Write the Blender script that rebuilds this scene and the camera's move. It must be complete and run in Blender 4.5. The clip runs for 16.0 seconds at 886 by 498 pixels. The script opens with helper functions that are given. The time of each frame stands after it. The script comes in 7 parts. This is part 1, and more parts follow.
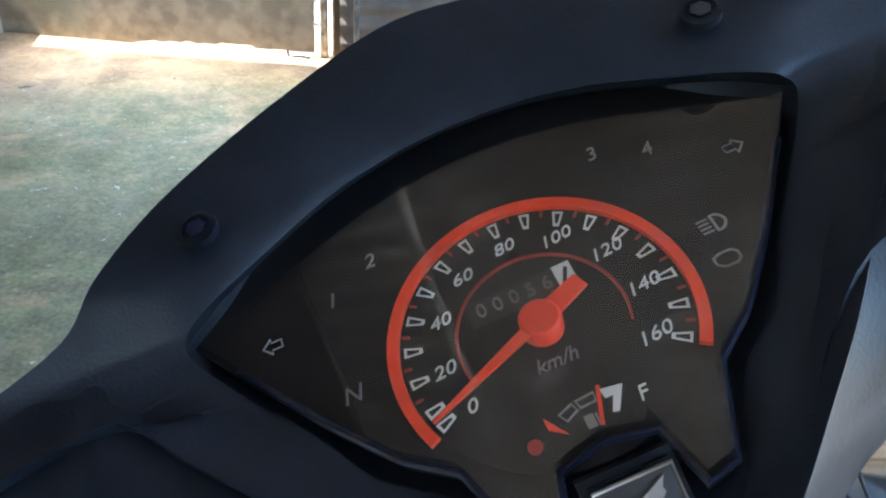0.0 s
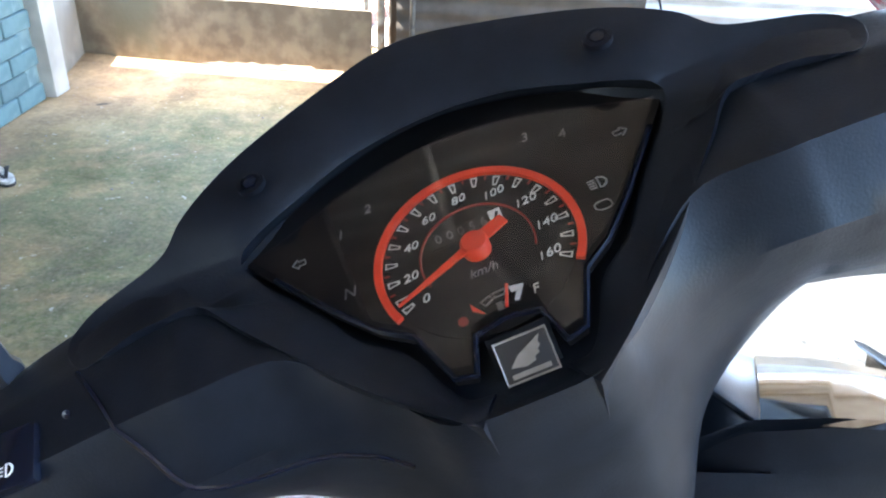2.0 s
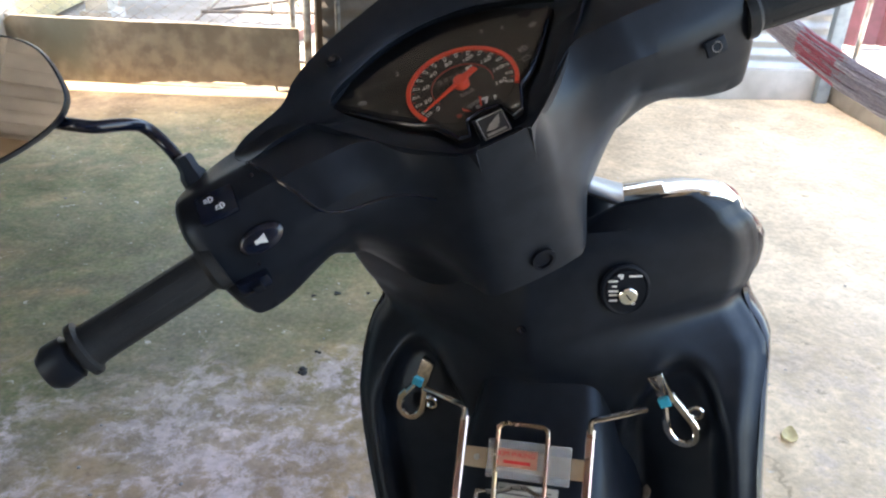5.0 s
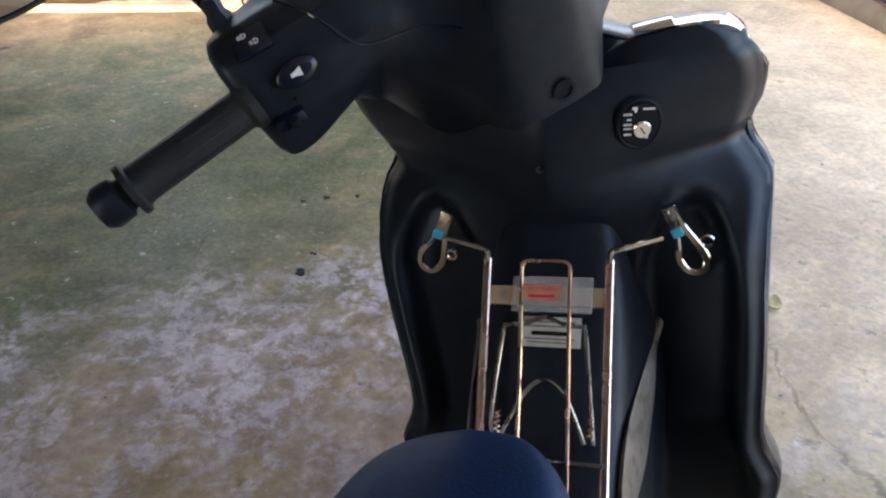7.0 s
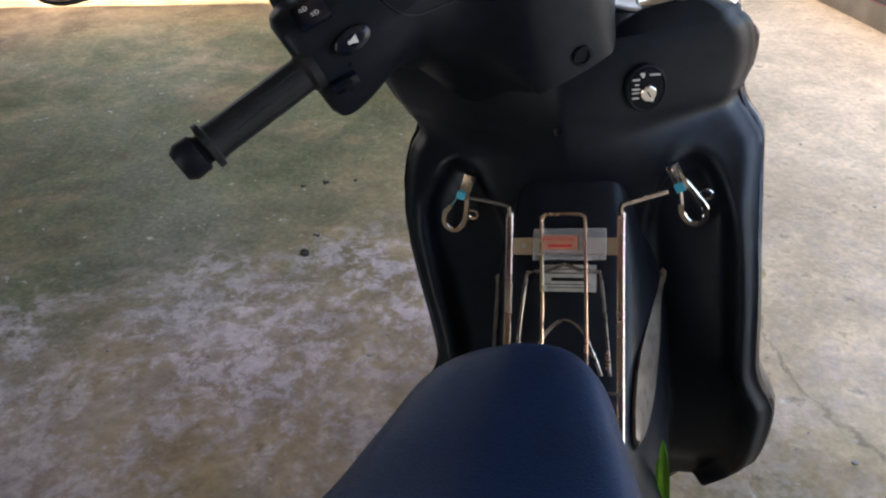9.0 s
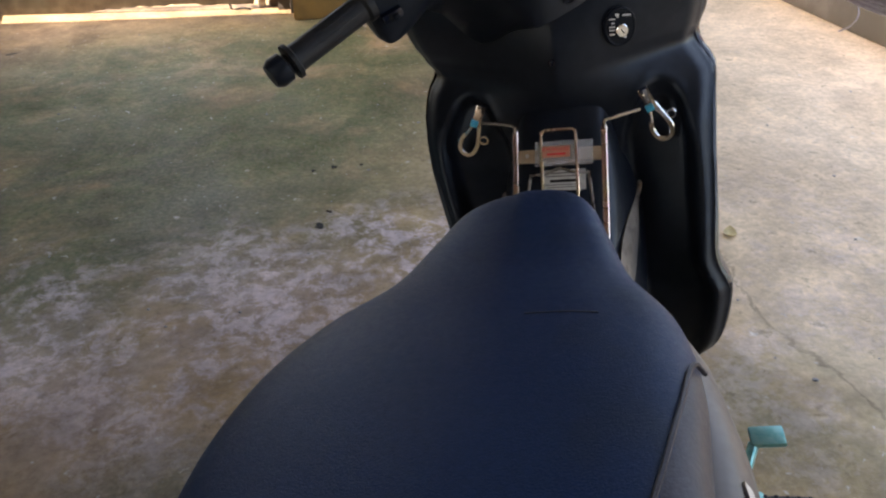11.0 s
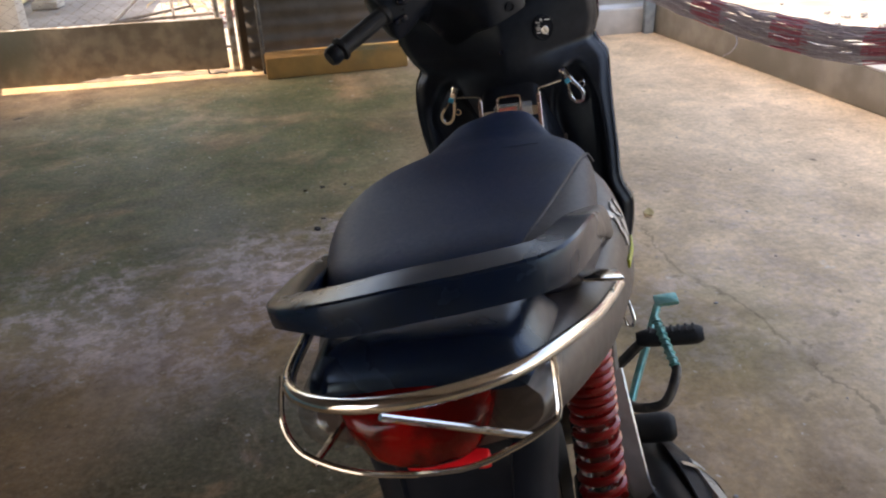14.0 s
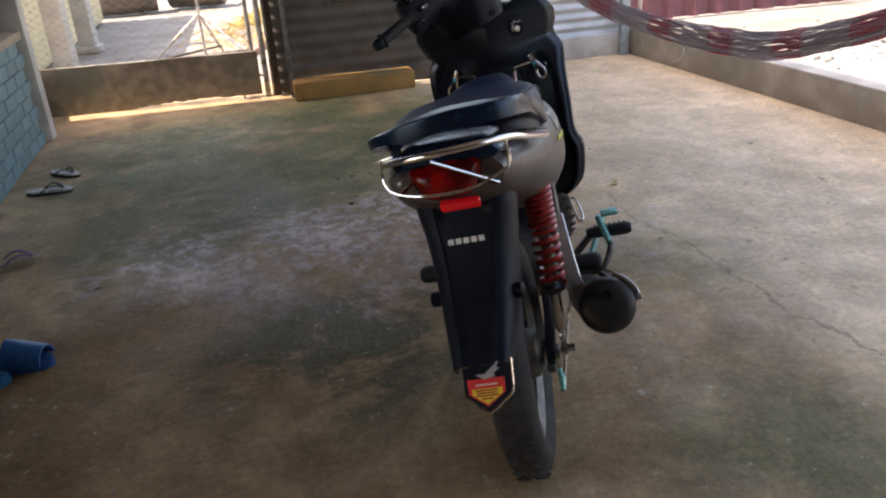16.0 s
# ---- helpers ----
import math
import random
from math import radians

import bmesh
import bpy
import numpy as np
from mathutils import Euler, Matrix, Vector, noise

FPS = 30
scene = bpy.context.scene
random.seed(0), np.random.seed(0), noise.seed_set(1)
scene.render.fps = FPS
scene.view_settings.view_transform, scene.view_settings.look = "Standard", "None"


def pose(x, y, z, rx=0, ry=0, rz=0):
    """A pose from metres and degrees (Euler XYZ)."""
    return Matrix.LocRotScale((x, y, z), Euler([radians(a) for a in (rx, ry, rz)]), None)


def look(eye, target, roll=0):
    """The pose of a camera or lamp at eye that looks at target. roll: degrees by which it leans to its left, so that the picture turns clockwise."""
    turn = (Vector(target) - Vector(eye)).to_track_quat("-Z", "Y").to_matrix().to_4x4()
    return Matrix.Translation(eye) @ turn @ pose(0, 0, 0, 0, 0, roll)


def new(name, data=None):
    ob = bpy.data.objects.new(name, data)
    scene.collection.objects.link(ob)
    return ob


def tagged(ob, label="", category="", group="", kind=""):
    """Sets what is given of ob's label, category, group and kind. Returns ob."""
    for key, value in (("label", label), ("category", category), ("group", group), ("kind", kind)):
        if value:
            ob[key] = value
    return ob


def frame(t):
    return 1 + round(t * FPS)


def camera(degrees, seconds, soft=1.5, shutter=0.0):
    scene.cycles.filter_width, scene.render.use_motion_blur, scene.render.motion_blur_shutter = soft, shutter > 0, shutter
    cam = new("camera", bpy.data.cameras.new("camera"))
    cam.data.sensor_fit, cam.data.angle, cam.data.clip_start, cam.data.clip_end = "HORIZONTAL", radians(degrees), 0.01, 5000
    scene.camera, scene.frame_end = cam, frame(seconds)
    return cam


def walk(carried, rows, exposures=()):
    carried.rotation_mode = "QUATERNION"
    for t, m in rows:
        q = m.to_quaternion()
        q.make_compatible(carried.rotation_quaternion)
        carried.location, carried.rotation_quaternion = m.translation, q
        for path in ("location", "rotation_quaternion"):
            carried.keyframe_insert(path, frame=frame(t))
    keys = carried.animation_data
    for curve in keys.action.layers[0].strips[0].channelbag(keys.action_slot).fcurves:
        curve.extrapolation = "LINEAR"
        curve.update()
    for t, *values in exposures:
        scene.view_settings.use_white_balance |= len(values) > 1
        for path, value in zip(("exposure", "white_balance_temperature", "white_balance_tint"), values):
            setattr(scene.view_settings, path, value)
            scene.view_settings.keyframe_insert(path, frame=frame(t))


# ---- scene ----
cam = camera(59.3, 16.0, soft=2.2)
PATH = [
    (0, (0.088, 0.1, 1.203), (-0.041, 1.809, 0.172), 4.1),
    (0.5, (0.103, 0.074, 1.209), (-0.111, 1.788, 0.199), 3.0),
    (1, (0.111, 0.051, 1.216), (-0.113, 1.763, 0.205), 3.3),
    (1.5, (0.121, 0.025, 1.222), (-0.135, 1.738, 0.223), 3.2),
    (2, (0.134, 0.0, 1.233), (-0.141, 1.715, 0.241), 2.9),
    (2.5, (0.139, -0.06, 1.224), (-0.101, 1.7, 0.305), 3.7),
    (3, (0.133, -0.148, 1.223), (-0.001, 1.625, 0.307), 3.5),
    (3.2, (0.127, -0.193, 1.227), (-0.004, 1.575, 0.303), 3.6),
    (5.3, (0.122, -0.32, 1.242), (0.05, 1.448, 0.309), 2.2),
    (5.5, (0.116, -0.323, 1.233), (0.045, 1.427, 0.267), 1.6),
    (6, (0.104, -0.324, 1.21), (0.019, 1.376, 0.16), 0.4),
    (6.5, (0.095, -0.347, 1.194), (0.025, 1.33, 0.105), 0.4),
    (7, (0.081, -0.377, 1.19), (0.071, 1.293, 0.09), 0.6),
    (7.5, (0.065, -0.403, 1.182), (0.092, 1.253, 0.061), 0.6),
    (8, (0.054, -0.434, 1.182), (0.092, 1.219, 0.056), 0.6),
    (8.2, (0.045, -0.445, 1.184), (0.089, 1.21, 0.061), 0.4),
    (10.3, (0.011, -0.602, 1.217), (0.056, 1.108, 0.18), 1.4),
    (10.5, (-0.003, -0.659, 1.201), (0.055, 1.065, 0.188), 1.5),
    (11, (-0.025, -0.729, 1.192), (0.05, 0.961, 0.125), -0.3),
    (11.5, (-0.038, -0.778, 1.208), (0.064, 0.901, 0.125), -2.0),
    (12, (-0.051, -0.824, 1.223), (0.082, 0.875, 0.177), -2.8),
    (12.5, (-0.081, -0.927, 1.22), (0.087, 0.795, 0.218), -3.3),
    (13, (-0.098, -1.067, 1.208), (0.121, 0.67, 0.241), -2.8),
    (13.5, (-0.119, -1.167, 1.208), (0.104, 0.577, 0.254), -2.5),
    (14, (-0.15, -1.299, 1.219), (0.055, 0.469, 0.306), -2.0),
    (14.5, (-0.19, -1.459, 1.211), (0.002, 0.316, 0.309), -2.1),
    (15, (-0.24, -1.646, 1.224), (-0.007, 0.131, 0.337), -1.1),
    (15.5, (-0.288, -1.874, 1.23), (-0.043, -0.084, 0.373), -2.4),
    (16, (-0.273, -2.088, 1.252), (-0.072, -0.274, 0.434), -3.8),
]
EXPOSURES = [(0.0, 4.13, 6450, 5), (1.5, 4.28, 6560, 7), (3.0, 4.08, 7250, 10), (5.5, 3.41, 7770, 10), (6.5, 3.16, 7880, 12), (8, 2.99, 8100, 14), (10.5, 2.77, 8560, 17), (12.5, 2.67, 8670, 17), (14.5, 2.40, 9010, 20), (15.2, 2.33, 9010, 21), (16, 2.24, 8330, 18)]
walk(cam, [(t, look(eye, target, roll)) for t, eye, target, roll in PATH], EXPOSURES)

# ---- sky and sun ----
world = bpy.data.worlds.new("sky")
scene.world = world
world.use_nodes = True
wn = world.node_tree
sky = wn.nodes.new("ShaderNodeTexSky")
sky.sky_type = "NISHITA"
sky.sun_disc = False
SUN_ELEV, SUN_AZ = radians(62), radians(265)      # azimuth clockwise from +y
sky.sun_elevation, sky.sun_rotation = SUN_ELEV, SUN_AZ
sky.air_density, sky.dust_density = 1.0, 2.0
bg = wn.nodes["Background"]
bg.inputs["Strength"].default_value = 0.15
wn.links.new(sky.outputs[0], bg.inputs["Color"])
sun_data = bpy.data.lights.new("sun", "SUN")
sun_data.energy, sun_data.angle, sun_data.color = 2.4, radians(0.6), (1.0, 0.965, 0.92)
sun = new("sun", sun_data)
sun_dir = Vector((math.sin(SUN_AZ) * math.cos(SUN_ELEV), math.cos(SUN_AZ) * math.cos(SUN_ELEV), math.sin(SUN_ELEV)))
sun.matrix_world = look(sun_dir * 30, (0, 0, 0))


# ---- materials ----
def smooth01(t):
    t = min(1.0, max(0.0, t))
    return t * t * (3 - 2 * t)


def mat(name, base, rough=0.5, metal=0.0, second=None, scale=20.0, bump=0.0, bump_scale=200.0, spread=(0.35, 0.65), coat=0.0, ior=1.5,
        third=None, third_scale=3.0, third_spread=(0.5, 0.7), rough_vary=0.12, vary=0.0, spec=0.5, tint=(1.0, 1.0, 1.0)):
    """A Principled surface with colour variation at two scales, uneven gloss and fine relief."""
    m = bpy.data.materials.new(name)
    m.use_nodes = True
    nt = m.node_tree
    b = nt.nodes["Principled BSDF"]
    L = nt.links.new
    co = nt.nodes.new("ShaderNodeTexCoord").outputs["Object"]

    def noise_tex(sc, detail=4.0):
        n = nt.nodes.new("ShaderNodeTexNoise")
        n.inputs["Scale"].default_value, n.inputs["Detail"].default_value = sc, detail
        L(co, n.inputs["Vector"])
        return n.outputs["Fac"]

    def ramp(fac, lo, hi):
        r = nt.nodes.new("ShaderNodeMapRange")
        r.inputs["From Min"].default_value, r.inputs["From Max"].default_value = lo, hi
        r.interpolation_type = "SMOOTHSTEP"
        L(fac, r.inputs["Value"])
        return r.outputs["Result"]

    def mix(fac, a, c):
        x = nt.nodes.new("ShaderNodeMix")
        x.data_type = "RGBA"
        L(fac, x.inputs["Factor"])
        for sock, v in ((x.inputs["A"], a), (x.inputs["B"], c)):
            if isinstance(v, tuple):
                sock.default_value = (*v, 1.0)
            else:
                L(v, sock)
        return x.outputs["Result"]

    fine = noise_tex(scale)
    col = base
    if second:
        col = mix(ramp(fine, *spread), base, second)
    if third:
        col = mix(ramp(noise_tex(third_scale), *third_spread), col, third)
    if vary:
        oi = nt.nodes.new("ShaderNodeObjectInfo")
        hsv = nt.nodes.new("ShaderNodeHueSaturation")
        vr = nt.nodes.new("ShaderNodeMapRange")
        vr.inputs["To Min"].default_value, vr.inputs["To Max"].default_value = 1 - vary, 1 + vary
        L(oi.outputs["Random"], vr.inputs["Value"])
        L(vr.outputs["Result"], hsv.inputs["Value"])
        if isinstance(col, tuple):
            hsv.inputs["Color"].default_value = (*col, 1)
        else:
            L(col, hsv.inputs["Color"])
        col = hsv.outputs["Color"]
    if isinstance(col, tuple):
        b.inputs["Base Color"].default_value = (*col, 1)
    else:
        L(col, b.inputs["Base Color"])
    rr = nt.nodes.new("ShaderNodeMapRange")
    rr.inputs["To Min"].default_value, rr.inputs["To Max"].default_value = max(0.02, rough - rough_vary), min(1.0, rough + rough_vary)
    L(noise_tex(scale * 0.6, 3.0), rr.inputs["Value"])
    L(rr.outputs["Result"], b.inputs["Roughness"])
    b.inputs["Metallic"].default_value = metal
    b.inputs["IOR"].default_value = ior
    b.inputs["Specular IOR Level"].default_value = spec
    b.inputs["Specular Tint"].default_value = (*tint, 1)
    b.inputs["Coat Weight"].default_value = coat
    b.inputs["Coat Roughness"].default_value = 0.08
    if bump:
        bp = nt.nodes.new("ShaderNodeBump")
        bp.inputs["Strength"].default_value, bp.inputs["Distance"].default_value = bump, 0.002
        L(noise_tex(bump_scale, 6.0), bp.inputs["Height"])
        L(bp.outputs["Normal"], b.inputs["Normal"])
    return m


M = {}
M["plastic"] = mat("black_plastic", (0.006, 0.008, 0.013), 0.40, tint=(0.75, 0.88, 1.0), second=(0.009, 0.012, 0.019), spec=0.33, scale=60, bump=0.10, bump_scale=900)
M["plastic_dull"] = mat("dull_black_plastic", (0.005, 0.006, 0.010), 0.50, tint=(0.7, 0.85, 1.0), second=(0.008, 0.009, 0.014), spec=0.18, scale=30, bump=0.15, bump_scale=700)
M["plastic_gloss"] = mat("gloss_black_plastic", (0.005, 0.008, 0.018), 0.18, second=(0.008, 0.011, 0.022), scale=25, rough_vary=0.06)
M["dial"] = mat("dial_black", (0.006, 0.005, 0.006), 0.6, spec=0.3, second=(0.008, 0.007, 0.007), scale=40)
M["dial_side"] = mat("dial_brown_grey", (0.018, 0.016, 0.016), 0.55, second=(0.022, 0.019, 0.018), scale=40)
# black vinyl; the sky's blue sheen is put into its base and tint
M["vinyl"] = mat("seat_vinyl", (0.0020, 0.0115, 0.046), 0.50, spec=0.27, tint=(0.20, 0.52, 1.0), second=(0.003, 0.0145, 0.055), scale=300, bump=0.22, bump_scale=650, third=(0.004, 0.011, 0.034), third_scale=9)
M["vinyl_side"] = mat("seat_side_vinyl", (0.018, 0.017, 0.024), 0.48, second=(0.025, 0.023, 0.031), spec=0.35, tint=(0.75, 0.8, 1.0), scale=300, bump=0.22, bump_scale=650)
# blue base and tint carry the sky's reflection on satin black
M["plastic_satin"] = mat("satin_black_plastic_sky_tint", (0.003, 0.009, 0.026), 0.25, spec=0.45, tint=(0.45, 0.70, 1.0), second=(0.005, 0.010, 0.022), scale=40, bump=0.06, bump_scale=700)
M["rubber"] = mat("rubber", (0.007, 0.009, 0.012), 0.55, spec=0.3, second=(0.013, 0.015, 0.018), scale=40, bump=0.25, bump_scale=400)
M["tyre"] = mat("tyre_rubber", (0.010, 0.010, 0.011), 0.75, second=(0.022, 0.020, 0.018), scale=25, bump=0.3, bump_scale=300)
M["chrome"] = mat("chrome", (0.78, 0.78, 0.76), 0.10, 1.0, second=(0.68, 0.66, 0.62), scale=30, rough_vary=0.05)
M["steel"] = mat("steel", (0.55, 0.54, 0.52), 0.28, 1.0, second=(0.4, 0.38, 0.35), scale=60)
M["zinc"] = mat("zinc_plated_rod", (0.80, 0.66, 0.52), 0.25, 1.0, second=(0.78, 0.48, 0.44), scale=35, third=(0.8, 0.72, 0.4), third_scale=14)
M["silver"] = mat("silver_paint", (0.55, 0.56, 0.57), 0.32, 0.6, second=(0.45, 0.46, 0.47), scale=40)
M["decal_silver"] = mat("silver_decal", (0.55, 0.54, 0.52), 0.35, 0.2, second=(0.48, 0.47, 0.46), scale=60)
M["taupe"] = mat("taupe_metallic_paint", (0.068, 0.054, 0.051), 0.46, 0.15, second=(0.080, 0.064, 0.060), scale=120, coat=0.08)
M["orange"] = mat("orange_red_paint", (0.85, 0.06, 0.02), 0.5, second=(0.75, 0.05, 0.02), scale=50)
M["red_dark"] = mat("dim_red_print", (0.32, 0.03, 0.02), 0.5, second=(0.28, 0.025, 0.02), scale=50)
M["print"] = mat("white_print", (0.7, 0.7, 0.68), 0.6, second=(0.6, 0.6, 0.58), scale=80)
M["print_dim"] = mat("grey_print", (0.24, 0.23, 0.23), 0.6, second=(0.14, 0.14, 0.14), scale=80)
M["red_spring"] = mat("red_spring_paint", (0.30, 0.008, 0.009), 0.3, second=(0.38, 0.014, 0.012), scale=40, coat=0.5)
M["red_lens"] = mat("red_lens", (0.07, 0.001, 0.001), 0.14, second=(0.24, 0.003, 0.003), scale=26, spec=0.30)
M["red_bright"] = mat("bright_red_reflector", (1.0, 0.02, 0.03), 0.2, second=(0.95, 0.02, 0.03), scale=30, coat=0.6)
M["amber"] = mat("amber_bulb", (0.7, 0.25, 0.04), 0.3, second=(0.6, 0.2, 0.03), scale=30)
M["teal"] = mat("teal_anodised", (0.10, 0.36, 0.34), 0.34, 0.6, second=(0.2, 0.45, 0.42), scale=60)
M["cyan"] = mat("cyan_plastic", (0.02, 0.5, 0.7), 0.4, second=(0.02, 0.42, 0.62), scale=50)
M["board"] = mat("tan_plastic_strip", (0.42, 0.31, 0.2), 0.5, second=(0.36, 0.26, 0.17), scale=60)
M["label_white"] = mat("label_white", (0.62, 0.62, 0.58), 0.5, second=(0.5, 0.5, 0.47), scale=90)
M["label_red"] = mat("label_red", (0.72, 0.03, 0.03), 0.4, second=(0.6, 0.03, 0.03), scale=60)
M["label_yellow"] = mat("label_yellow", (0.85, 0.65, 0.04), 0.4, second=(0.75, 0.56, 0.04), scale=60)
M["label_salmon"] = mat("label_salmon", (0.66, 0.30, 0.20), 0.5, second=(0.56, 0.25, 0.17), scale=90)
M["badge_metal"] = mat("bronze_badge_metal", (0.34, 0.31, 0.28), 0.42, 0.6, second=(0.27, 0.25, 0.22), scale=90)
M["blade"] = mat("brushed_grey_metal", (0.24, 0.215, 0.195), 0.42, 0.5, second=(0.34, 0.31, 0.28), scale=22, third=(0.15, 0.135, 0.125), third_scale=60)
M["lime"] = mat("lime_stripe", (0.5, 0.55, 0.04), 0.4, second=(0.42, 0.48, 0.04), scale=60)
M["dark_metal"] = mat("engine_metal", (0.08, 0.08, 0.085), 0.45, 0.7, second=(0.16, 0.15, 0.14), scale=30, bump=0.2, bump_scale=200)
M["pipe_black"] = mat("exhaust_black", (0.010, 0.010, 0.012), 0.42, 0.0, spec=0.35, second=(0.022, 0.020, 0.019), scale=25, bump=0.1, bump_scale=300)


def glass_mat(name, tint, gloss=0.06, rough=0.02):
    m = bpy.data.materials.new(name)
    m.use_nodes = True
    nt = m.node_tree
    nt.nodes.remove(nt.nodes["Principled BSDF"])
    out = nt.nodes["Material Output"]
    tr, gl, mx, lw, pw, ma = (nt.nodes.new(k) for k in ("ShaderNodeBsdfTransparent", "ShaderNodeBsdfGlossy", "ShaderNodeMixShader", "ShaderNodeLayerWeight", "ShaderNodeMath", "ShaderNodeMath"))
    tr.inputs["Color"].default_value = (*tint, 1)
    gl.inputs["Roughness"].default_value = rough
    lw.inputs["Blend"].default_value = 0.5
    pw.operation, ma.operation = "POWER", "MULTIPLY_ADD"
    pw.inputs[1].default_value = 4.0
    ma.inputs[1].default_value, ma.inputs[2].default_value = 0.40, gloss
    nt.links.new(lw.outputs["Facing"], pw.inputs[0])
    nt.links.new(pw.outputs[0], ma.inputs[0])
    nt.links.new(ma.outputs[0], mx.inputs[0])
    nt.links.new(tr.outputs[0], mx.inputs[1])
    nt.links.new(gl.outputs[0], mx.inputs[2])
    nt.links.new(mx.outputs[0], out.inputs["Surface"])
    return m


M["clear"] = glass_mat("clear_cover", (0.9, 0.88, 0.86), 0.085)
M["clear_lens"] = glass_mat("clear_signal_lens", (0.85, 0.85, 0.85), rough=0.08)
M["holder"] = mat("translucent_plastic", (0.62, 0.62, 0.62), 0.35, second=(0.55, 0.55, 0.55), scale=50)
hn = M["holder"].node_tree
hx, ht = hn.nodes.new("ShaderNodeMixShader"), hn.nodes.new("ShaderNodeBsdfTransparent")
hx.inputs[0].default_value = 0.34
hn.links.new(ht.outputs[0], hx.inputs[1])
hn.links.new(hn.nodes["Principled BSDF"].outputs[0], hx.inputs[2])
hn.links.new(hx.outputs[0], hn.nodes["Material Output"].inputs["Surface"])
mm = bpy.data.materials.new("mirror_glass")
mm.use_nodes = True
mp = mm.node_tree.nodes["Principled BSDF"]
mp.inputs["Base Color"].default_value, mp.inputs["Metallic"].default_value, mp.inputs["Roughness"].default_value = (0.86, 0.87, 0.87, 1), 1.0, 0.015
M["mirror"] = mm

# setting
M["render"] = mat("cement_render", (0.36, 0.33, 0.29), 0.85, second=(0.26, 0.24, 0.21), scale=7, bump=0.5, bump_scale=60, third=(0.22, 0.2, 0.17), third_scale=1.5)
M["render_pale"] = mat("pale_render", (0.55, 0.52, 0.47), 0.85, second=(0.42, 0.4, 0.36), scale=6, bump=0.4, bump_scale=60, third=(0.35, 0.32, 0.28), third_scale=1.7)
M["blue_paint"] = mat("blue_painted_brick", (0.125, 0.215, 0.235), 0.75, second=(0.10, 0.18, 0.20), scale=14, bump=0.5, bump_scale=70, third=(0.19, 0.27, 0.275), third_scale=5, vary=0.12)
M["blue_mortar"] = mat("blue_painted_mortar", (0.22, 0.31, 0.32), 0.85, second=(0.14, 0.22, 0.24), scale=20, bump=0.5, bump_scale=90)
M["wood"] = mat("weathered_board", (0.20, 0.165, 0.12), 0.88, second=(0.125, 0.10, 0.072), scale=11, bump=0.9, bump_scale=45, third=(0.105, 0.10, 0.07), third_scale=2.2)
M["wood_dark"] = mat("dark_timber", (0.075, 0.055, 0.045), 0.8, second=(0.045, 0.035, 0.03), scale=10, bump=0.6, bump_scale=50)
M["timber"] = mat("roof_timber", (0.34, 0.26, 0.18), 0.8, second=(0.24, 0.18, 0.12), scale=12, bump=0.4, bump_scale=60)
M["rust_tin"] = mat("old_tin", (0.115, 0.097, 0.082), 0.72, 0.12, second=(0.08, 0.066, 0.056), scale=8, bump=0.2, bump_scale=60, third=(0.125, 0.095, 0.075), third_scale=3)
M["tin"] = mat("galvanised_tin", (0.52, 0.53, 0.54), 0.5, 0.45, second=(0.44, 0.45, 0.46), scale=9, bump=0.1, bump_scale=80, third=(0.38, 0.36, 0.33), third_scale=2)
M["roof_tin"] = mat("roof_tin", (0.56, 0.53, 0.49), 0.45, 0.3, second=(0.46, 0.43, 0.40), scale=5, bump=0.1, bump_scale=80, third=(0.3, 0.26, 0.22), third_scale=2)
M["yellow_wall"] = mat("ochre_paint", (0.36, 0.195, 0.06), 0.88, second=(0.27, 0.15, 0.05), scale=8, bump=0.6, bump_scale=50, third=(0.17, 0.135, 0.06), third_scale=3.2)
M["cream"] = mat("cream_paint", (0.72, 0.62, 0.38), 0.8, second=(0.62, 0.54, 0.34), scale=6, bump=0.3, bump_scale=60)
M["wire"] = mat("rusty_wire", (0.24, 0.20, 0.16), 0.6, 0.3, second=(0.10, 0.075, 0.06), scale=40)
M["tube"] = mat("galvanised_tube", (0.55, 0.54, 0.52), 0.42, 0.75, second=(0.36, 0.32, 0.29), scale=18, third=(0.25, 0.18, 0.13), third_scale=9)
M["post_blue"] = mat("blue_grey_post", (0.34, 0.4, 0.43), 0.6, second=(0.26, 0.31, 0.34), scale=20)
M["maroon"] = mat("maroon_tarp", (0.17, 0.06, 0.075), 0.7, second=(0.13, 0.05, 0.06), scale=8, bump=0.2, bump_scale=50)
M["net_grey"] = mat("hammock_cord_grey", (0.42, 0.37, 0.40), 0.7, second=(0.34, 0.29, 0.32), scale=60)
M["net_red"] = mat("hammock_cord_red", (0.52, 0.13, 0.17), 0.7, second=(0.42, 0.10, 0.14), scale=60)
M["net_white"] = mat("hammock_cord_white", (0.56, 0.50, 0.52), 0.6, second=(0.46, 0.41, 0.43), scale=60)
M["gravel"] = mat("gravel", (0.34, 0.34, 0.34), 0.9, second=(0.2, 0.2, 0.2), scale=30, bump=0.8, bump_scale=60)
M["straw"] = mat("dry_straw", (0.55, 0.42, 0.16), 0.8, second=(0.42, 0.32, 0.12), scale=40)
M["leaf_dry"] = mat("dry_leaf", (0.62, 0.5, 0.24), 0.6, second=(0.5, 0.38, 0.18), scale=60)
M["leaf_green"] = mat("green_leaf", (0.16, 0.42, 0.03), 0.5, second=(0.1, 0.32, 0.02), scale=50)
M["sandal_black"] = mat("black_foam", (0.02, 0.02, 0.022), 0.7, second=(0.03, 0.03, 0.032), scale=60)
M["sandal_grey"] = mat("grey_foam", (0.62, 0.62, 0.6), 0.7, second=(0.32, 0.31, 0.3), scale=40)
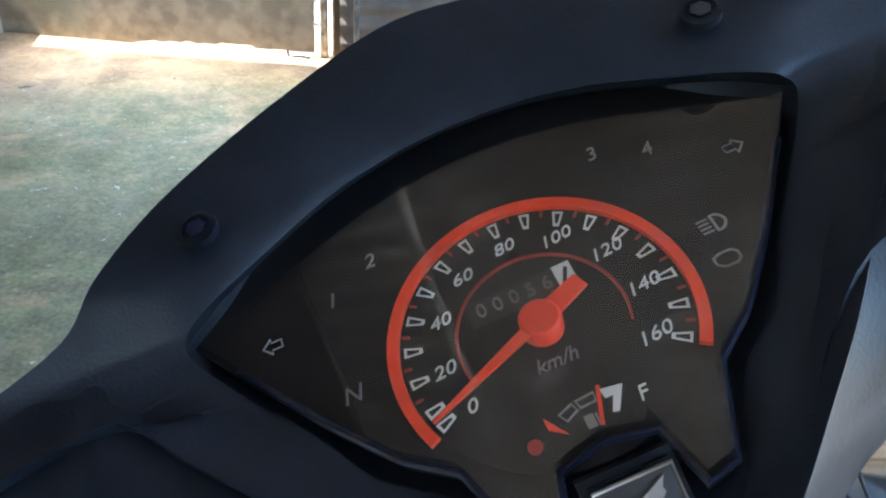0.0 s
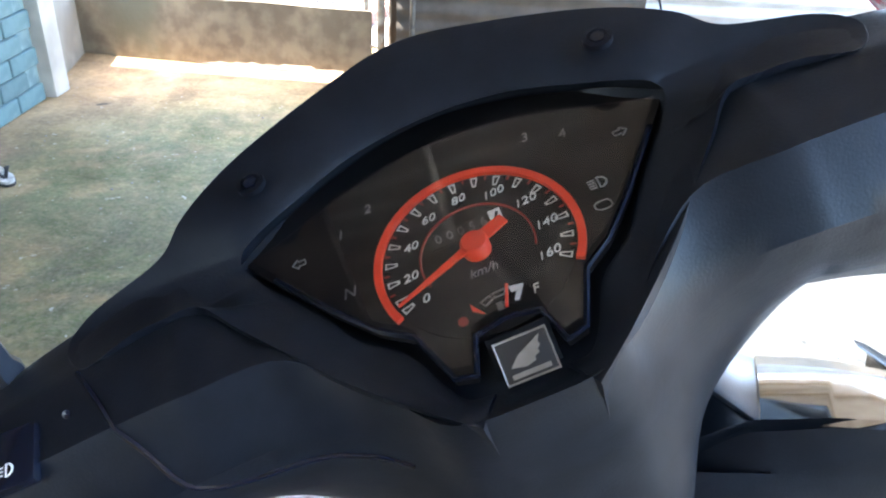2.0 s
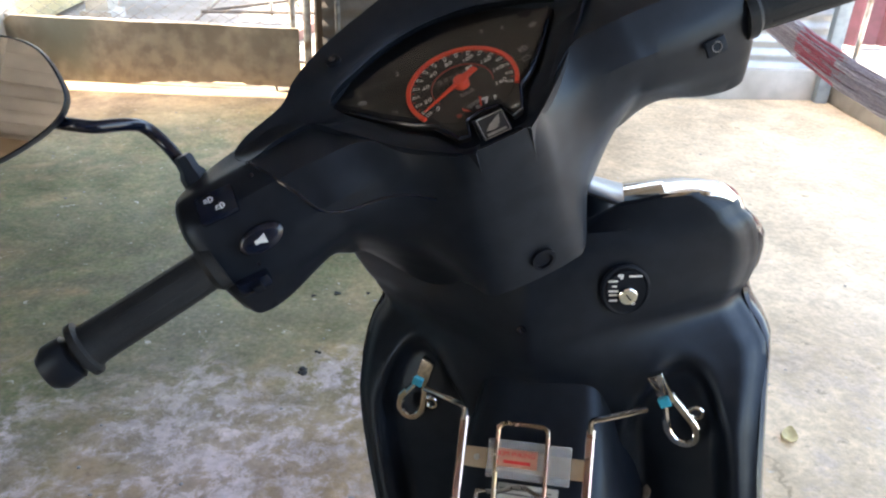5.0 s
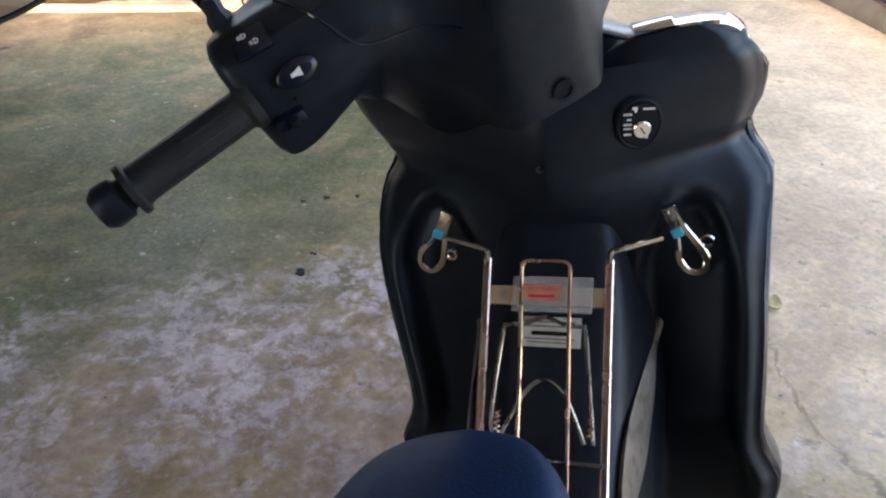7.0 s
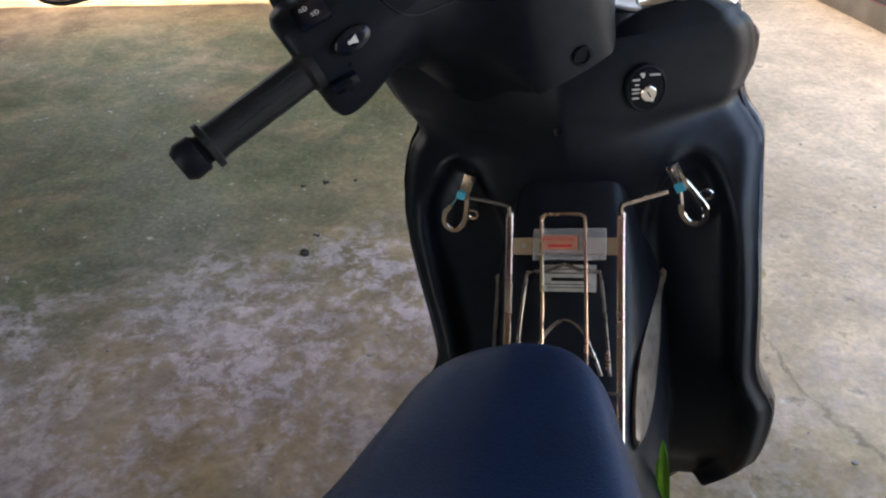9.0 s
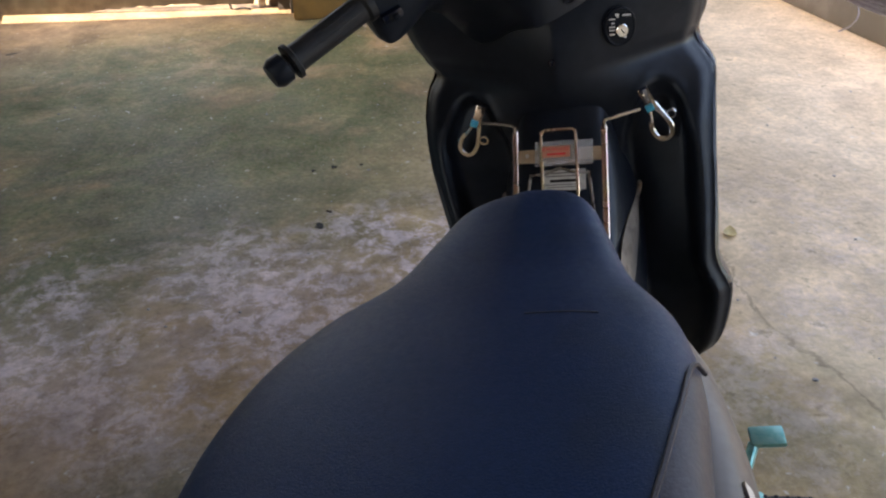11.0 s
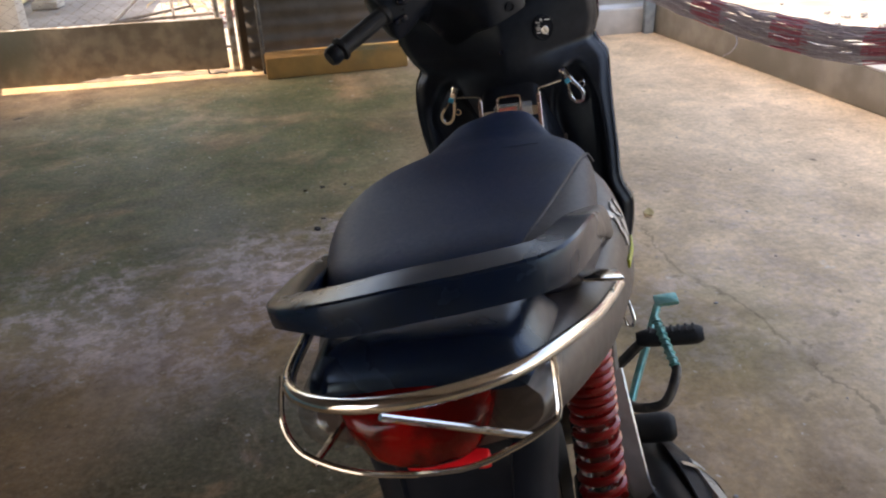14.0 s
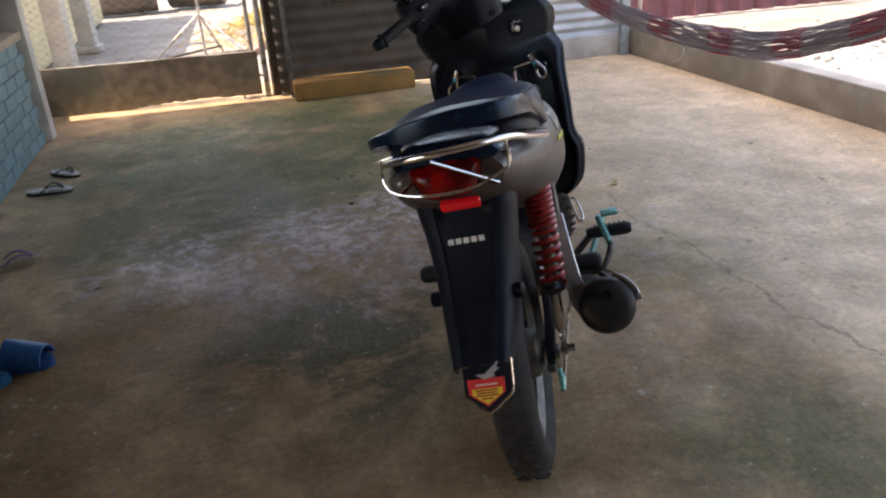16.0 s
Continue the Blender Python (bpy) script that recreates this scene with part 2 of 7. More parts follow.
M["sandal_blue"] = mat("blue_rubber", (0.007, 0.08, 0.24), 0.5, second=(0.01, 0.11, 0.30), scale=30)
M["sandal_teal"] = mat("teal_rubber", (0.01, 0.15, 0.32), 0.5, second=(0.01, 0.12, 0.26), scale=30)
M["sandal_beige"] = mat("beige_foam", (0.36, 0.28, 0.2), 0.7, second=(0.28, 0.22, 0.16), scale=40)
M["strap_purple"] = mat("purple_strap", (0.12, 0.07, 0.14), 0.55, second=(0.18, 0.12, 0.2), scale=40)


def floor_material():
    """Old concrete slab: tan and grey cement, green algae, pale lime bloom, brown dirt and small pits."""
    m = bpy.data.materials.new("mossy_concrete")
    m.use_nodes = True
    nt = m.node_tree
    L = nt.links.new
    b = nt.nodes["Principled BSDF"]
    co = nt.nodes.new("ShaderNodeTexCoord").outputs["Object"]

    def tex(sc, detail=6.0, rough=0.6, dist=0.0):
        n = nt.nodes.new("ShaderNodeTexNoise")
        n.inputs["Scale"].default_value, n.inputs["Detail"].default_value, n.inputs["Roughness"].default_value = sc, detail, rough
        n.inputs["Distortion"].default_value = dist
        L(co, n.inputs["Vector"])
        return n.outputs["Fac"]

    def rng(v, lo, hi, a=0.0, c=1.0):
        r = nt.nodes.new("ShaderNodeMapRange")
        r.interpolation_type = "SMOOTHSTEP"
        for k, x in (("From Min", lo), ("From Max", hi), ("To Min", a), ("To Max", c)):
            r.inputs[k].default_value = x
        L(v, r.inputs["Value"])
        return r.outputs["Result"]

    def op(kind, a, c):
        n = nt.nodes.new("ShaderNodeMath")
        n.operation = kind
        n.use_clamp = True
        for i, v in enumerate((a, c)):
            if isinstance(v, float):
                n.inputs[i].default_value = v
            else:
                L(v, n.inputs[i])
        return n.outputs[0]

    def blob(x, y, r0, r1):
        d = nt.nodes.new("ShaderNodeVectorMath")
        d.operation = "DISTANCE"
        L(co, d.inputs[0])
        d.inputs[1].default_value = (x, y, 0)
        return rng(d.outputs["Value"], r0, r1, 1.0, 0.0)

    def mix(fac, a, c):
        x = nt.nodes.new("ShaderNodeMix")
        x.data_type = "RGBA"
        L(fac, x.inputs["Factor"])
        for sock, v in ((x.inputs["A"], a), (x.inputs["B"], c)):
            if isinstance(v, tuple):
                sock.default_value = (*v, 1.0)
            else:
                L(v, sock)
        return x.outputs["Result"]

    big, mid, fine, grit = tex(0.9, 5), tex(3.2, 8, 0.65, 0.4), tex(14, 8, 0.7), tex(70, 4, 0.7)
    col = mix(rng(big, 0.38, 0.62), (0.42, 0.29, 0.17), (0.50, 0.375, 0.245))
    col = mix(rng(mid, 0.40, 0.66), col, (0.27, 0.19, 0.125))
    sep = nt.nodes.new("ShaderNodeSeparateXYZ")
    L(co, sep.inputs[0])
    edge = nt.nodes.new("ShaderNodeMath")                    # distance across the joint between the two pours
    edge.operation = "MULTIPLY_ADD"
    L(sep.outputs["Y"], edge.inputs[0])
    edge.inputs[1].default_value = 0.225
    L(sep.outputs["X"], edge.inputs[2])
    wob = nt.nodes.new("ShaderNodeMath")
    wob.operation = "MULTIPLY_ADD"
    L(mid, wob.inputs[0])
    wob.inputs[1].default_value = 0.30
    L(edge.outputs[0], wob.inputs[2])
    across = wob.outputs[0]                                   # about 1.2 on the joint
    # paler second pour, lifted further to stand for the open side's light
    dry = op("MULTIPLY", rng(across, 0.85, 1.35), rng(mid, 0.25, 0.5, 0.75, 1.0))
    col = mix(op("MULTIPLY", dry, 0.92), col, (0.72, 0.58, 0.42))
    brown = op("MULTIPLY", rng(tex(1.9, 7, 0.65, 0.4), 0.36, 0.56), op("MAXIMUM", blob(-1.1, -0.3, 0.4, 1.2), blob(0.2, -0.6, 0.2, 1.0)))
    col = mix(op("MULTIPLY", brown, 0.85), col, (0.24, 0.145, 0.075))
    def most(*v):
        out = v[0]
        for w in v[1:]:
            out = op("MAXIMUM", out, w)
        return out

    grown = most(blob(-0.9, 2.35, 0.7, 1.4), blob(-0.25, 3.1, 0.3, 0.9), op("MULTIPLY", blob(-1.0, 1.35, 0.3, 0.9), 1.0), op("MULTIPLY", blob(-0.5, 1.6, 0.2, 0.9), 0.85), op("MULTIPLY", blob(0.80, 0.45, 0.1, 0.5), 0.5), op("MULTIPLY", blob(0.70, -0.68, 0.1, 0.45), 0.8))
    algae = op("MULTIPLY", rng(tex(1.7, 8, 0.66, 0.4), 0.30, 0.52), grown)
    algae = op("MULTIPLY", algae, rng(tex(22, 5, 0.7, 0.3), 0.25, 0.6, 0.68, 1.0))
    col = mix(op("MULTIPLY", algae, 0.95), col, (0.092, 0.117, 0.050))
    patch, lace = rng(tex(3.0, 8, 0.70, 0.25), 0.42, 0.54), rng(tex(15, 9, 0.78, 0.3), 0.43, 0.57)
    where = op("MAXIMUM", op("MAXIMUM", blob(-0.45, 0.85, 0.15, 0.75), op("MAXIMUM", blob(-1.0, 0.85, 0.1, 0.55), blob(-0.08, 1.15, 0.1, 0.45))), op("MAXIMUM", op("MULTIPLY", blob(-0.36, 0.48, 0.15, 0.55), 0.8), op("MULTIPLY", blob(1.0, 0.8, 0.2, 1.4), 0.3)))
    wash = op("MULTIPLY", rng(tex(2.6, 7, 0.68, 0.3), 0.36, 0.58), op("MAXIMUM", blob(-0.55, 0.72, 0.2, 0.8), blob(-0.2, 0.55, 0.1, 0.6)))
    col = mix(op("MULTIPLY", wash, 0.45), col, (0.40, 0.33, 0.33))
    bloom = op("MULTIPLY", op("MULTIPLY", patch, lace), where)
    col = mix(op("MULTIPLY", bloom, 0.95), col, (0.63, 0.54, 0.55))
    dark = op("MULTIPLY", rng(tex(2.4, 9, 0.72, 0.5), 0.42, 0.54), op("MAXIMUM", blob(-0.36, 0.02, 0.25, 0.62), op("MULTIPLY", blob(-0.95, 1.6, 0.2, 0.9), 0.8)))
    col = mix(op("MULTIPLY", dark, 0.88), col, (0.075, 0.078, 0.045))
    crack = op("MULTIPLY", rng(across, 1.187, 1.193), rng(across, 1.199, 1.205, 1.0, 0.0))
    crack = op("MULTIPLY", crack, op("MULTIPLY", rng(sep.outputs["Y"], 1.0, 1.3, 1.0, 0.0), rng(tex(5, 3), 0.38, 0.5)))
    col = mix(op("MULTIPLY", crack, 0.5), col, (0.12, 0.09, 0.06))
    flecks = op("MAXIMUM", rng(tex(9, 7, 0.72, 0.2), 0.64, 0.70), op("MULTIPLY", rng(tex(38, 3, 0.5, 0.3), 0.68, 0.72), 0.7))
    col = mix(op("MULTIPLY", flecks, 0.72), col, (0.62, 0.60, 0.56))
    pits = rng(fine, 0.57, 0.70)
    col = mix(op("MULTIPLY", pits, 0.55), col, (0.085, 0.065, 0.04))
    col = mix(rng(grit, 0.35, 0.75, 0.0, 0.30), col, (0.44, 0.36, 0.27))
    spots = rng(tex(6.5, 2, 0.4, 0.0), 0.755, 0.785)
    col = mix(op("MULTIPLY", spots, 0.8), col, (0.05, 0.045, 0.035))
    for sc, lo, hi in ((2.3, 0.80, 1.16), (7.0, 0.86, 1.13), (40.0, 0.86, 1.14)):
        shade = nt.nodes.new("ShaderNodeVectorMath")
        shade.operation = "SCALE"
        L(col, shade.inputs[0])
        L(rng(tex(sc, 7, 0.7, 0.2), 0.32, 0.68, lo, hi), shade.inputs["Scale"])
        col = shade.outputs["Vector"]
    sat = nt.nodes.new("ShaderNodeHueSaturation")
    sat.inputs["Saturation"].default_value = 1.14
    L(col, sat.inputs["Color"])
    L(sat.outputs["Color"], b.inputs["Base Color"])
    L(op("SUBTRACT", rng(tex(2.4, 6), 0.3, 0.7, 0.88, 0.60), op("MULTIPLY", algae, 0.05)), b.inputs["Roughness"])
    b.inputs["Specular IOR Level"].default_value = 0.35
    bp = nt.nodes.new("ShaderNodeBump")
    bp.inputs["Strength"].default_value, bp.inputs["Distance"].default_value = 0.45, 0.004
    L(op("ADD", op("MULTIPLY", fine, 0.6), op("MULTIPLY", grit, 0.4)), bp.inputs["Height"])
    L(bp.outputs["Normal"], b.inputs["Normal"])
    return m


M["floor"] = floor_material()
M["ground"] = mat("pale_dusty_ground", (0.31, 0.29, 0.265), 0.9, second=(0.23, 0.21, 0.19), scale=2.5, bump=0.5, bump_scale=25, third=(0.19, 0.175, 0.15), third_scale=1.1)


# ---- builders ----
def part(name, bm, material, parent=None, label="", smooth=40, m=None, kind=""):
    """Links a bmesh as one mesh object under a thing or a part."""
    if m is not None:
        bm.transform(m)
    me = bpy.data.meshes.new(name)
    bm.normal_update()
    bm.to_mesh(me)
    bm.free()
    me.materials.append(material)
    if smooth:
        me.shade_smooth()
        me.set_sharp_from_angle(angle=radians(smooth))
    ob = new(name, me)
    if parent is not None:
        ob.parent = parent
    if label:
        ob["label"] = label
    if kind:
        ob["kind"] = kind
    return ob


def empty(name, m=None):
    ob = new(name)
    ob.empty_display_size = 0.05
    if m is not None:
        ob.matrix_world = m
    return ob


def catmull(pts, n, closed=False):
    """Smooth curve through points, n steps between each two."""
    P = [Vector(p) for p in pts]
    out = []
    k = len(P)
    for i in range(k if closed else k - 1):
        if closed:
            a, b, c, d = P[i - 1], P[i], P[(i + 1) % k], P[(i + 2) % k]
        else:
            b, c = P[i], P[i + 1]
            a = P[i - 1] if i else b * 2 - c
            d = P[i + 2] if i + 2 < k else c * 2 - b
        for j in range(n):
            t = j / n
            out.append(0.5 * ((2 * b) + (c - a) * t + (2 * a - 5 * b + 4 * c - d) * t * t + (3 * b - a - 3 * c + d) * t ** 3))
    if not closed:
        out.append(P[-1].copy())
    return out


def skin(loops, closed=True, caps=True, bm=None):
    """Faces between loops of equal length."""
    bm = bm or bmesh.new()
    V = [[bm.verts.new(p) for p in lp] for lp in loops]
    n = len(V[0])
    for a, b in zip(V, V[1:]):
        for j in range(n if closed else n - 1):
            k = (j + 1) % n
            bm.faces.new((a[j], a[k], b[k], b[j]))
    if caps and closed:
        bm.faces.new(list(reversed(V[0])))
        bm.faces.new(V[-1])
    bmesh.ops.recalc_face_normals(bm, faces=bm.faces)
    return bm


def loft(sections, around=3, along=3, caps=True, crisp=0.0):
    """A smooth closed skin through sections (lists of points of equal length); crisp keeps the corners between their points."""
    S = [catmull(s, around, True) for s in sections]
    if crisp:
        for s, out in zip(sections, S):
            k = len(s)
            for i in range(k):
                a, b = Vector(s[i]), Vector(s[(i + 1) % k])
                for j in range(around):
                    out[i * around + j] = out[i * around + j].lerp(a.lerp(b, j / around), crisp)
    cols = [catmull([s[j] for s in S], along) for j in range(len(S[0]))]
    return skin([[c[i] for c in cols] for i in range(len(cols[0]))], caps=caps)


def tube(pts, r, seg=8, n=5, closed=False, bm=None, flat=None):
    """A bar of radius r along a smooth path; flat=(w, h) makes it a strip."""
    P = catmull(pts, n, closed) if n > 1 else [Vector(p) for p in pts]
    loops, up = [], None
    k = len(P)
    for i, p in enumerate(P):
        t = (P[(i + 1) % k] - P[i - 1]) if closed else (P[min(i + 1, k - 1)] - P[max(i - 1, 0)])
        t.normalize()
        if up is None:
            up = Vector((0, 0, 1)) if abs(t.z) < 0.9 else Vector((0, 1, 0))
        side = t.cross(up).normalized()
        up = side.cross(t).normalized()
        rr = r[i * len(r) // k] if isinstance(r, (list, tuple)) else r
        if flat:
            w, h = flat[0] / 2, flat[1] / 2
            c = min(w, h) * 0.45
            offs = [(w - c, -h), (w, -h + c), (w, h - c), (w - c, h), (-w + c, h), (-w, h - c), (-w, -h + c), (-w + c, -h)]
            loops.append([p + side * a + up * b for a, b in offs])
        else:
            loops.append([p + side * (rr * math.cos(2 * math.pi * j / seg)) + up * (rr * math.sin(2 * math.pi * j / seg)) for j in range(seg)])
    if closed:
        loops.append(loops[0])
        return skin(loops, caps=False, bm=bm)
    return skin(loops, bm=bm)


def rbox(w, d, h, bevel=0.004, m=None, seg=2):
    bm = bmesh.new()
    bmesh.ops.create_cube(bm, size=1.0)
    bmesh.ops.scale(bm, vec=(w, d, h), verts=bm.verts)
    if bevel:
        bmesh.ops.bevel(bm, geom=bm.edges[:], offset=min(bevel, 0.45 * min(w, d, h)), segments=seg, affect="EDGES", profile=0.6)
    if m is not None:
        bm.transform(m)
    return bm


def plate(outline, depth, bevel=0.0, m=None):
    """A flat slab: outline in x, y; from z=0 up to depth."""
    bm = bmesh.new()
    lo = [bm.verts.new((x, y, 0)) for x, y in outline]
    hi = [bm.verts.new((x, y, depth)) for x, y in outline]
    n = len(lo)
    bm.faces.new(list(reversed(lo)))
    top = bm.faces.new(hi)
    for i in range(n):
        bm.faces.new((lo[i], lo[(i + 1) % n], hi[(i + 1) % n], hi[i]))
    bmesh.ops.recalc_face_normals(bm, faces=bm.faces)
    if bevel:
        bmesh.ops.bevel(bm, geom=list(top.edges), offset=bevel, segments=2, affect="EDGES")
    if m is not None:
        bm.transform(m)
    return bm


def lathe(profile, seg=28, m=None):
    """Turned shape about z from (r, z) pairs."""
    loops = [[(r * math.cos(2 * math.pi * j / seg), r * math.sin(2 * math.pi * j / seg), z) for j in range(seg)] for r, z in profile]
    bm = skin(loops)
    if m is not None:
        bm.transform(m)
    return bm


def words(text, size, depth=0.0002, shear=0.0, m=None):
    """Raised letters in the built-in font, centred on the origin, in x, y."""
    cu = bpy.data.curves.new("letters", "FONT")
    cu.body, cu.size, cu.extrude, cu.shear = text, size, depth, shear
    cu.align_x, cu.align_y, cu.resolution_u = "CENTER", "CENTER", 3
    ob = bpy.data.objects.new("letters", cu)
    me = bpy.data.meshes.new_from_object(ob)
    bm = bmesh.new()
    bm.from_mesh(me)
    bpy.data.objects.remove(ob)
    bpy.data.meshes.remove(me)
    if m is not None:
        bm.transform(m)
    return bm


def basis(o, ex, ey, ez=None):
    ex, ey = Vector(ex).normalized(), Vector(ey).normalized()
    ez = Vector(ez).normalized() if ez is not None else ex.cross(ey).normalized()
    return Matrix(((ex.x, ey.x, ez.x, o[0]), (ex.y, ey.y, ez.y, o[1]), (ex.z, ey.z, ez.z, o[2]), (0, 0, 0, 1)))


def along(a, b, up=(0, 0, 1)):
    """Frame at the middle of a-b: x along it, z up."""
    a, b = Vector(a), Vector(b)
    ex = (b - a).normalized()
    ey = Vector(up).cross(ex).normalized()
    return basis((a + b) / 2, ex, ey)


def merge(*bms):
    out = bmesh.new()
    for b in bms:
        me = bpy.data.meshes.new("t")
        b.to_mesh(me)
        b.free()
        out.from_mesh(me)
        bpy.data.meshes.remove(me)
    return out


# ---- the yard: floor, walls, roof ----
def wall_run(name, a, b, z0, z1, thick, material, label, side=1, bevel=0.008):
    """An upright wall whose face runs from a to b; its thickness lies to one side."""
    a, b = Vector((*a, 0)), Vector((*b, 0))
    ex = (b - a).normalized()
    n = Vector((-ex.y, ex.x, 0)) * side
    mid = (a + b) / 2 + n * thick / 2 + Vector((0, 0, (z0 + z1) / 2))
    bm = rbox((b - a).length, thick, z1 - z0, bevel, basis(mid, ex, Vector((-ex.y, ex.x, 0))))
    return tagged(part(name, bm, material), label, "wall", kind="structure")


def grid_sheet(x0, x1, y0, y1, nx, ny, z):
    bm = bmesh.new()
    V = [[bm.verts.new((x0 + (x1 - x0) * i / nx, y0 + (y1 - y0) * j / ny, z(x0 + (x1 - x0) * i / nx, y0 + (y1 - y0) * j / ny))) for i in range(nx + 1)] for j in range(ny + 1)]
    for j in range(ny):
        for i in range(nx):
            bm.faces.new((V[j][i], V[j][i + 1], V[j + 1][i + 1], V[j + 1][i]))
    return bm


def slab_height(x, y):
    return 0.002 * noise.noise(Vector((x * 1.7, y * 1.7, 0))) + 0.001 * noise.noise(Vector((x * 7, y * 7, 3)))


tagged(part("floor", grid_sheet(-2.6, 2.9, -3.4, 4.35, 70, 100, slab_height), M["floor"]), "stained concrete yard floor with green algae", "floor", kind="structure")


def ground_height(x, y):
    inside = -2.9 < x < 3.0 and -3.6 < y < 4.3
    return -0.06 if inside else -0.03 + 0.02 * noise.noise(Vector((x * 0.6, y * 0.6, 5)))


tagged(part("ground", merge(grid_sheet(-12, 12, -6, 16, 70, 66, ground_height), grid_sheet(-400, 400, -400, 400, 4, 4, lambda x, y: -0.12)), M["ground"]), "pale sunlit dusty ground outside the yard", "ground", kind="structure")

GATE_L, GATE_R = (-2.52, 3.74), (-0.92, 3.80)

# low wall along the open side
wall_run("wall_east", (2.06, 4.20), (3.28, -3.4), 0.0, 0.20, 0.13, M["render"], "low grey cement wall along the open side", side=1)
tagged(part("wall_cap_east", rbox(7.75, 0.135, 0.012, 0.004, basis((2.738, 0.41, 0.206), Vector((1.22, -7.6, 0)), Vector((7.6, 1.22, 0)))), M["render_pale"]), "pale top strip of the low wall", "wall", kind="structure")
# back wall base and its tin sheets
wall_run("wall_north_base", (0.34, 3.93), (2.06, 4.20), 0.0, 0.17, 0.14, M["render_pale"], "pale cement plinth under tin sheets", side=1)


def tin_sheet(a, b, z0, z1, pitch, depth, vertical=False):
    """Corrugated sheet standing on the line a-b; its ribs lie level."""
    a, b = Vector((*a, 0)), Vector((*b, 0))
    ex = (b - a).normalized()
    n = Vector((ex.y, -ex.x, 0))
    cols, rows = 24, int((z1 - z0) / pitch * 10)
    loops = []
    for k in (0, 1):
        for j in range(rows + 1) if k == 0 else range(rows, -1, -1):
            z = z0 + (z1 - z0) * j / rows
            off = depth * math.cos(2 * math.pi * (z - z0) / pitch) - 0.0025 * k
            loops.append([a.lerp(b, i / cols) + n * (off + 0.004 * math.sin(i * 0.9 + z * 6)) + Vector((0, 0, z)) for i in range(cols + 1)])
    loops.append(loops[0])
    return skin(loops, closed=False, caps=False)


tagged(part("tin_fence_pale", tin_sheet((0.36, 4.00), (2.02, 4.26), 0.165, 1.75, 0.076, 0.009), M["tin"]), "pale corrugated tin sheet fence with level ribs", "fence", kind="structure")
tagged(part("tin_fence_dark", tin_sheet((-0.74, 3.69), (0.42, 3.865), 0.01, 1.75, 0.09, 0.0062), M["rust_tin"]), "dark weathered corrugated tin sheet beside the gate", "fence", kind="structure")
wall_run("wall_plinth_ochre", (-0.63, 3.50), (0.24, 3.62), 0.0, 0.130, 0.19, M["yellow_wall"], "low ochre painted plinth below dark tin", side=1, bevel=0.015)
tagged(part("corner_post", rbox(0.07, 0.07, 2.6, 0.006, Matrix.Translation((2.02, 4.17, 1.3))), M["post_blue"]), "blue grey square post in the corner", "post", kind="structure")
tagged(part("light_pipe", lathe([(0.014, 0), (0.014, 2.5)], 12, Matrix.Translation((2.13, 4.12, 0.2))), M["tube"]), "thin bright metal pipe beside the corner post", "pipe", kind="structure")
tagged(part("hook_wire", tube([(0.36, 3.80, 0.62), (0.47, 3.74, 0.5), (0.50, 3.70, 0.3), (0.45, 3.68, 0.17), (0.40, 3.68, 0.05), (0.38, 3.70, 0.006)], 0.006), M["rubber"]), "black cable hanging in a loop by the plinth", "cable")

# west side: blue painted brick wall, its ledge, the pillar and the dark sheet over it
BL0, BL1 = Vector((-2.20, 3.02, 0)), Vector((-1.66, -1.2, 0))
bdir = (BL1 - BL0).normalized()
bn = Vector((bdir.y, -bdir.x, 0))     # towards the house
if bn.x > 0:
    bn = -bn
wall_blue = part("wall_west", rbox((BL1 - BL0).length, 0.16, 0.64, 0.004, basis((BL0 + BL1) / 2 + bn * 0.092 + Vector((0, 0, 0.32)), bdir, -bn)), M["blue_mortar"])
tagged(wall_blue, "low blue painted brick wall of the house", "wall", kind="structure")
tagged(part("wall_ledge", rbox((BL1 - BL0).length, 0.26, 0.05, 0.01, basis((BL0 + BL1) / 2 + bn * 0.10 + Vector((0, 0, 0.665)), bdir, -bn)), M["timber"]), "brown timber ledge on the blue wall", "ledge", kind="structure")
# dark sheet over the ledge in place of an unlit interior
tagged(part("wall_house", rbox((BL1 - BL0).length, 0.10, 1.95, 0.004, basis((BL0 + BL1) / 2 + bn * 0.20 + Vector((0, 0, 1.665)), bdir, -bn)), M["wood_dark"]), "dark brown sheet above the ledge, for the unlit house interior", "wall", kind="structure")
pillar_m = basis((-2.235, 3.085, 1.28), bdir, -bn)
tagged(part("gate_pillar", rbox(0.13, 0.15, 2.56, 0.012, pillar_m), M["render_pale"]), "pale cement gate pillar with a worn foot", "pillar", kind="structure")
wall_run("wall_west_outer", (-2.36, 3.12), (-2.60, 3.80), 0.0, 0.35, 0.12, M["render"], "short cement wall stub behind the gate pillar", side=-1)
# unseen wall, made dark so back-facing plastic mirrors little light
tagged(part("wall_south", rbox(6.4, 0.15, 2.75, 0.004, Matrix.Translation((0.5, -3.48, 1.37))), M["wood_dark"]), "unseen dark wall added behind to dull rear reflections", "wall", kind="structure")


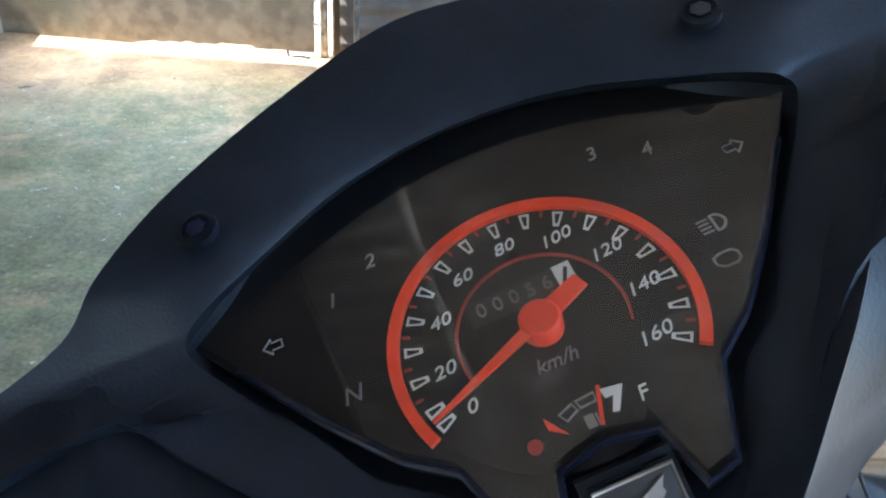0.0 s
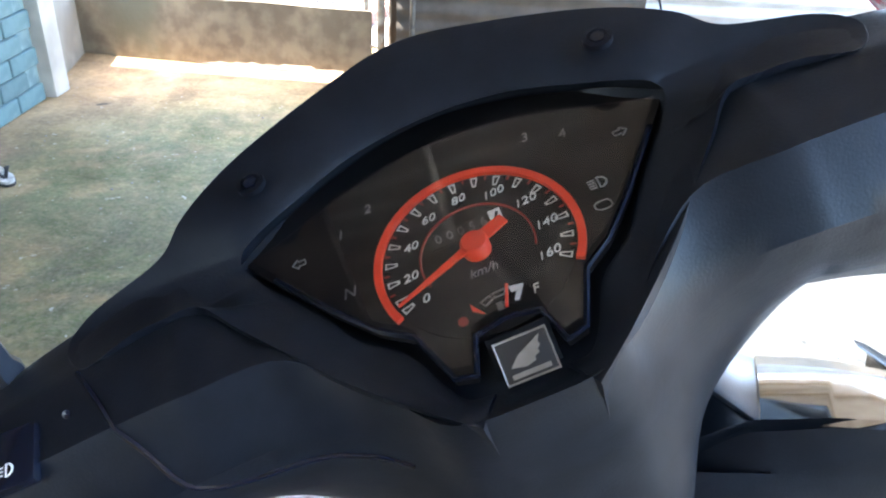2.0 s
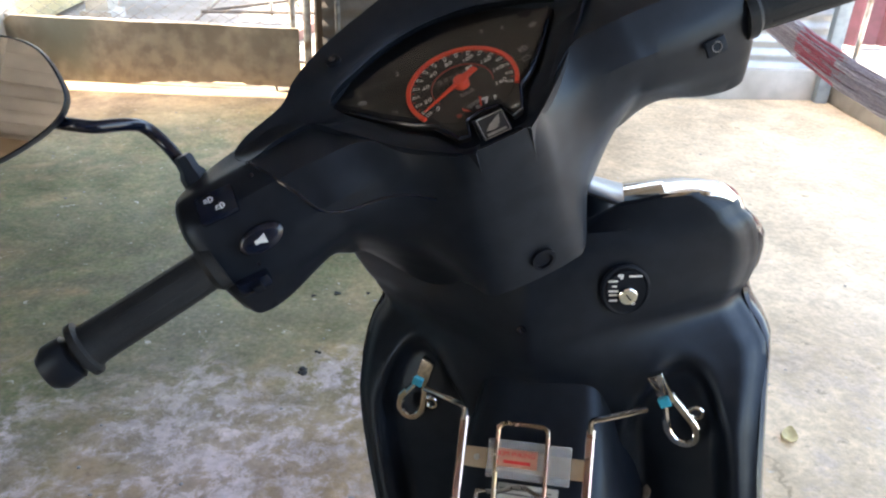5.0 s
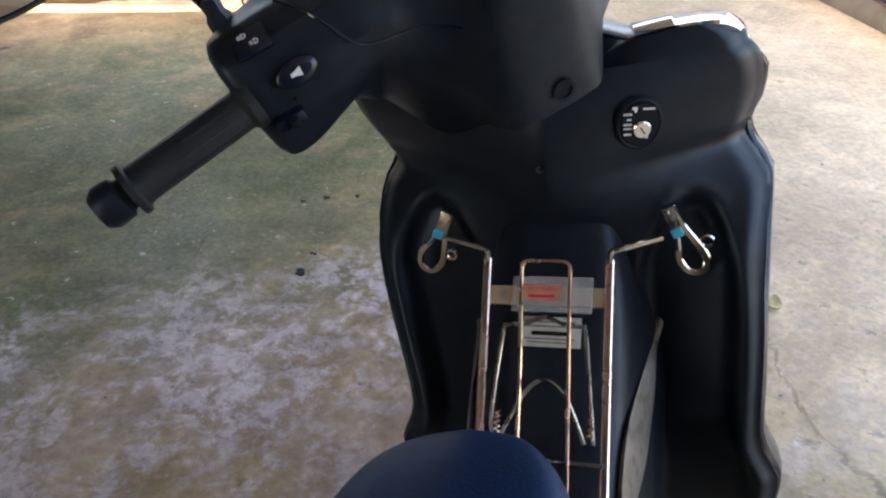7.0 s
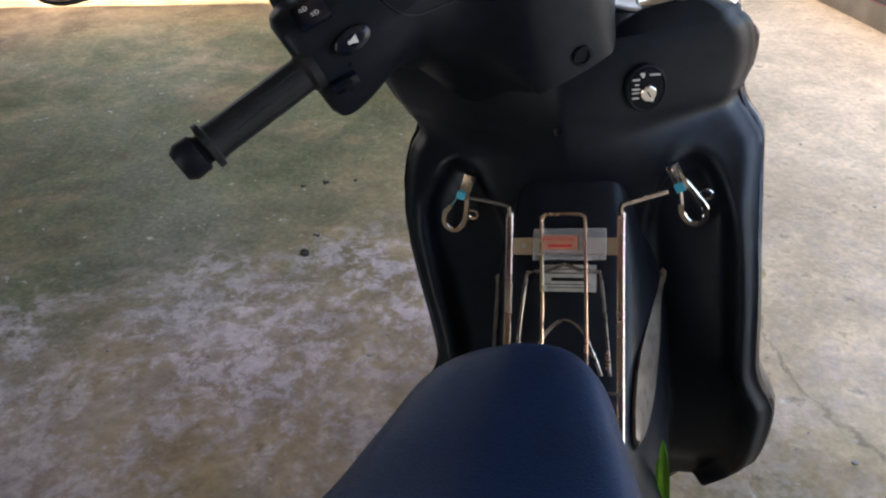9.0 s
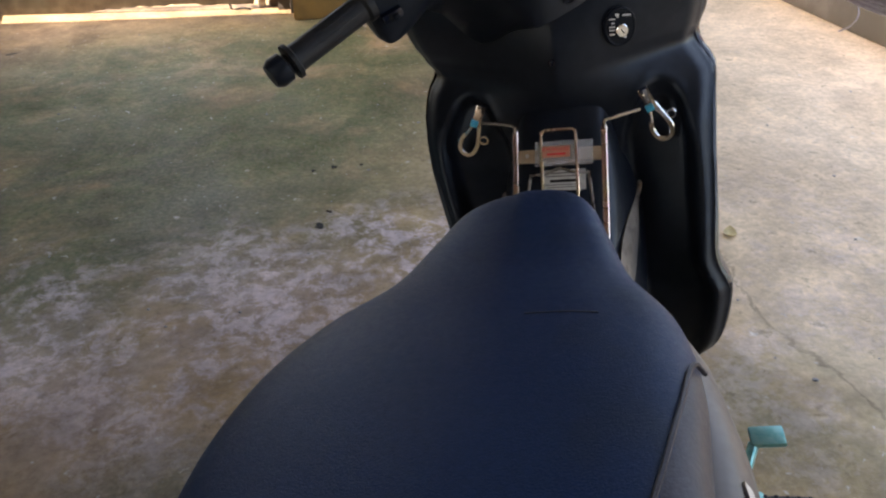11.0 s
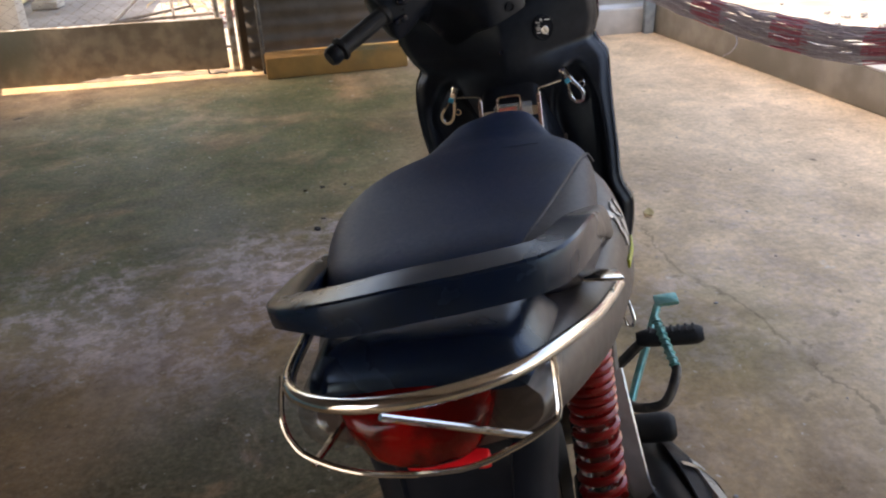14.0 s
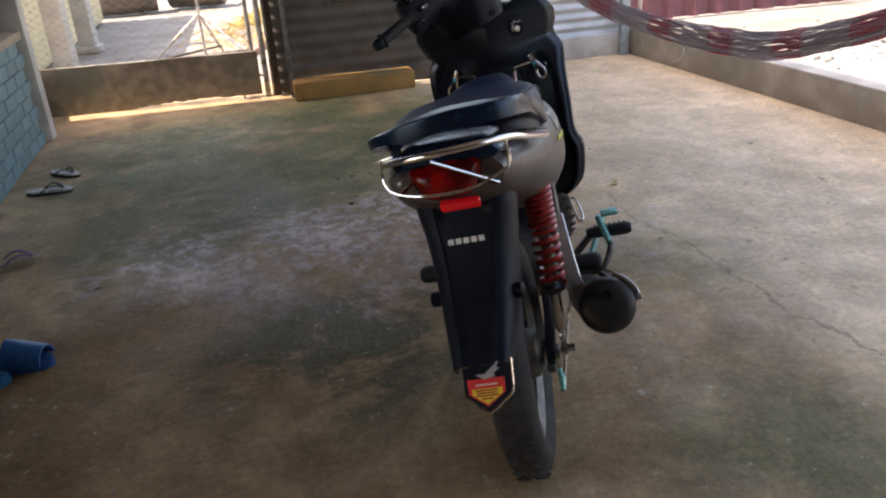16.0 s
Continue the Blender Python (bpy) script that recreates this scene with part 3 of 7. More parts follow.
# roof of tin sheets on timbers, over the yard
def roof_sheet():
    rows, cols = 700, 4
    x0, x1, y0, y1 = -3.9, 2.75, -3.5, 4.42
    bm = bmesh.new()
    loops = []
    for j in range(rows + 1):
        y = y0 + (y1 - y0) * j / rows
        off = 0.017 * math.cos(2 * math.pi * y / 0.094)
        # unseen edges, cut to shape the sun strip and the side skylight
        x1 = 2.06 + (4.2 - y) * 0.1605 - 1.12      # follows the low wall
        x0 = min(-0.94, max(-3.9, -3.659 + (y - 3.415) / 0.0754))
        loops.append([(x0 + (x1 - x0) * i / cols, y, 2.62 - 0.10 * (x0 + (x1 - x0) * i / cols + 2.75) / 5.5 + off) for i in range(cols + 1)])
    return skin(loops, closed=False, caps=False, bm=bm)


roof = part("ceiling", roof_sheet(), M["roof_tin"])
tagged(roof, "corrugated tin roof over the yard", "roof", kind="structure")
for i, y in enumerate((-2.4, -0.9, 1.7, 2.9)):
    tagged(part("roof_beam", rbox(4.3, 0.05, 0.09, 0.004, pose(-0.6, y, 2.49, 0, 1.05, 0)), M["timber"]), "plain timber beam under the tin roof", "beam", "roof beams", kind="structure")
for i, x in enumerate((0.9,)):
    tagged(part("roof_beam", rbox(0.05, 6.6, 0.07, 0.004, Matrix.Translation((x, -0.2, 2.42))), M["timber"]), "plain timber beam under the tin roof", "beam", "roof beams", kind="structure")


# pale pole under the tin, and the dark boarded eave of the house
for q in (((-0.575, 0.10, 2.45), (-0.81, 0.97, 2.45), (-1.30, 2.9, 2.45)), ((-0.15, -0.4, 2.45), (-0.25, -1.5, 2.45), (-0.35, -2.6, 2.45))):
    tagged(part("roof_pole", tube(q, 0.017, 10, 2), M["render_pale"]), "pale thin pole under the tin roof", "pole", "roof poles", kind="structure")
tagged(part("house_eave", plate([(-2.6, -3.3), (-0.15, -3.3), (-0.93, 0.25), (-1.12, 0.77), (-1.72, 3.0), (-2.6, 3.0)], 0.03, 0.0, Matrix.Translation((0, 0, 2.40))), M["wood_dark"]), "dark boarded eave of the house under the roof", "eave", kind="structure")
for x, y in ((2.86, -1.72), (2.80, -3.30), (-2.62, 3.30)):
    tagged(part("roof_post", lathe([(0.03, 0), (0.03, 2.46)], 14, Matrix.Translation((x, y, 0.0))), M["tube"]), "plain steel tube post at the yard's edge", "post", "yard posts", kind="structure")


# ---- the gate ----
def gate():
    g = empty("wire_gate", Matrix.Translation((GATE_R[0], GATE_R[1], 0)))
    a, b = Vector((0, 0, 0)), Vector((GATE_L[0] - GATE_R[0], GATE_L[1] - GATE_R[1], 0))
    ex = (b - a).normalized()
    n = Vector((ex.y, -ex.x, 0))
    if n.y > 0:
        n = -n
    W = (b - a).length

    def P(s, z, off=0.0):
        return a + ex * s + n * off + Vector((0, 0, z))
    for s in (0.0, W):
        part("gate_stile", tube([P(s, 0.05), P(s, 1.6)], 0.017, 10, 1), M["tube"], g)
    for z in (0.325, 1.58):
        part("gate_rail", tube([P(0, z), P(W, z)], 0.012, 8, 1), M["tube"], g)
    # weathered plank along the foot, ragged below
    random.seed(4)
    cols = 56
    lo, hi = [], []
    for i in range(cols + 1):
        s = -0.035 + (W - 0.005) * i / cols
        frac = i / cols
        low = 0.006 + 0.024 * smooth01((0.62 - frac) / 0.25)
        rag = low + (0.008 * noise.noise(Vector((s * 7, 0, 1))) + 0.007 * noise.noise(Vector((s * 23, 2, 1)))) * smooth01((0.72 - frac) / 0.2)
        if 0.18 < frac < 0.30:
            rag += 0.008
        top = 0.338 + 0.006 * noise.noise(Vector((s * 3, 5, 1)))
        if frac > 0.955:
            top -= (frac - 0.955) * 1.9
        lo.append((s, max(0.004, rag)))
        hi.append((s, top))
    loops = []
    for off in (0.025, 0.052):
        loops.append([P(s, z, off) for s, z in lo])
        loops.append([P(s, z, off) for s, z in hi])
    bm = skin([loops[0], [P((l[0]), (l[1] + h[1]) / 2, 0.025) for l, h in zip(lo, hi)], loops[1], loops[3],
               [P((l[0]), (l[1] + h[1]) / 2 + 0.01 * math.sin(l[0] * 5), 0.053 + 0.004 * math.sin(l[0] * 9)) for l, h in zip(lo, hi)], loops[2], loops[0]], closed=False, caps=False)
    part("plank", bm, M["wood"], g, "weathered grey-brown plank with a ragged foot", smooth=50)
    # chain-link mesh of zigzag wires
    pitch = 0.084
    k = int(W / pitch)
    wires = bmesh.new()
    for i in range(k + 1):
        for d in (1, -1):
            pts = []
            z, s = 0.33, i * pitch
            pts = [P(min(max(s + (pitch / 2 if (q % 2) == (d > 0) else -pitch / 2), 0), W), z + q * pitch / 1.0 * 0.62, 0.003 * d) for q in range(25)]
            tube(pts, 0.0017, 4, 1, bm=wires)
    part("chain_link", wires, M["wire"], g, "weathered chain-link wire mesh", smooth=60, kind="stuff")
    part("latch", tube([P(-0.06, 0.16, 0.03), P(-0.01, 0.165, 0.035), P(0.06, 0.15, 0.03)], 0.009), M["tube"], g)
    part("drop_hook", tube([P(0.10, 0.03, 0.04), P(0.085, -0.0, 0.05), P(0.03, 0.012, 0.07), P(-0.02, 0.008, 0.075)], 0.006), M["rubber"], g, "black wire hook hanging at the foot")
    return tagged(g, "chain-link yard gate with a weathered plank along its foot", "gate")


gate()
for i, (x, y, r, mt, lab) in enumerate(((-0.845, 3.80, 0.021, "tube", "bright galvanised steel gate post tube"), (-0.80, 3.84, 0.016, "tube", "bright galvanised steel gate post tube"))):
    tagged(part("gate_post", lathe([(r, 0), (r, 2.3)], 14, Matrix.Translation((x, y, 0.0))), M[mt]), lab, "post", "gate posts")
tagged(part("timber_post", rbox(0.11, 0.09, 2.3, 0.01, pose(-0.735, 3.84, 1.15, 0, 0.6, 8)), M["wood_dark"]), "dark timber post beside the gate", "post")
tagged(part("pipe_post", lathe([(0.013, 0), (0.013, 2.0)], 12, Matrix.Translation((-0.655, 3.66, 0.0))), M["dark_metal"]), "thin dark metal post before the tin fence", "post")

# ---- beyond the gate ----
tagged(part("house_wall_outside", rbox(0.2, 5.0, 2.4, 0.01, pose(-3.35, 7.2, 1.2, 0, 0, 6)), M["cream"]), "cream painted wall outside the gate", "wall", kind="structure")
for i, (x, y) in enumerate(((-2.72, 5.35), (-2.95, 6.9))):
    p = empty("porch_column", Matrix.Translation((x, y, -0.02)))
    part("shaft", rbox(0.17, 0.17, 2.4, 0.012, Matrix.Translation((0, 0, 1.2))), M["render_pale"], p)
    part("base", rbox(0.24, 0.24, 0.07, 0.012, Matrix.Translation((0, 0, 0.035))), M["render_pale"], p)
    tagged(p, "pale square porch column outside the gate", "column", "porch columns")


def frame_rack():
    g = empty("metal_trestle", Matrix.Translation((-1.55, 5.6, 0)))
    for q in (((-0.5, -0.2, 0.0), (0.0, 0.05, 0.42)), ((0.5, -0.25, 0.0), (0.0, 0.05, 0.42)), ((0.1, 0.5, 0.0), (0.0, 0.05, 0.42)), ((0.0, 0.05, 0.0), (0.0, 0.05, 0.95))):
        part("leg", tube(q, 0.013, 8, 1), M["tube"], g)
    for q in (((-0.45, -0.2, 0.06), (0.45, -0.22, 0.10)), ((-0.45, -0.2, 0.06), (0.1, 0.45, 0.06))):
        part("brace", tube(q, 0.012, 8, 1), M["rust_tin"], g)
    tagged(g, "grey metal rod trestle standing on the ground", "trestle")


frame_rack()
for x, y, l, yaw in ((-3.35, 10.4, 0.9, 12), (-2.35, 10.7, 0.8, -4)):
    g = empty("oil_drum", pose(x, y, 0.27, 0, 90, yaw))
    part("barrel", lathe([(0.02, -l / 2), (0.27, -l / 2), (0.285, -l / 2 + 0.02), (0.275, -l / 6), (0.288, -l / 6 + 0.02), (0.275, l / 6), (0.288, l / 6 + 0.02), (0.275, l / 2 - 0.02), (0.27, l / 2), (0.02, l / 2)], 28), M["rust_tin"], g)
    tagged(g, "rusty brown drum lying on the ground", "drum", "drums beyond the gate")
random.seed(8)
straw = bmesh.new()
for i in range(700):
    a, r = random.uniform(0, 6.28), abs(random.gauss(0, 0.35))
    c = Vector((-1.05 + r * math.cos(a), 6.9 + 1.4 * r * math.sin(a), max(0.0, 0.22 - r * 0.3) + random.uniform(-0.02, 0.06)))
    d = Vector((random.uniform(-1, 1), random.uniform(-1, 1), random.uniform(-0.2, 0.5))) * 0.12
    tube([c - d, c + d], 0.004, 3, 1, bm=straw)
tagged(part("straw_heap", straw, M["straw"], smooth=0), "heap of dry yellow straw on the ground", "straw", kind="stuff")
tagged(part("kerb_stones", merge(*[rbox(0.22, 0.09, 0.08, 0.01, pose(-1.25 + 0.03 * i, 4.9 + 0.24 * i, 0.0, 0, 0, 80 + random.uniform(-4, 4))) for i in range(12)]), mat("pink_brick", (0.42, 0.24, 0.2), 0.85, second=(0.34, 0.19, 0.16), scale=9, bump=0.4)), "row of pinkish bricks edging the path", "kerb", kind="structure")

# ---- beyond the low wall ----
random.seed(11)
gr = bmesh.new()
for i in range(900):
    a, r = random.uniform(0, 6.28), abs(random.gauss(0, 0.55))
    s = random.uniform(0.012, 0.035)
    x, y = 3.9 + r * math.cos(a), 2.4 + 1.7 * r * math.sin(a)
    bmesh.ops.create_icosphere(gr, subdivisions=1, radius=s, matrix=Matrix.Translation((x, y, max(0.0, 0.30 - 0.33 * r) + random.uniform(-0.02, 0.015))) @ Matrix.Diagonal((1, random.uniform(0.6, 1), random.uniform(0.5, 0.9), 1))) if i < 900 else None
gr2 = grid_sheet(2.95, 5.2, 0.6, 4.4, 24, 34, lambda x, y: max(-0.05, 0.29 - 0.33 * math.hypot(x - 3.9, (y - 2.4) / 1.7) + 0.02 * noise.noise(Vector((x * 9, y * 9, 0)))))
tagged(part("gravel_heap", merge(gr, gr2), M["gravel"], smooth=0), "pale grey gravel heap beyond the low wall", "gravel", kind="stuff")
tarp = bmesh.new()
tcols = 60
lp = []
for k, z in enumerate((0.0, 0.25, 0.6, 1.0, 1.5)):
    lp.append([Vector((2.35 + 2.9 * i / tcols, 5.75 + 0.25 * i / tcols + 0.03 * math.sin(i * 1.1) + 0.02 * math.sin(i * 2.3 + k), z)) for i in range(tcols + 1)])
back = [[p + Vector((0, 0.012, 0)) for p in l] for l in reversed(lp)]
tagged(part("tarpaulin", skin(lp + back + [lp[0]], closed=False, caps=False, bm=tarp), M["maroon"]), "maroon tarpaulin screen hanging beyond the wall", "tarpaulin")
tagged(part("neighbour_wall", rbox(6.5, 0.2, 1.9, 0.01, pose(7.6, 7.2, 0.93, 0, 0, -6)), M["render_pale"]), "pale wall of the neighbouring yard", "wall", kind="structure")


# ---- hammock ----
def hammock():
    pts = [(0.74, 4.035, 1.26), (0.88, 3.60, 1.04), (1.02, 3.18, 0.84), (1.16, 2.82, 0.71), (1.32, 2.36, 0.60), (1.46, 1.95, 0.55), (1.56, 1.55, 0.545), (1.63, 1.18, 0.575), (1.67, 0.75, 0.69), (1.71, 0.35, 0.83), (1.76, -0.1, 1.0), (1.90, -0.8, 1.28), (2.80, -1.70, 1.80)]
    P = catmull(pts, 14)
    g = empty("net_hammock", Matrix.Translation(P[70]))
    o = P[70]
    N = len(P)
    random.seed(21)
    cords = {"grey": bmesh.new(), "red": bmesh.new(), "white": bmesh.new()}
    half = [0.011 + 0.050 * math.sin(math.pi * i / (N - 1)) ** 0.8 for i in range(N)]
    reds = [(a, a + 6) for a in (33, 49, 65, 81, 98, 113)]

    def net_point(i, v, d):
        """A place in the slung band: v across it, d out of it."""
        return P[i] - o + Vector((0.030 * d * half[i] / 0.07, 0.0, half[i] * v))

    rows = 22
    for c in range(rows):
        for d in (-1.0, 0.2, 1.0):
            v = -1 + 2 * (c + random.uniform(0.1, 0.9)) / rows
            kind = "white" if random.random() < 0.12 else "grey"
            run, red, dyed = [], False, random.random() < 0.72
            for i in range(N):
                q = net_point(i, v + 0.035 * math.sin(i * 0.9 + c * 1.7 + d) + 0.07 * math.sin(i * 0.13 + c + d), d * math.sqrt(max(0.0, 1.02 - v * v)))
                here = dyed and any(a <= i < b for a, b in reds)
                run.append(q)
                if (here != red or i == N - 1) and len(run) > 1:
                    tube(run, 0.0030 if red else 0.0026, 4, 1, bm=cords["red" if red else kind])
                    run = [q]
                red = here
    for a, b in reds:                                         # cross bands tie the red parts together
        for k in (1, 3):
            i = min(N - 1, a + k + 1)
            tube([net_point(i, -1 + 0.25 * u, (1 if k % 2 else -1) * math.sqrt(max(0.0, 1.02 - (-1 + 0.25 * u) ** 2))) for u in range(9)], 0.0035, 4, 1, bm=cords["red"])
    part("cord", cords["grey"], M["net_grey"], g, "grey hammock cords", kind="stuff")
    part("white_cord", cords["white"], M["net_white"], g, "white hammock cords", kind="stuff")
    part("red_band", cords["red"], M["net_red"], g, "red bands of cord", kind="stuff")
    part("loose_cord", tube([Vector((1.50, 1.88, 0.49)) - o, Vector((1.50, 1.85, 0.45)) - o, Vector((1.47, 1.83, 0.42)) - o, Vector((1.44, 1.84, 0.40)) - o], 0.003, 5), M["net_white"], g)
    tagged(g, "red and grey net hammock slung across the yard", "hammock")


hammock()


# ---- small things on the floor ----
def sole_outline(l, w, n=22):
    out = []
    for i in range(n):
        a = 2 * math.pi * i / n
        x = math.cos(a)
        k = 1.0 - 0.20 * math.exp(-((x + 0.05) / 0.35) ** 2) + 0.06 * x
        out.append((l / 2 * x, w / 2 * math.sin(a) * k))
    return out


def flip_flop(m, sole="sandal_black", top="sandal_grey", strap="sandal_black", label=""):
    g = empty("flip_flop", m)
    part("sole", plate(sole_outline(0.25, 0.095), 0.016, 0.004), M[sole], g)
    part("footbed", plate(sole_outline(0.244, 0.089), 0.0225, 0.001, Matrix.Translation((0, 0, 0.0))), M[top], g, "grey worn footbed")
    for s in (-1, 1):
        part("strap", tube([(0.075, 0, 0.022), (0.05, 0.018 * s, 0.042), (0.01, 0.038 * s, 0.045), (-0.035, 0.043 * s, 0.02)], 0, flat=(0.016, 0.006), n=5), M[strap], g)
    return tagged(g, label, "flip-flop", "sandals by the wall")


flip_flop(pose(-1.835, 1.93, 0.001, 0, 0, 4) @ Matrix.Scale(0.92, 4), label="black flip-flop with a grey footbed on the floor")
flip_flop(pose(-1.845, 2.225, 0.001, 0, 0, -32) @ Matrix.Scale(0.84, 4), label="black flip-flop with a grey footbed, by the blue wall")
flip_flop(pose(-1.69, 1.00, 0.001, 0, 0, 20), "sandal_beige", "sandal_beige", "strap_purple", "beige flip-flop with purple straps on the floor")


def slide(m, body, label):
    g = empty("slide_sandal", m)
    part("sole", plate(sole_outline(0.27, 0.105), 0.03, 0.006), M[body], g)
    secs = []
    for i, x in enumerate((0.00, 0.03, 0.06, 0.09, 0.115)):
        w, h = 0.056 - 0.08 * max(0, x - 0.06), 0.075 - 0.25 * x
        out = [(x, w * math.cos(a), 0.022 + h * math.sin(a)) for a in [math.pi * j / 10 for j in range(11)]]
        inn = [(x, (w - 0.007) * math.cos(a), 0.022 + (h - 0.007) * math.sin(a)) for a in [math.pi * j / 10 for j in range(10, -1, -1)]]
        secs.append(out + inn)
    part("upper", skin(secs), M[body], g)
    return tagged(g, label, "sandal", "slides by the wall")


slide(pose(-1.40, 0.16, 0.001, 0, 0, -8), "sandal_blue", "blue rubber slide sandal on the floor")
slide(pose(-1.50, 0.03, 0.001, 0, 0, 20), "sandal_teal", "teal rubber slide sandal beside a blue one")


def leaf(m, material, label, l=0.05, w=0.03, curl=0.012):
    L = []
    for i in range(9):
        t = i / 8
        ww = w * math.sin(math.pi * min(1, t * 0.97 + 0.02)) ** 0.8 / 2 + 0.0008
        z = curl * (2 * t - 1) ** 2 + 0.002
        L.append([(l * (t - 0.5), -ww, z + 0.35 * ww), (l * (t - 0.5), 0, z), (l * (t - 0.5), ww, z + 0.35 * ww), (l * (t - 0.5), ww, z + 0.35 * ww - 0.0012), (l * (t - 0.5), 0, z - 0.0012), (l * (t - 0.5), -ww, z + 0.35 * ww - 0.0012)])
    ob = part("fallen_leaf", skin(L), M[material])
    ob.matrix_world = m
    return tagged(ob, label, "leaf")


leaf(pose(0.905, 1.19, 0.001, 0, 0, 70), "leaf_dry", "curled yellow dry leaf on the floor", 0.062, 0.036)
random.seed(31)
bits = bmesh.new()
for i in range(170):
    x, y = random.uniform(-2.0, 2.2), random.uniform(-0.8, 3.4)
    s = random.uniform(0.002, 0.006)
    bmesh.ops.create_icosphere(bits, subdivisions=1, radius=s, matrix=Matrix.Translation((x, y, 0.001)) @ Matrix.Diagonal((random.uniform(0.7, 1.6), 1, 0.5, 1)))
tagged(part("grit", bits, M["gravel"], smooth=0), "loose grit and crumbs on the concrete", "grit", kind="stuff")
dirt = bmesh.new()
for x, y, s in ((-0.304, 1.309, 0.011), (-0.285, 1.40, 0.006), (-0.29, 1.706, 0.007), (-0.36, 1.68, 0.006), (-0.20, 1.72, 0.005)):
    for k in range(5):
        bmesh.ops.create_icosphere(dirt, subdivisions=1, radius=s * random.uniform(0.5, 1), matrix=Matrix.Translation((x + random.uniform(-s, s), y + random.uniform(-s, s), 0.0015)) @ Matrix.Diagonal((1, 1, 0.4, 1)))
tagged(part("dirt_crumbs", dirt, M["tyre"], smooth=0), "dark crumbs of dirt on the concrete", "dirt", kind="stuff")

# bricks of the blue wall, laid in courses with recessed joints
BRL, BRH, GAP = 0.215, 0.082, 0.007
brick_bm = rbox(BRL - GAP, 0.03, BRH - GAP, 0.004, seg=1)
brick_me = bpy.data.meshes.new("brick")
brick_bm.to_mesh(brick_me)
brick_bm.free()
brick_me.materials.append(M["blue_paint"])
random.seed(5)
for c in range(8):
    z = 0.041 + c * (0.64 / 8) * 1.0
    for k in range(19):
        s = 0.12 + k * BRL + (BRL / 2 if c % 2 else 0)
        if s > (BL1 - BL0).length - 0.1:
            continue
        ob = new("brick", brick_me)
        ob.parent = wall_blue
        ob.matrix_world = basis(BL0 + bdir * s - bn * (-0.0) + bn * (0.004 + random.uniform(-0.0015, 0.0015)) + Vector((0, 0, z)), bdir, -bn)


# ---- the motorcycle, leaning on its side stand, bars turned left ----
yaw, lean = radians(15.0), radians(9.5)
fwd = Vector((math.sin(yaw), math.cos(yaw), 0))
rgt = Vector((math.cos(yaw), -math.sin(yaw), 0))
BIKE = basis((0.049, -0.713, 0.0), rgt * math.cos(lean) + Vector((0, 0, math.sin(lean))), fwd, -rgt * math.sin(lean) + Vector((0, 0, math.cos(lean))))
bike = empty("motorcycle", BIKE)
tagged(bike, "black underbone motorcycle with red speedometer, leaning on its stand", "motorcycle")
SC = Vector((0.019, 0.911, 1.078))                     # a point of the steering axis
SAX = Vector((0, -math.sin(radians(26.5)), math.cos(radians(26.5))))
TURNED = Matrix.Translation(SC) @ Matrix.Rotation(radians(36), 4, SAX) @ Matrix.Translation(-SC) @ Matrix.Translation((0.019, 0, 0))
REAR_Y, FRONT_Y, AXLE_Z, TYRE_R = 0.145, 1.405, 0.278, 0.280


def bp(name, bm, material, label="", parent=None, m=None, smooth=40):
    return part(name, bm, M[material], parent or bike, label, smooth, m)


def sp(name, bm, material, label="", parent=None, smooth=40):
    return part(name, bm, M[material], parent or bike, label, smooth, TURNED)


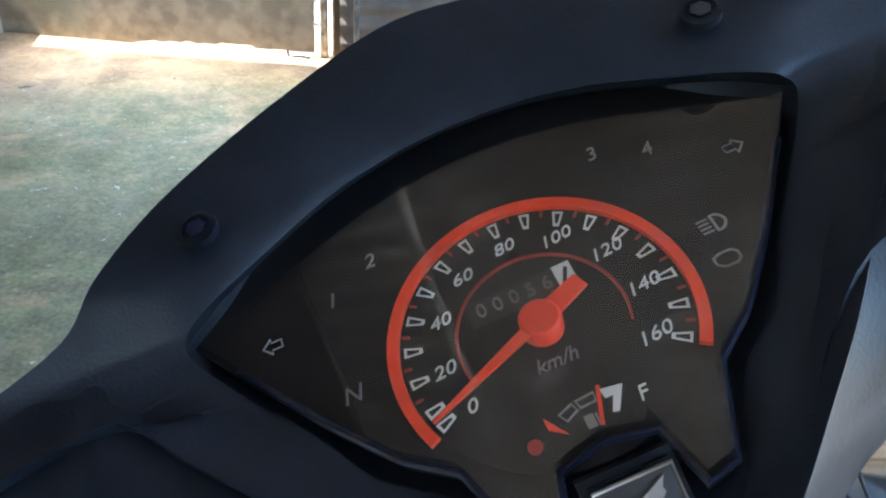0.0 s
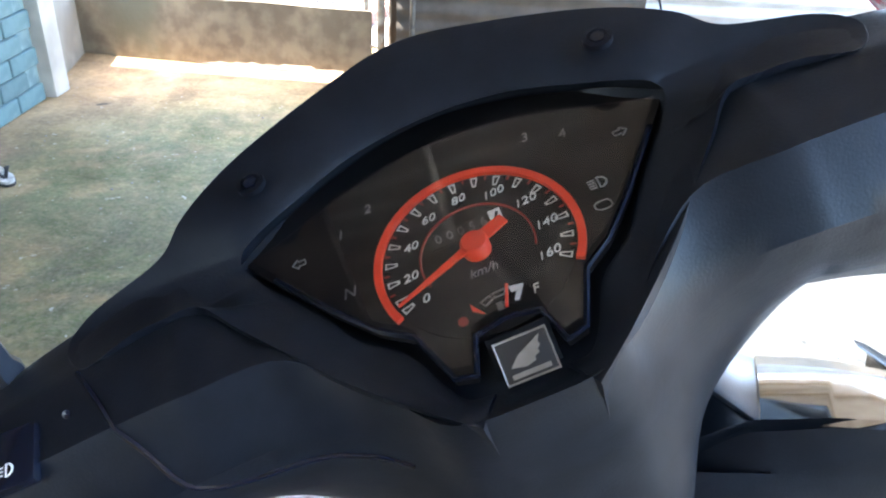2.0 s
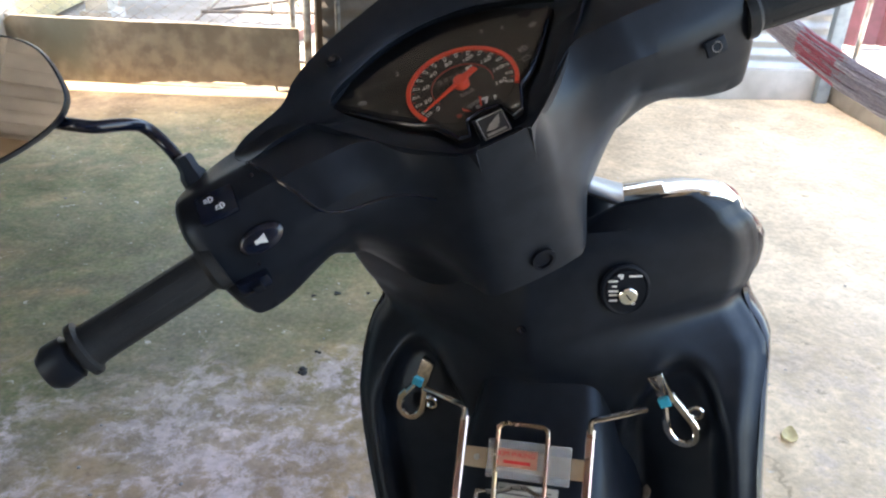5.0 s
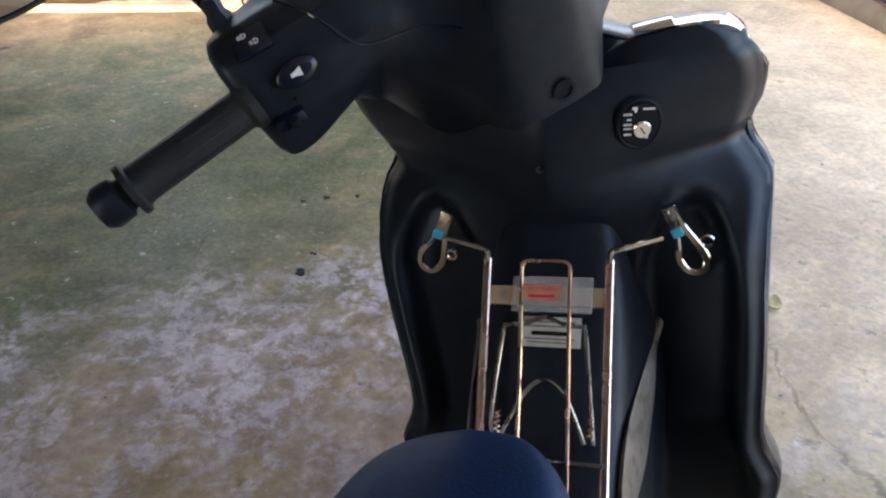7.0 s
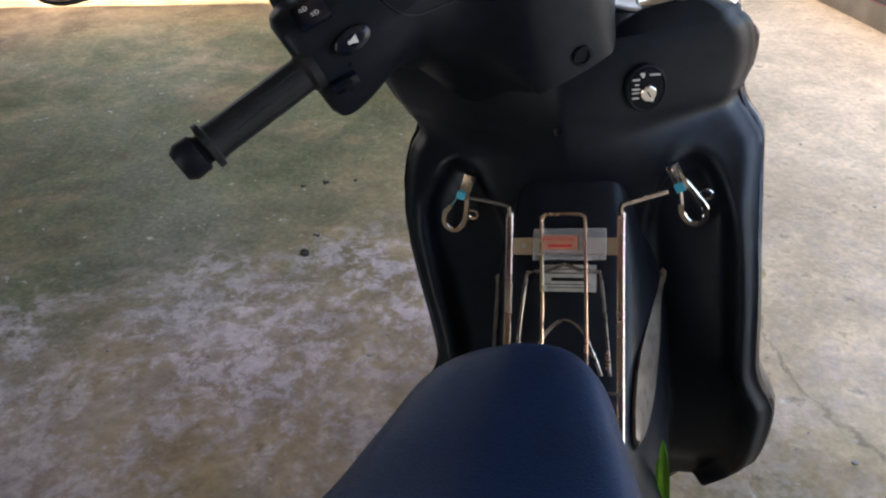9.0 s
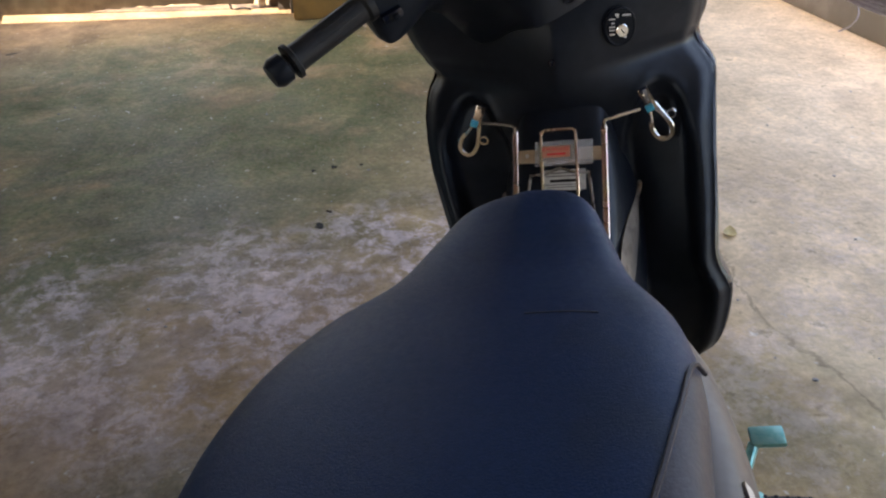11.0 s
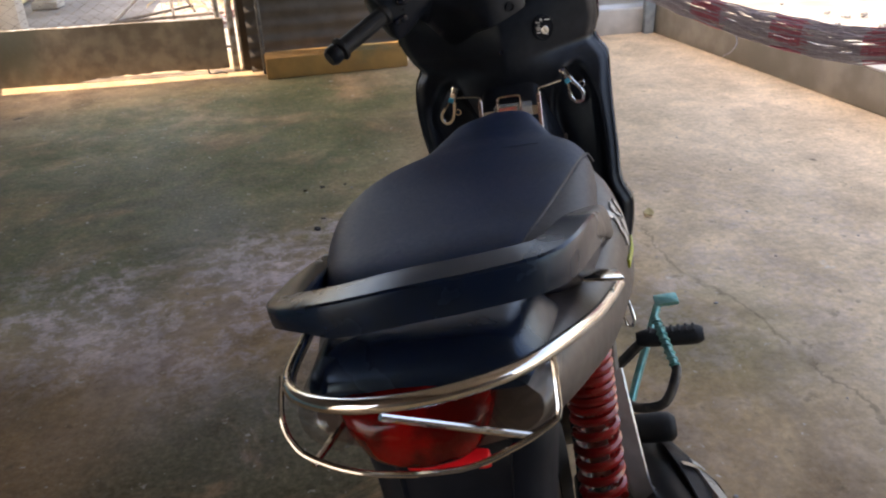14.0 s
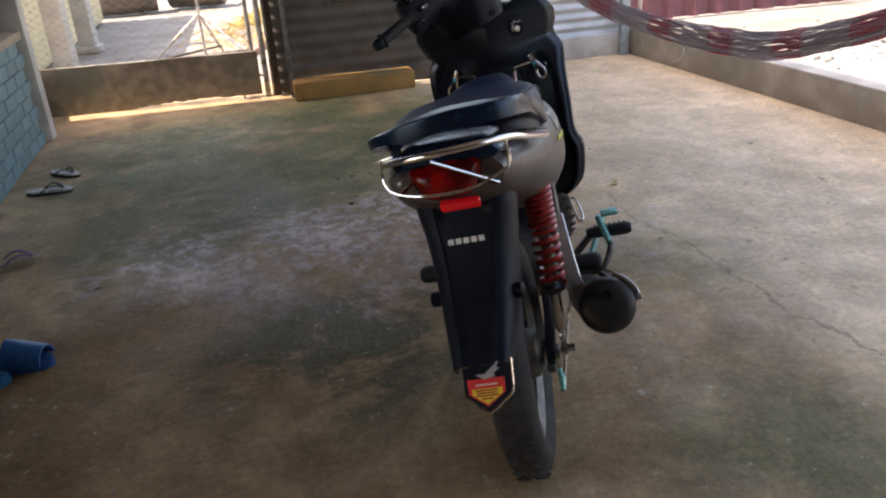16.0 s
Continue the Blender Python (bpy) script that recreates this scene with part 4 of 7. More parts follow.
# wheels
def wheel(prefix, m):
    w = 0.047
    prof = []
    for i in range(13):
        a = math.pi * (i / 12) - math.pi / 2
        prof.append((TYRE_R - 0.052 + 0.052 * math.cos(a) ** 0.8 if math.cos(a) > 0 else TYRE_R - 0.052, w * math.sin(a)))
    prof = [(TYRE_R - 0.075, -0.030)] + prof + [(TYRE_R - 0.075, 0.030)]
    seg = 60
    loops = [[(r * math.cos(2 * math.pi * j / seg), z, r * math.sin(2 * math.pi * j / seg)) for j in range(seg)] for r, z in prof]
    bm = skin(loops + [loops[0]], caps=False)
    tyre = part(prefix, bm, M["tyre"], bike, "black road tyre", 50, m)
    tread = bmesh.new()
    for i in range(40):
        for s in (-1, 1):
            a = 2 * math.pi * (i + (0.5 if s > 0 else 0)) / 40
            mm_ = Matrix.Rotation(-a, 4, "Y") @ Matrix.Translation((TYRE_R + 0.0005, s * 0.019, 0)) @ Matrix.Rotation(radians(28 * s), 4, "X")
            b = rbox(0.006, 0.026, 0.016, 0.002, mm_, 1)
            me = bpy.data.meshes.new("t")
            b.to_mesh(me)
            b.free()
            tread.from_mesh(me)
            bpy.data.meshes.remove(me)
    part("tread", tread, M["tyre"], tyre, "", 40, m)
    rimp = [(0.208, -0.030), (0.214, -0.034), (0.214, -0.028), (0.196, -0.018), (0.190, 0.0), (0.196, 0.018), (0.214, 0.028), (0.214, 0.034), (0.208, 0.030), (0.184, 0.012), (0.184, -0.012)]
    loops = [[(r * math.cos(2 * math.pi * j / seg), z, r * math.sin(2 * math.pi * j / seg)) for j in range(seg)] for r, z in rimp]
    rim = part("rim", skin(loops + [loops[0]], caps=False), M["dark_metal"], bike, "dark alloy rim", 50, m)
    for i in range(5):
        mm_ = Matrix.Rotation(2 * math.pi * i / 5, 4, "Y")
        for s in (-1, 1):
            part("spoke", tube([(0.04, 0.012 * s, 0.012 * s), (0.11, 0.010 * s, 0.02 * s), (0.188, 0.004 * s, 0.03 * s)], 0, flat=(0.016, 0.013), n=3), M["dark_metal"], rim, "", 40, m @ mm_)
    part("hub", lathe([(0.01, -0.06), (0.03, -0.06), (0.055, -0.045), (0.062, -0.02), (0.062, 0.02), (0.055, 0.045), (0.03, 0.06), (0.01, 0.06)], 24, Matrix.Rotation(radians(90), 4, "X")), M["dark_metal"], rim, "", 40, m)
    part("axle", lathe([(0.009, -0.13), (0.009, 0.13)], 12, Matrix.Rotation(radians(90), 4, "X")), M["steel"], rim, "steel axle", 40, m)


WR = Matrix.Translation((0.016, REAR_Y, AXLE_Z)) @ Matrix.Rotation(radians(90), 4, "Z")
wheel("rear_tyre", WR)
wheel("front_tyre", TURNED @ Matrix.Translation((0, FRONT_Y, AXLE_Z)) @ Matrix.Rotation(radians(90), 4, "Z"))

# front fork and mudguard
for s in (-1, 1):
    sp("fork_leg", lathe([(0.013, 0.0), (0.016, 0.02), (0.021, 0.03), (0.021, 0.30), (0.014, 0.31), (0.014, 0.58)], 14, basis((0.075 * s, FRONT_Y - 0.01, AXLE_Z), (1, 0, 0), (0, SAX.z, -SAX.y), SAX)), "dark_metal")
secs = []
for i in range(13):
    a = radians(20 + 150 * i / 12)
    c, r = Vector((0, FRONT_Y, AXLE_Z)), 0.315
    d = Vector((0, math.cos(a), math.sin(a)))
    w = 0.062 * (0.75 + 0.25 * math.sin(math.pi * i / 12))
    secs.append([c + d * (r - 0.03) + Vector((-w, 0, 0)), c + d * (r - 0.008) + Vector((-w * 0.9, 0, 0)), c + d * (r + 0.012), c + d * (r - 0.008) + Vector((w * 0.9, 0, 0)), c + d * (r - 0.03) + Vector((w, 0, 0)),
                 c + d * (r - 0.014) + Vector((w * 0.85, 0, 0)), c + d * (r + 0.006), c + d * (r - 0.014) + Vector((-w * 0.85, 0, 0))])
sp("front_mudguard", loft(secs, 2, 1), "plastic_gloss", "gloss black front mudguard")

# frame, engine and swing arm
bp("frame_tube", tube([(0, 1.02, 0.70), (0, 0.88, 0.50), (0, 0.66, 0.44), (0, 0.42, 0.55), (0, 0.16, 0.68), (0, -0.02, 0.74)], 0.026), "dark_metal", "dark frame tube")
bp("crankcase", loft([[(x, 0.62 + 0.15 * math.cos(a) * k, 0.30 + 0.10 * math.sin(a) * k) for a in [2 * math.pi * j / 10 for j in range(10)]] for x, k in ((-0.12, 0.55), (-0.105, 0.9), (-0.05, 1.0), (0.05, 1.0), (0.105, 0.9), (0.125, 0.55))], 2, 2), "dark_metal", "grey engine casing")
for i in range(6):
    bp("cooling_fin", rbox(0.13, 0.010, 0.12, 0.003, pose(0, 0.80 + 0.022 * i, 0.36, -14, 0, 0)), "dark_metal")
bp("cylinder_head", rbox(0.11, 0.07, 0.11, 0.015, pose(0, 0.955, 0.385, -14, 0, 0)), "dark_metal")
for s in (-1, 1):
    bp("swing_arm", tube([(0.075 * s, 0.50, 0.33), (0.088 * s, 0.30, 0.30), (0.092 * s, 0.11, 0.278)], 0, flat=(0.022, 0.04)), "plastic_dull", "black swing arm")
bp("chain_case", loft([[(-0.066 + 0.016 * math.cos(a), y, 0.30 + h * math.sin(a)) for a in [2 * math.pi * j / 8 for j in range(8)]] for y, h in ((0.02, 0.03), (0.08, 0.075), (0.2, 0.08), (0.36, 0.065), (0.5, 0.06), (0.56, 0.03))], 2, 2), "plastic_dull", "black chain case")


# rear shock absorbers
def shock(s):
    wx = 0.122 if s > 0 else -0.098
    top, eye = Vector((wx, 0.215, 0.675)), Vector((wx, 0.150, 0.325))
    d = (top - eye).normalized()
    m = basis(eye, Vector((1, 0, 0)), d.cross(Vector((1, 0, 0))), d)
    Ltot = (top - eye).length
    g = bp("shock_absorber", lathe([(0.009, 0.0), (0.013, 0.01), (0.013, Ltot - 0.03), (0.02, Ltot - 0.02), (0.02, Ltot)], 14), "steel", "red coil shock absorber", m=m)
    z0, z1, n = 0.112, Ltot - 0.012, 260
    pts = []
    for i in range(n + 1):
        k = 14.0 * i / n                                  # six open turns below, eight close ones above
        zz = z0 + (z1 - z0) * (0.56 * k / 6 if k < 6 else 0.56 + 0.44 * (k - 6) / 8)
        pts.append((0.0265 * math.cos(2 * math.pi * k), 0.0265 * math.sin(2 * math.pi * k), zz))
    bp("spring", tube(pts, 0.0062, 7, 1), "red_spring", "red painted coil spring", g, m)
    bp("upper_cover", lathe([(0.022, Ltot - 0.030), (0.025, Ltot - 0.026), (0.025, Ltot - 0.005), (0.018, Ltot + 0.008)], 18), "red_spring", "red spring cover", g, m)
    bp("spring_seat", lathe([(0.014, z0 - 0.024), (0.026, z0 - 0.016), (0.029, z0 - 0.006), (0.014, z0 - 0.003)], 18), "dark_metal", "dark spring seat", g, m)
    bp("lower_eye", tube([(0, 0.013 * math.cos(a), -0.01 + 0.013 * math.sin(a)) for a in [2 * math.pi * j / 10 for j in range(10)]], 0.006, 8, 2, True), "steel", "", g, m)


shock(1)
shock(-1)

# exhaust
ex = [Vector(p) for p in ((0.02, 1.0, 0.30), (0.07, 0.97, 0.20), (0.11, 0.85, 0.145), (0.135, 0.68, 0.15), (0.16, 0.56, 0.20))]
bp("header_pipe", tube(ex, 0.017, 12), "dark_metal", "dark exhaust header pipe")
m0, m1 = Vector((0.165, 0.56, 0.205)), Vector((0.236, 0.030, 0.435))
md = (m1 - m0).normalized()
MM = basis(m0, Vector((1, 0, 0)) - md * md.x, md.cross(Vector((1, 0, 0))), md)
Lm = (m1 - m0).length
silencer = bp("silencer", lathe([(0.017, -0.01), (0.026, 0.05), (0.042, 0.11), (0.051, 0.19), (0.057, Lm - 0.06), (0.060, Lm - 0.016), (0.058, Lm - 0.006), (0.050, Lm + 0.003), (0.030, Lm + 0.007), (0.0, Lm + 0.008)], 30), "pipe_black", "black exhaust silencer", m=MM)
bp("tail_tip", lathe([(0.012, Lm - 0.02), (0.012, Lm + 0.016), (0.009, Lm + 0.016), (0.009, Lm - 0.02)], 14, Matrix.Translation((0.0, 0.026, 0))), "pipe_black", "", silencer, MM)
hs = []
for k in range(9):
    zz = 0.20 + (Lm - 0.23) * k / 8
    r = 0.058 + 0.010 * math.sin(math.pi * k / 8)
    arc = [radians(-62 + 78 * j / 8) for j in range(9)]
    hs.append([(r * math.cos(a), r * math.sin(a), zz) for a in arc] + [((r - 0.003) * math.cos(a), (r - 0.003) * math.sin(a), zz) for a in reversed(arc)])
bp("heat_shield", skin(hs), "plastic_dull", "black exhaust heat shield", silencer, MM @ Matrix.Rotation(radians(62), 4, "Z"))
bp("shield_trim", tube([(0.066 * math.cos(radians(a)), 0.066 * math.sin(radians(a)), Lm - 0.004) for a in range(14, 84, 10)], 0, flat=(0.009, 0.004), n=2), "chrome", "chrome trim at the silencer's end", silencer, MM)
def sleeve(r0, r1, a0, a1, z0, z1, n=8):
    arc = [radians(a0 + (a1 - a0) * j / n) for j in range(n + 1)]
    return skin([[(r1 * math.cos(a), r1 * math.sin(a), z) for a in arc] + [(r0 * math.cos(a), r0 * math.sin(a), z) for a in reversed(arc)] for z in (z0, (z0 + z1) / 2, z1)])


bp("shield_strip", sleeve(0.062, 0.0715, 2, 58, Lm - 0.24, Lm - 0.012), "silver", "pale grey strip along the heat shield", silencer, MM)
bp("clamp", sleeve(0.060, 0.0735, 15, 75, Lm - 0.205, Lm - 0.188), "chrome", "chrome clamp band", silencer, MM)
bp("silencer_stay", tube([(0.15, 0.29, 0.55), (0.158, 0.24, 0.50), (0.17, 0.20, 0.42), (0.18, 0.20, 0.40)], 0, flat=(0.03, 0.012)), "silver", "silver stay plate")
bp("frame_hanger", loft([[(0.150, y + w * a, z + 0.3 * w * b) for a, b in ((-1, -1), (1, -1), (1, 1), (-1, 1))] + [(0.160, y - w, z)] for y, z, w in ((0.265, 0.70, 0.012), (0.272, 0.66, 0.021), (0.295, 0.59, 0.024), (0.325, 0.52, 0.018), (0.36, 0.46, 0.008))], 2, 2), "silver", "silver cast hanger plate beside the shock absorber")

# foot pegs, brake pedal, kick starter, stands
for s in (-1, 1):
    PF = Matrix.Identity(4) if s > 0 else pose(-0.20, 0.735, 0.298, 0, 82, 0) @ Matrix.Translation((0.20, -0.735, -0.298))   # the far one is folded up
    peg = bp("foot_peg", loft([[(x * s, 0.735 + r * 1.3 * math.cos(a), 0.298 + r * math.sin(a)) for a in [2 * math.pi * j / 8 for j in range(8)]] for x, r in ((0.20, 0.012), (0.215, 0.016), (0.24, 0.017), (0.28, 0.018), (0.315, 0.0185), (0.33, 0.013))], 2, 2), "rubber", "black rubber rider foot peg", m=PF)
    for k in range(7):
        bp("rib", rbox(0.006, 0.026, 0.003, 0.001, pose((0.228 + 0.014 * k) * s, 0.735, 0.3158), 1), "rubber", "", peg, PF)
    py, pz, px = (0.36, 0.385, 0.0) if s > 0 else (0.335, 0.428, -0.022)
    bp("passenger_peg", loft([[((x + px) * s, py + r * 1.2 * math.cos(a), pz + r * math.sin(a)) for a in [2 * math.pi * j / 8 for j in range(8)]] for x, r in ((0.15, 0.009), (0.165, 0.019), (0.20, 0.021), (0.225, 0.021), (0.235, 0.014))], 2, 2), "rubber", "folded black passenger peg")
bp("peg_bar", tube([(-0.22, 0.735, 0.298), (-0.1, 0.735, 0.20), (0.1, 0.735, 0.20), (0.22, 0.735, 0.298)], 0.011), "dark_metal")
brake = bp("brake_pedal", tube([(0.175, 0.66, 0.20), (0.20, 0.73, 0.225), (0.235, 0.81, 0.27), (0.255, 0.865, 0.29)], 0, flat=(0.014, 0.018)), "teal", "teal anodised brake pedal")
bp("pad", rbox(0.050, 0.034, 0.010, 0.005, pose(0.275, 0.875, 0.298, 10, 0, 6)), "teal", "", brake)
kick = bp("kick_starter", tube([(0.155, 0.60, 0.26), (0.185, 0.585, 0.245), (0.235, 0.575, 0.26), (0.262, 0.605, 0.30), (0.262, 0.62, 0.315)], 0.0095, 10), "dark_metal", "kick starter lever with a twisted teal pedal")
kp = []
for q, rr in ((0.0, 0.0085), (1.0, 0.0085)):
    kp.append((0.262 - 0.022 * q, 0.612 + 0.10 * q, 0.312 + 0.045 * q))
kpb = bp("pedal", tube(kp, 0.0075, 8, 1), "teal", "twisted teal pedal", kick)
tw = []
for i in range(60):
    f = i / 59
    a, b = Vector(kp[0]), Vector(kp[1])
    ax = (b - a).normalized()
    s1 = ax.cross(Vector((0, 0, 1))).normalized()
    s2 = s1.cross(ax)
    tw.append(a.lerp(b, f) + (s1 * math.cos(f * 50) + s2 * math.sin(f * 50)) * 0.0078)
bp("pedal_thread", tube(tw, 0.0028, 5, 1), "teal", "", kpb)
# chrome loop beside the foot peg
bp("step_loop", tube([(0.170, 0.748, 0.405), (0.186, 0.742, 0.408), (0.200, 0.700, 0.366), (0.186, 0.694, 0.360)], 0.0035, 8, 2, True), "chrome", "small chrome wire loop above the foot peg")
# side stand reaches the floor on the low side
foot = BIKE.inverted() @ Vector((0.0, -0.13, 0.006))
bp("side_stand", tube([(-0.09, 0.60, 0.21), (-0.14, 0.585, 0.14), (foot.x + 0.02, foot.y + 0.0, foot.z + 0.03), (foot.x, foot.y, foot.z)], 0.011), "dark_metal", "side stand on the floor")
bp("centre_stand", tube([(0.07, 0.46, 0.20), (0.075, 0.33, 0.17), (0.075, 0.24, 0.165)], 0.012), "dark_metal", "folded centre stand")
adj = bp("chain_adjuster", rbox(0.014, 0.06, 0.028, 0.004, pose(0.108, 0.115, 0.278)), "steel", "bright chain adjuster with nut")
bp("axle_nut", lathe([(0.014, 0), (0.014, 0.014), (0.009, 0.016), (0.009, 0.03)], 6, basis((0.115, REAR_Y, AXLE_Z), (0, 1, 0), (0, 0, 1), (1, 0, 0))), "steel", "", adj)
bp("brake_arm", tube([(0.100, 0.135, 0.245), (0.106, 0.105, 0.222), (0.106, 0.085, 0.205)], 0, flat=(0.012, 0.02)), "teal", "teal drum brake arm", adj)
bp("brake_rod", tube([(0.108, 0.085, 0.205), (0.120, 0.35, 0.205), (0.14, 0.6, 0.205)], 0.004, 6), "steel", "", adj)


# rear body: side panels, tail, seat
def ring(y, hw, zb, zt, roll=0.62):
    """Cross-section of the rear body: narrow below, widest at two thirds."""
    zm = zb + (zt - zb) * roll
    return [(0, y, zb), (hw * 0.62, y, zb + 0.01), (hw * 0.93, y, zb + (zm - zb) * 0.55), (hw, y, zm), (hw * 0.93, y, zt - 0.018), (hw * 0.70, y, zt), (0, y, zt + 0.004),
            (-hw * 0.70, y, zt), (-hw * 0.93, y, zt - 0.018), (-hw, y, zm), (-hw * 0.93, y, zb + (zm - zb) * 0.55), (-hw * 0.62, y, zb + 0.01)]


side_panel = bp("side_panel", loft([ring(0.66, 0.07, 0.50, 0.745), ring(0.60, 0.105, 0.50, 0.762), ring(0.50, 0.166, 0.51, 0.782), ring(0.40, 0.189, 0.54, 0.795), ring(0.30, 0.195, 0.58, 0.803), ring(0.20, 0.182, 0.625, 0.808),
                       ring(0.10, 0.165, 0.665, 0.812), ring(0.02, 0.143, 0.70, 0.822), ring(-0.06, 0.118, 0.735, 0.838), ring(-0.105, 0.098, 0.765, 0.842)], 3, 3), "taupe", "taupe metallic side panels and tail")
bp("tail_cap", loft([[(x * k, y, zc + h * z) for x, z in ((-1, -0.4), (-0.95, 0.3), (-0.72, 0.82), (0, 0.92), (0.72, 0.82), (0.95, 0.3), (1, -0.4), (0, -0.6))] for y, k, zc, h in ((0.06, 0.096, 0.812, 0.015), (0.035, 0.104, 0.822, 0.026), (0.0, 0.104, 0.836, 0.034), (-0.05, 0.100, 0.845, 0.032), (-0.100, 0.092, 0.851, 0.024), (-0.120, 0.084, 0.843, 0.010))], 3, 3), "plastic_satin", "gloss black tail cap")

seat_rows = ((0.695, 0.020, 0.806, 0.770), (0.685, 0.045, 0.822, 0.765), (0.655, 0.070, 0.829, 0.762), (0.60, 0.087, 0.830, 0.765), (0.53, 0.108, 0.831, 0.770), (0.46, 0.144, 0.840, 0.775), (0.39, 0.162, 0.847, 0.780),
             (0.31, 0.169, 0.852, 0.786), (0.23, 0.165, 0.857, 0.792), (0.165, 0.154, 0.861, 0.796), (0.105, 0.138, 0.865, 0.802), (0.068, 0.115, 0.861, 0.812), (0.050, 0.090, 0.850, 0.820))


def seat_ring(y, hw, zt, zb):
    h = zt - zb
    side = [(1.0, 0.0), (1.03, 0.26), (1.02, 0.54), (0.96, 0.79), (0.83, 0.935), (0.58, 0.99), (0.28, 1.0)]
    pts = [(hw * a * (1 - 0.10 * math.exp(-((y - 0.29) / 0.13) ** 2)), y, zb + h * b) for a, b in side] + [(0, y, zt)] + [(-hw * a * (1.03 + 0.075 * math.exp(-((y - 0.36) / 0.13) ** 2)), y, zb + h * b - 0.012 * a) for a, b in reversed(side)]
    return pts + [(-hw * 0.5, y, zb - 0.012), (hw * 0.5, y, zb - 0.012)]


seat = bp("seat", loft([seat_ring(*r) for r in seat_rows], 6, 10), "vinyl", "long black vinyl seat with blue sky sheen in its colour", smooth=60)
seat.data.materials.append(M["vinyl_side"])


def seat_top(x, y):
    """Height of the seat's skin at x, y."""
    rows = sorted(seat_rows)
    for a, b in zip(rows, rows[1:]):
        if a[0] <= y <= b[0]:
            f = (y - a[0]) / (b[0] - a[0])
            hw, zt, zb = (a[i] + (b[i] - a[i]) * f for i in (1, 2, 3))
            s = min(1.0, abs(x) / hw)
            prof = [(0, 1.0), (0.28, 1.0), (0.57, 0.99), (0.81, 0.945), (0.94, 0.80), (1.0, 0.55), (1.01, 0.3)]
            for (s0, v0), (s1, v1) in zip(prof, prof[1:]):
                if s0 <= s <= s1:
                    return zb + (zt - zb) * (v0 + (v1 - v0) * (s - s0) / (s1 - s0))
    return 0.8


SEAM_LINE = [(0.158, 0.40), (0.148, 0.385), (0.140, 0.34), (0.128, 0.28), (0.112, 0.21), (0.098, 0.15), (0.086, 0.10), (0.080, 0.075)]
SEAM_PATH = catmull([(x, y, 0) for x, y in SEAM_LINE], 5)
bp("seam", tube([(p.x, p.y, seat_top(p.x, p.y) + 0.0005) for p in SEAM_PATH], 0.0019, 6, 1), "vinyl_side", "stitched seat seam", seat)
# side vinyl past the seam, right only: the lit flank's paleness is coloured in
for poly in seat.data.polygons:
    c = poly.center
    if c.x > 0 and c.y < 0.40:
        edge = min(SEAM_PATH, key=lambda p: abs(p.y - c.y))
        if c.x > edge.x:
            poly.material_index = 1
bp("scuff", tube([(0.03, 0.44, seat_top(0.03, 0.44)), (0.06, 0.443, seat_top(0.06, 0.443)), (0.085, 0.442, seat_top(0.085, 0.442))], 0.0012, 5), "vinyl_side", "pale scuff on the seat", seat)

# grab bar
gb = [(-0.168, 0.22, 0.800), (-0.167, 0.13, 0.825), (-0.146, 0.026, 0.859), (-0.126, -0.036, 0.881), (-0.07, -0.072, 0.901), (0, -0.082, 0.915), (0.06, -0.068, 0.914), (0.112, -0.034, 0.906), (0.133, 0.05, 0.885), (0.142, 0.14, 0.851), (0.146, 0.20, 0.824)]
gsec = []
G = catmull(gb, 3)
for i, p in enumerate(G):
    t = (G[min(i + 1, len(G) - 1)] - G[max(i - 1, 0)]).normalized()
    upv = Vector((0, -0.04, 1)).normalized()
    side = t.cross(upv).normalized()
    upv = side.cross(t)
    w, h = 0.0185, 0.0175 - 0.0065 * smooth01((-0.06 - p.x) / 0.05)
    p = p + upv * (0.0125 - h)
    gsec.append([p + side * a * w + upv * b * h for a, b in ((-1, -0.9), (-1, 0.6), (-0.9, 0.9), (-0.75, 1.0), (0, 1.0), (0.75, 1.0), (0.9, 0.9), (1, 0.6), (1, -0.9), (0.7, -1), (-0.7, -1))])
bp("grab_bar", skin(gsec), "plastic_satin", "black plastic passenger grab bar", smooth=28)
# taupe shoulder of the panel that carries the bar's end
bp("bar_mount", loft([[(x + a * w, y, z + b * h) for a, b in ((-0.9, -1), (-1, 0.2), (-0.7, 0.95), (0, 1.06), (0.7, 0.95), (1, 0.2), (0.95, -1))] for x, y, z, w, h in ((0.1335, 0.052, 0.8835, 0.0150, 0.0080), (0.138, 0.095, 0.8675, 0.0196, 0.0150), (0.143, 0.14, 0.8485, 0.0198, 0.0160), (0.1475, 0.19, 0.825, 0.0212, 0.020), (0.150, 0.24, 0.802, 0.020, 0.022), (0.150, 0.28, 0.785, 0.016, 0.012))], 3, 3), "taupe", "taupe shoulder that carries the grab bar's end")
for s in (-1, 1):
    bp("stay_bracket", rbox(0.042, 0.036, 0.004, 0.0015, pose(0.152 * s, 0.080, 0.820 if s > 0 else 0.814, -12, 10 * s, 10 * s)), "chrome", "bright flat rail bracket")

# chrome tail guard
rail = bp("tail_guard", tube([(0.170, 0.090, 0.802), (0.150, 0.0, 0.828), (0.122, -0.09, 0.860), (0.085, -0.150, 0.876), (0.03, -0.178, 0.880), (-0.03, -0.180, 0.878), (-0.080, -0.155, 0.870), (-0.112, -0.105, 0.855), (-0.138, 0.0, 0.826), (-0.158, 0.090, 0.800)], 0.0063, 12), "chrome", "chrome tubular tail guard")
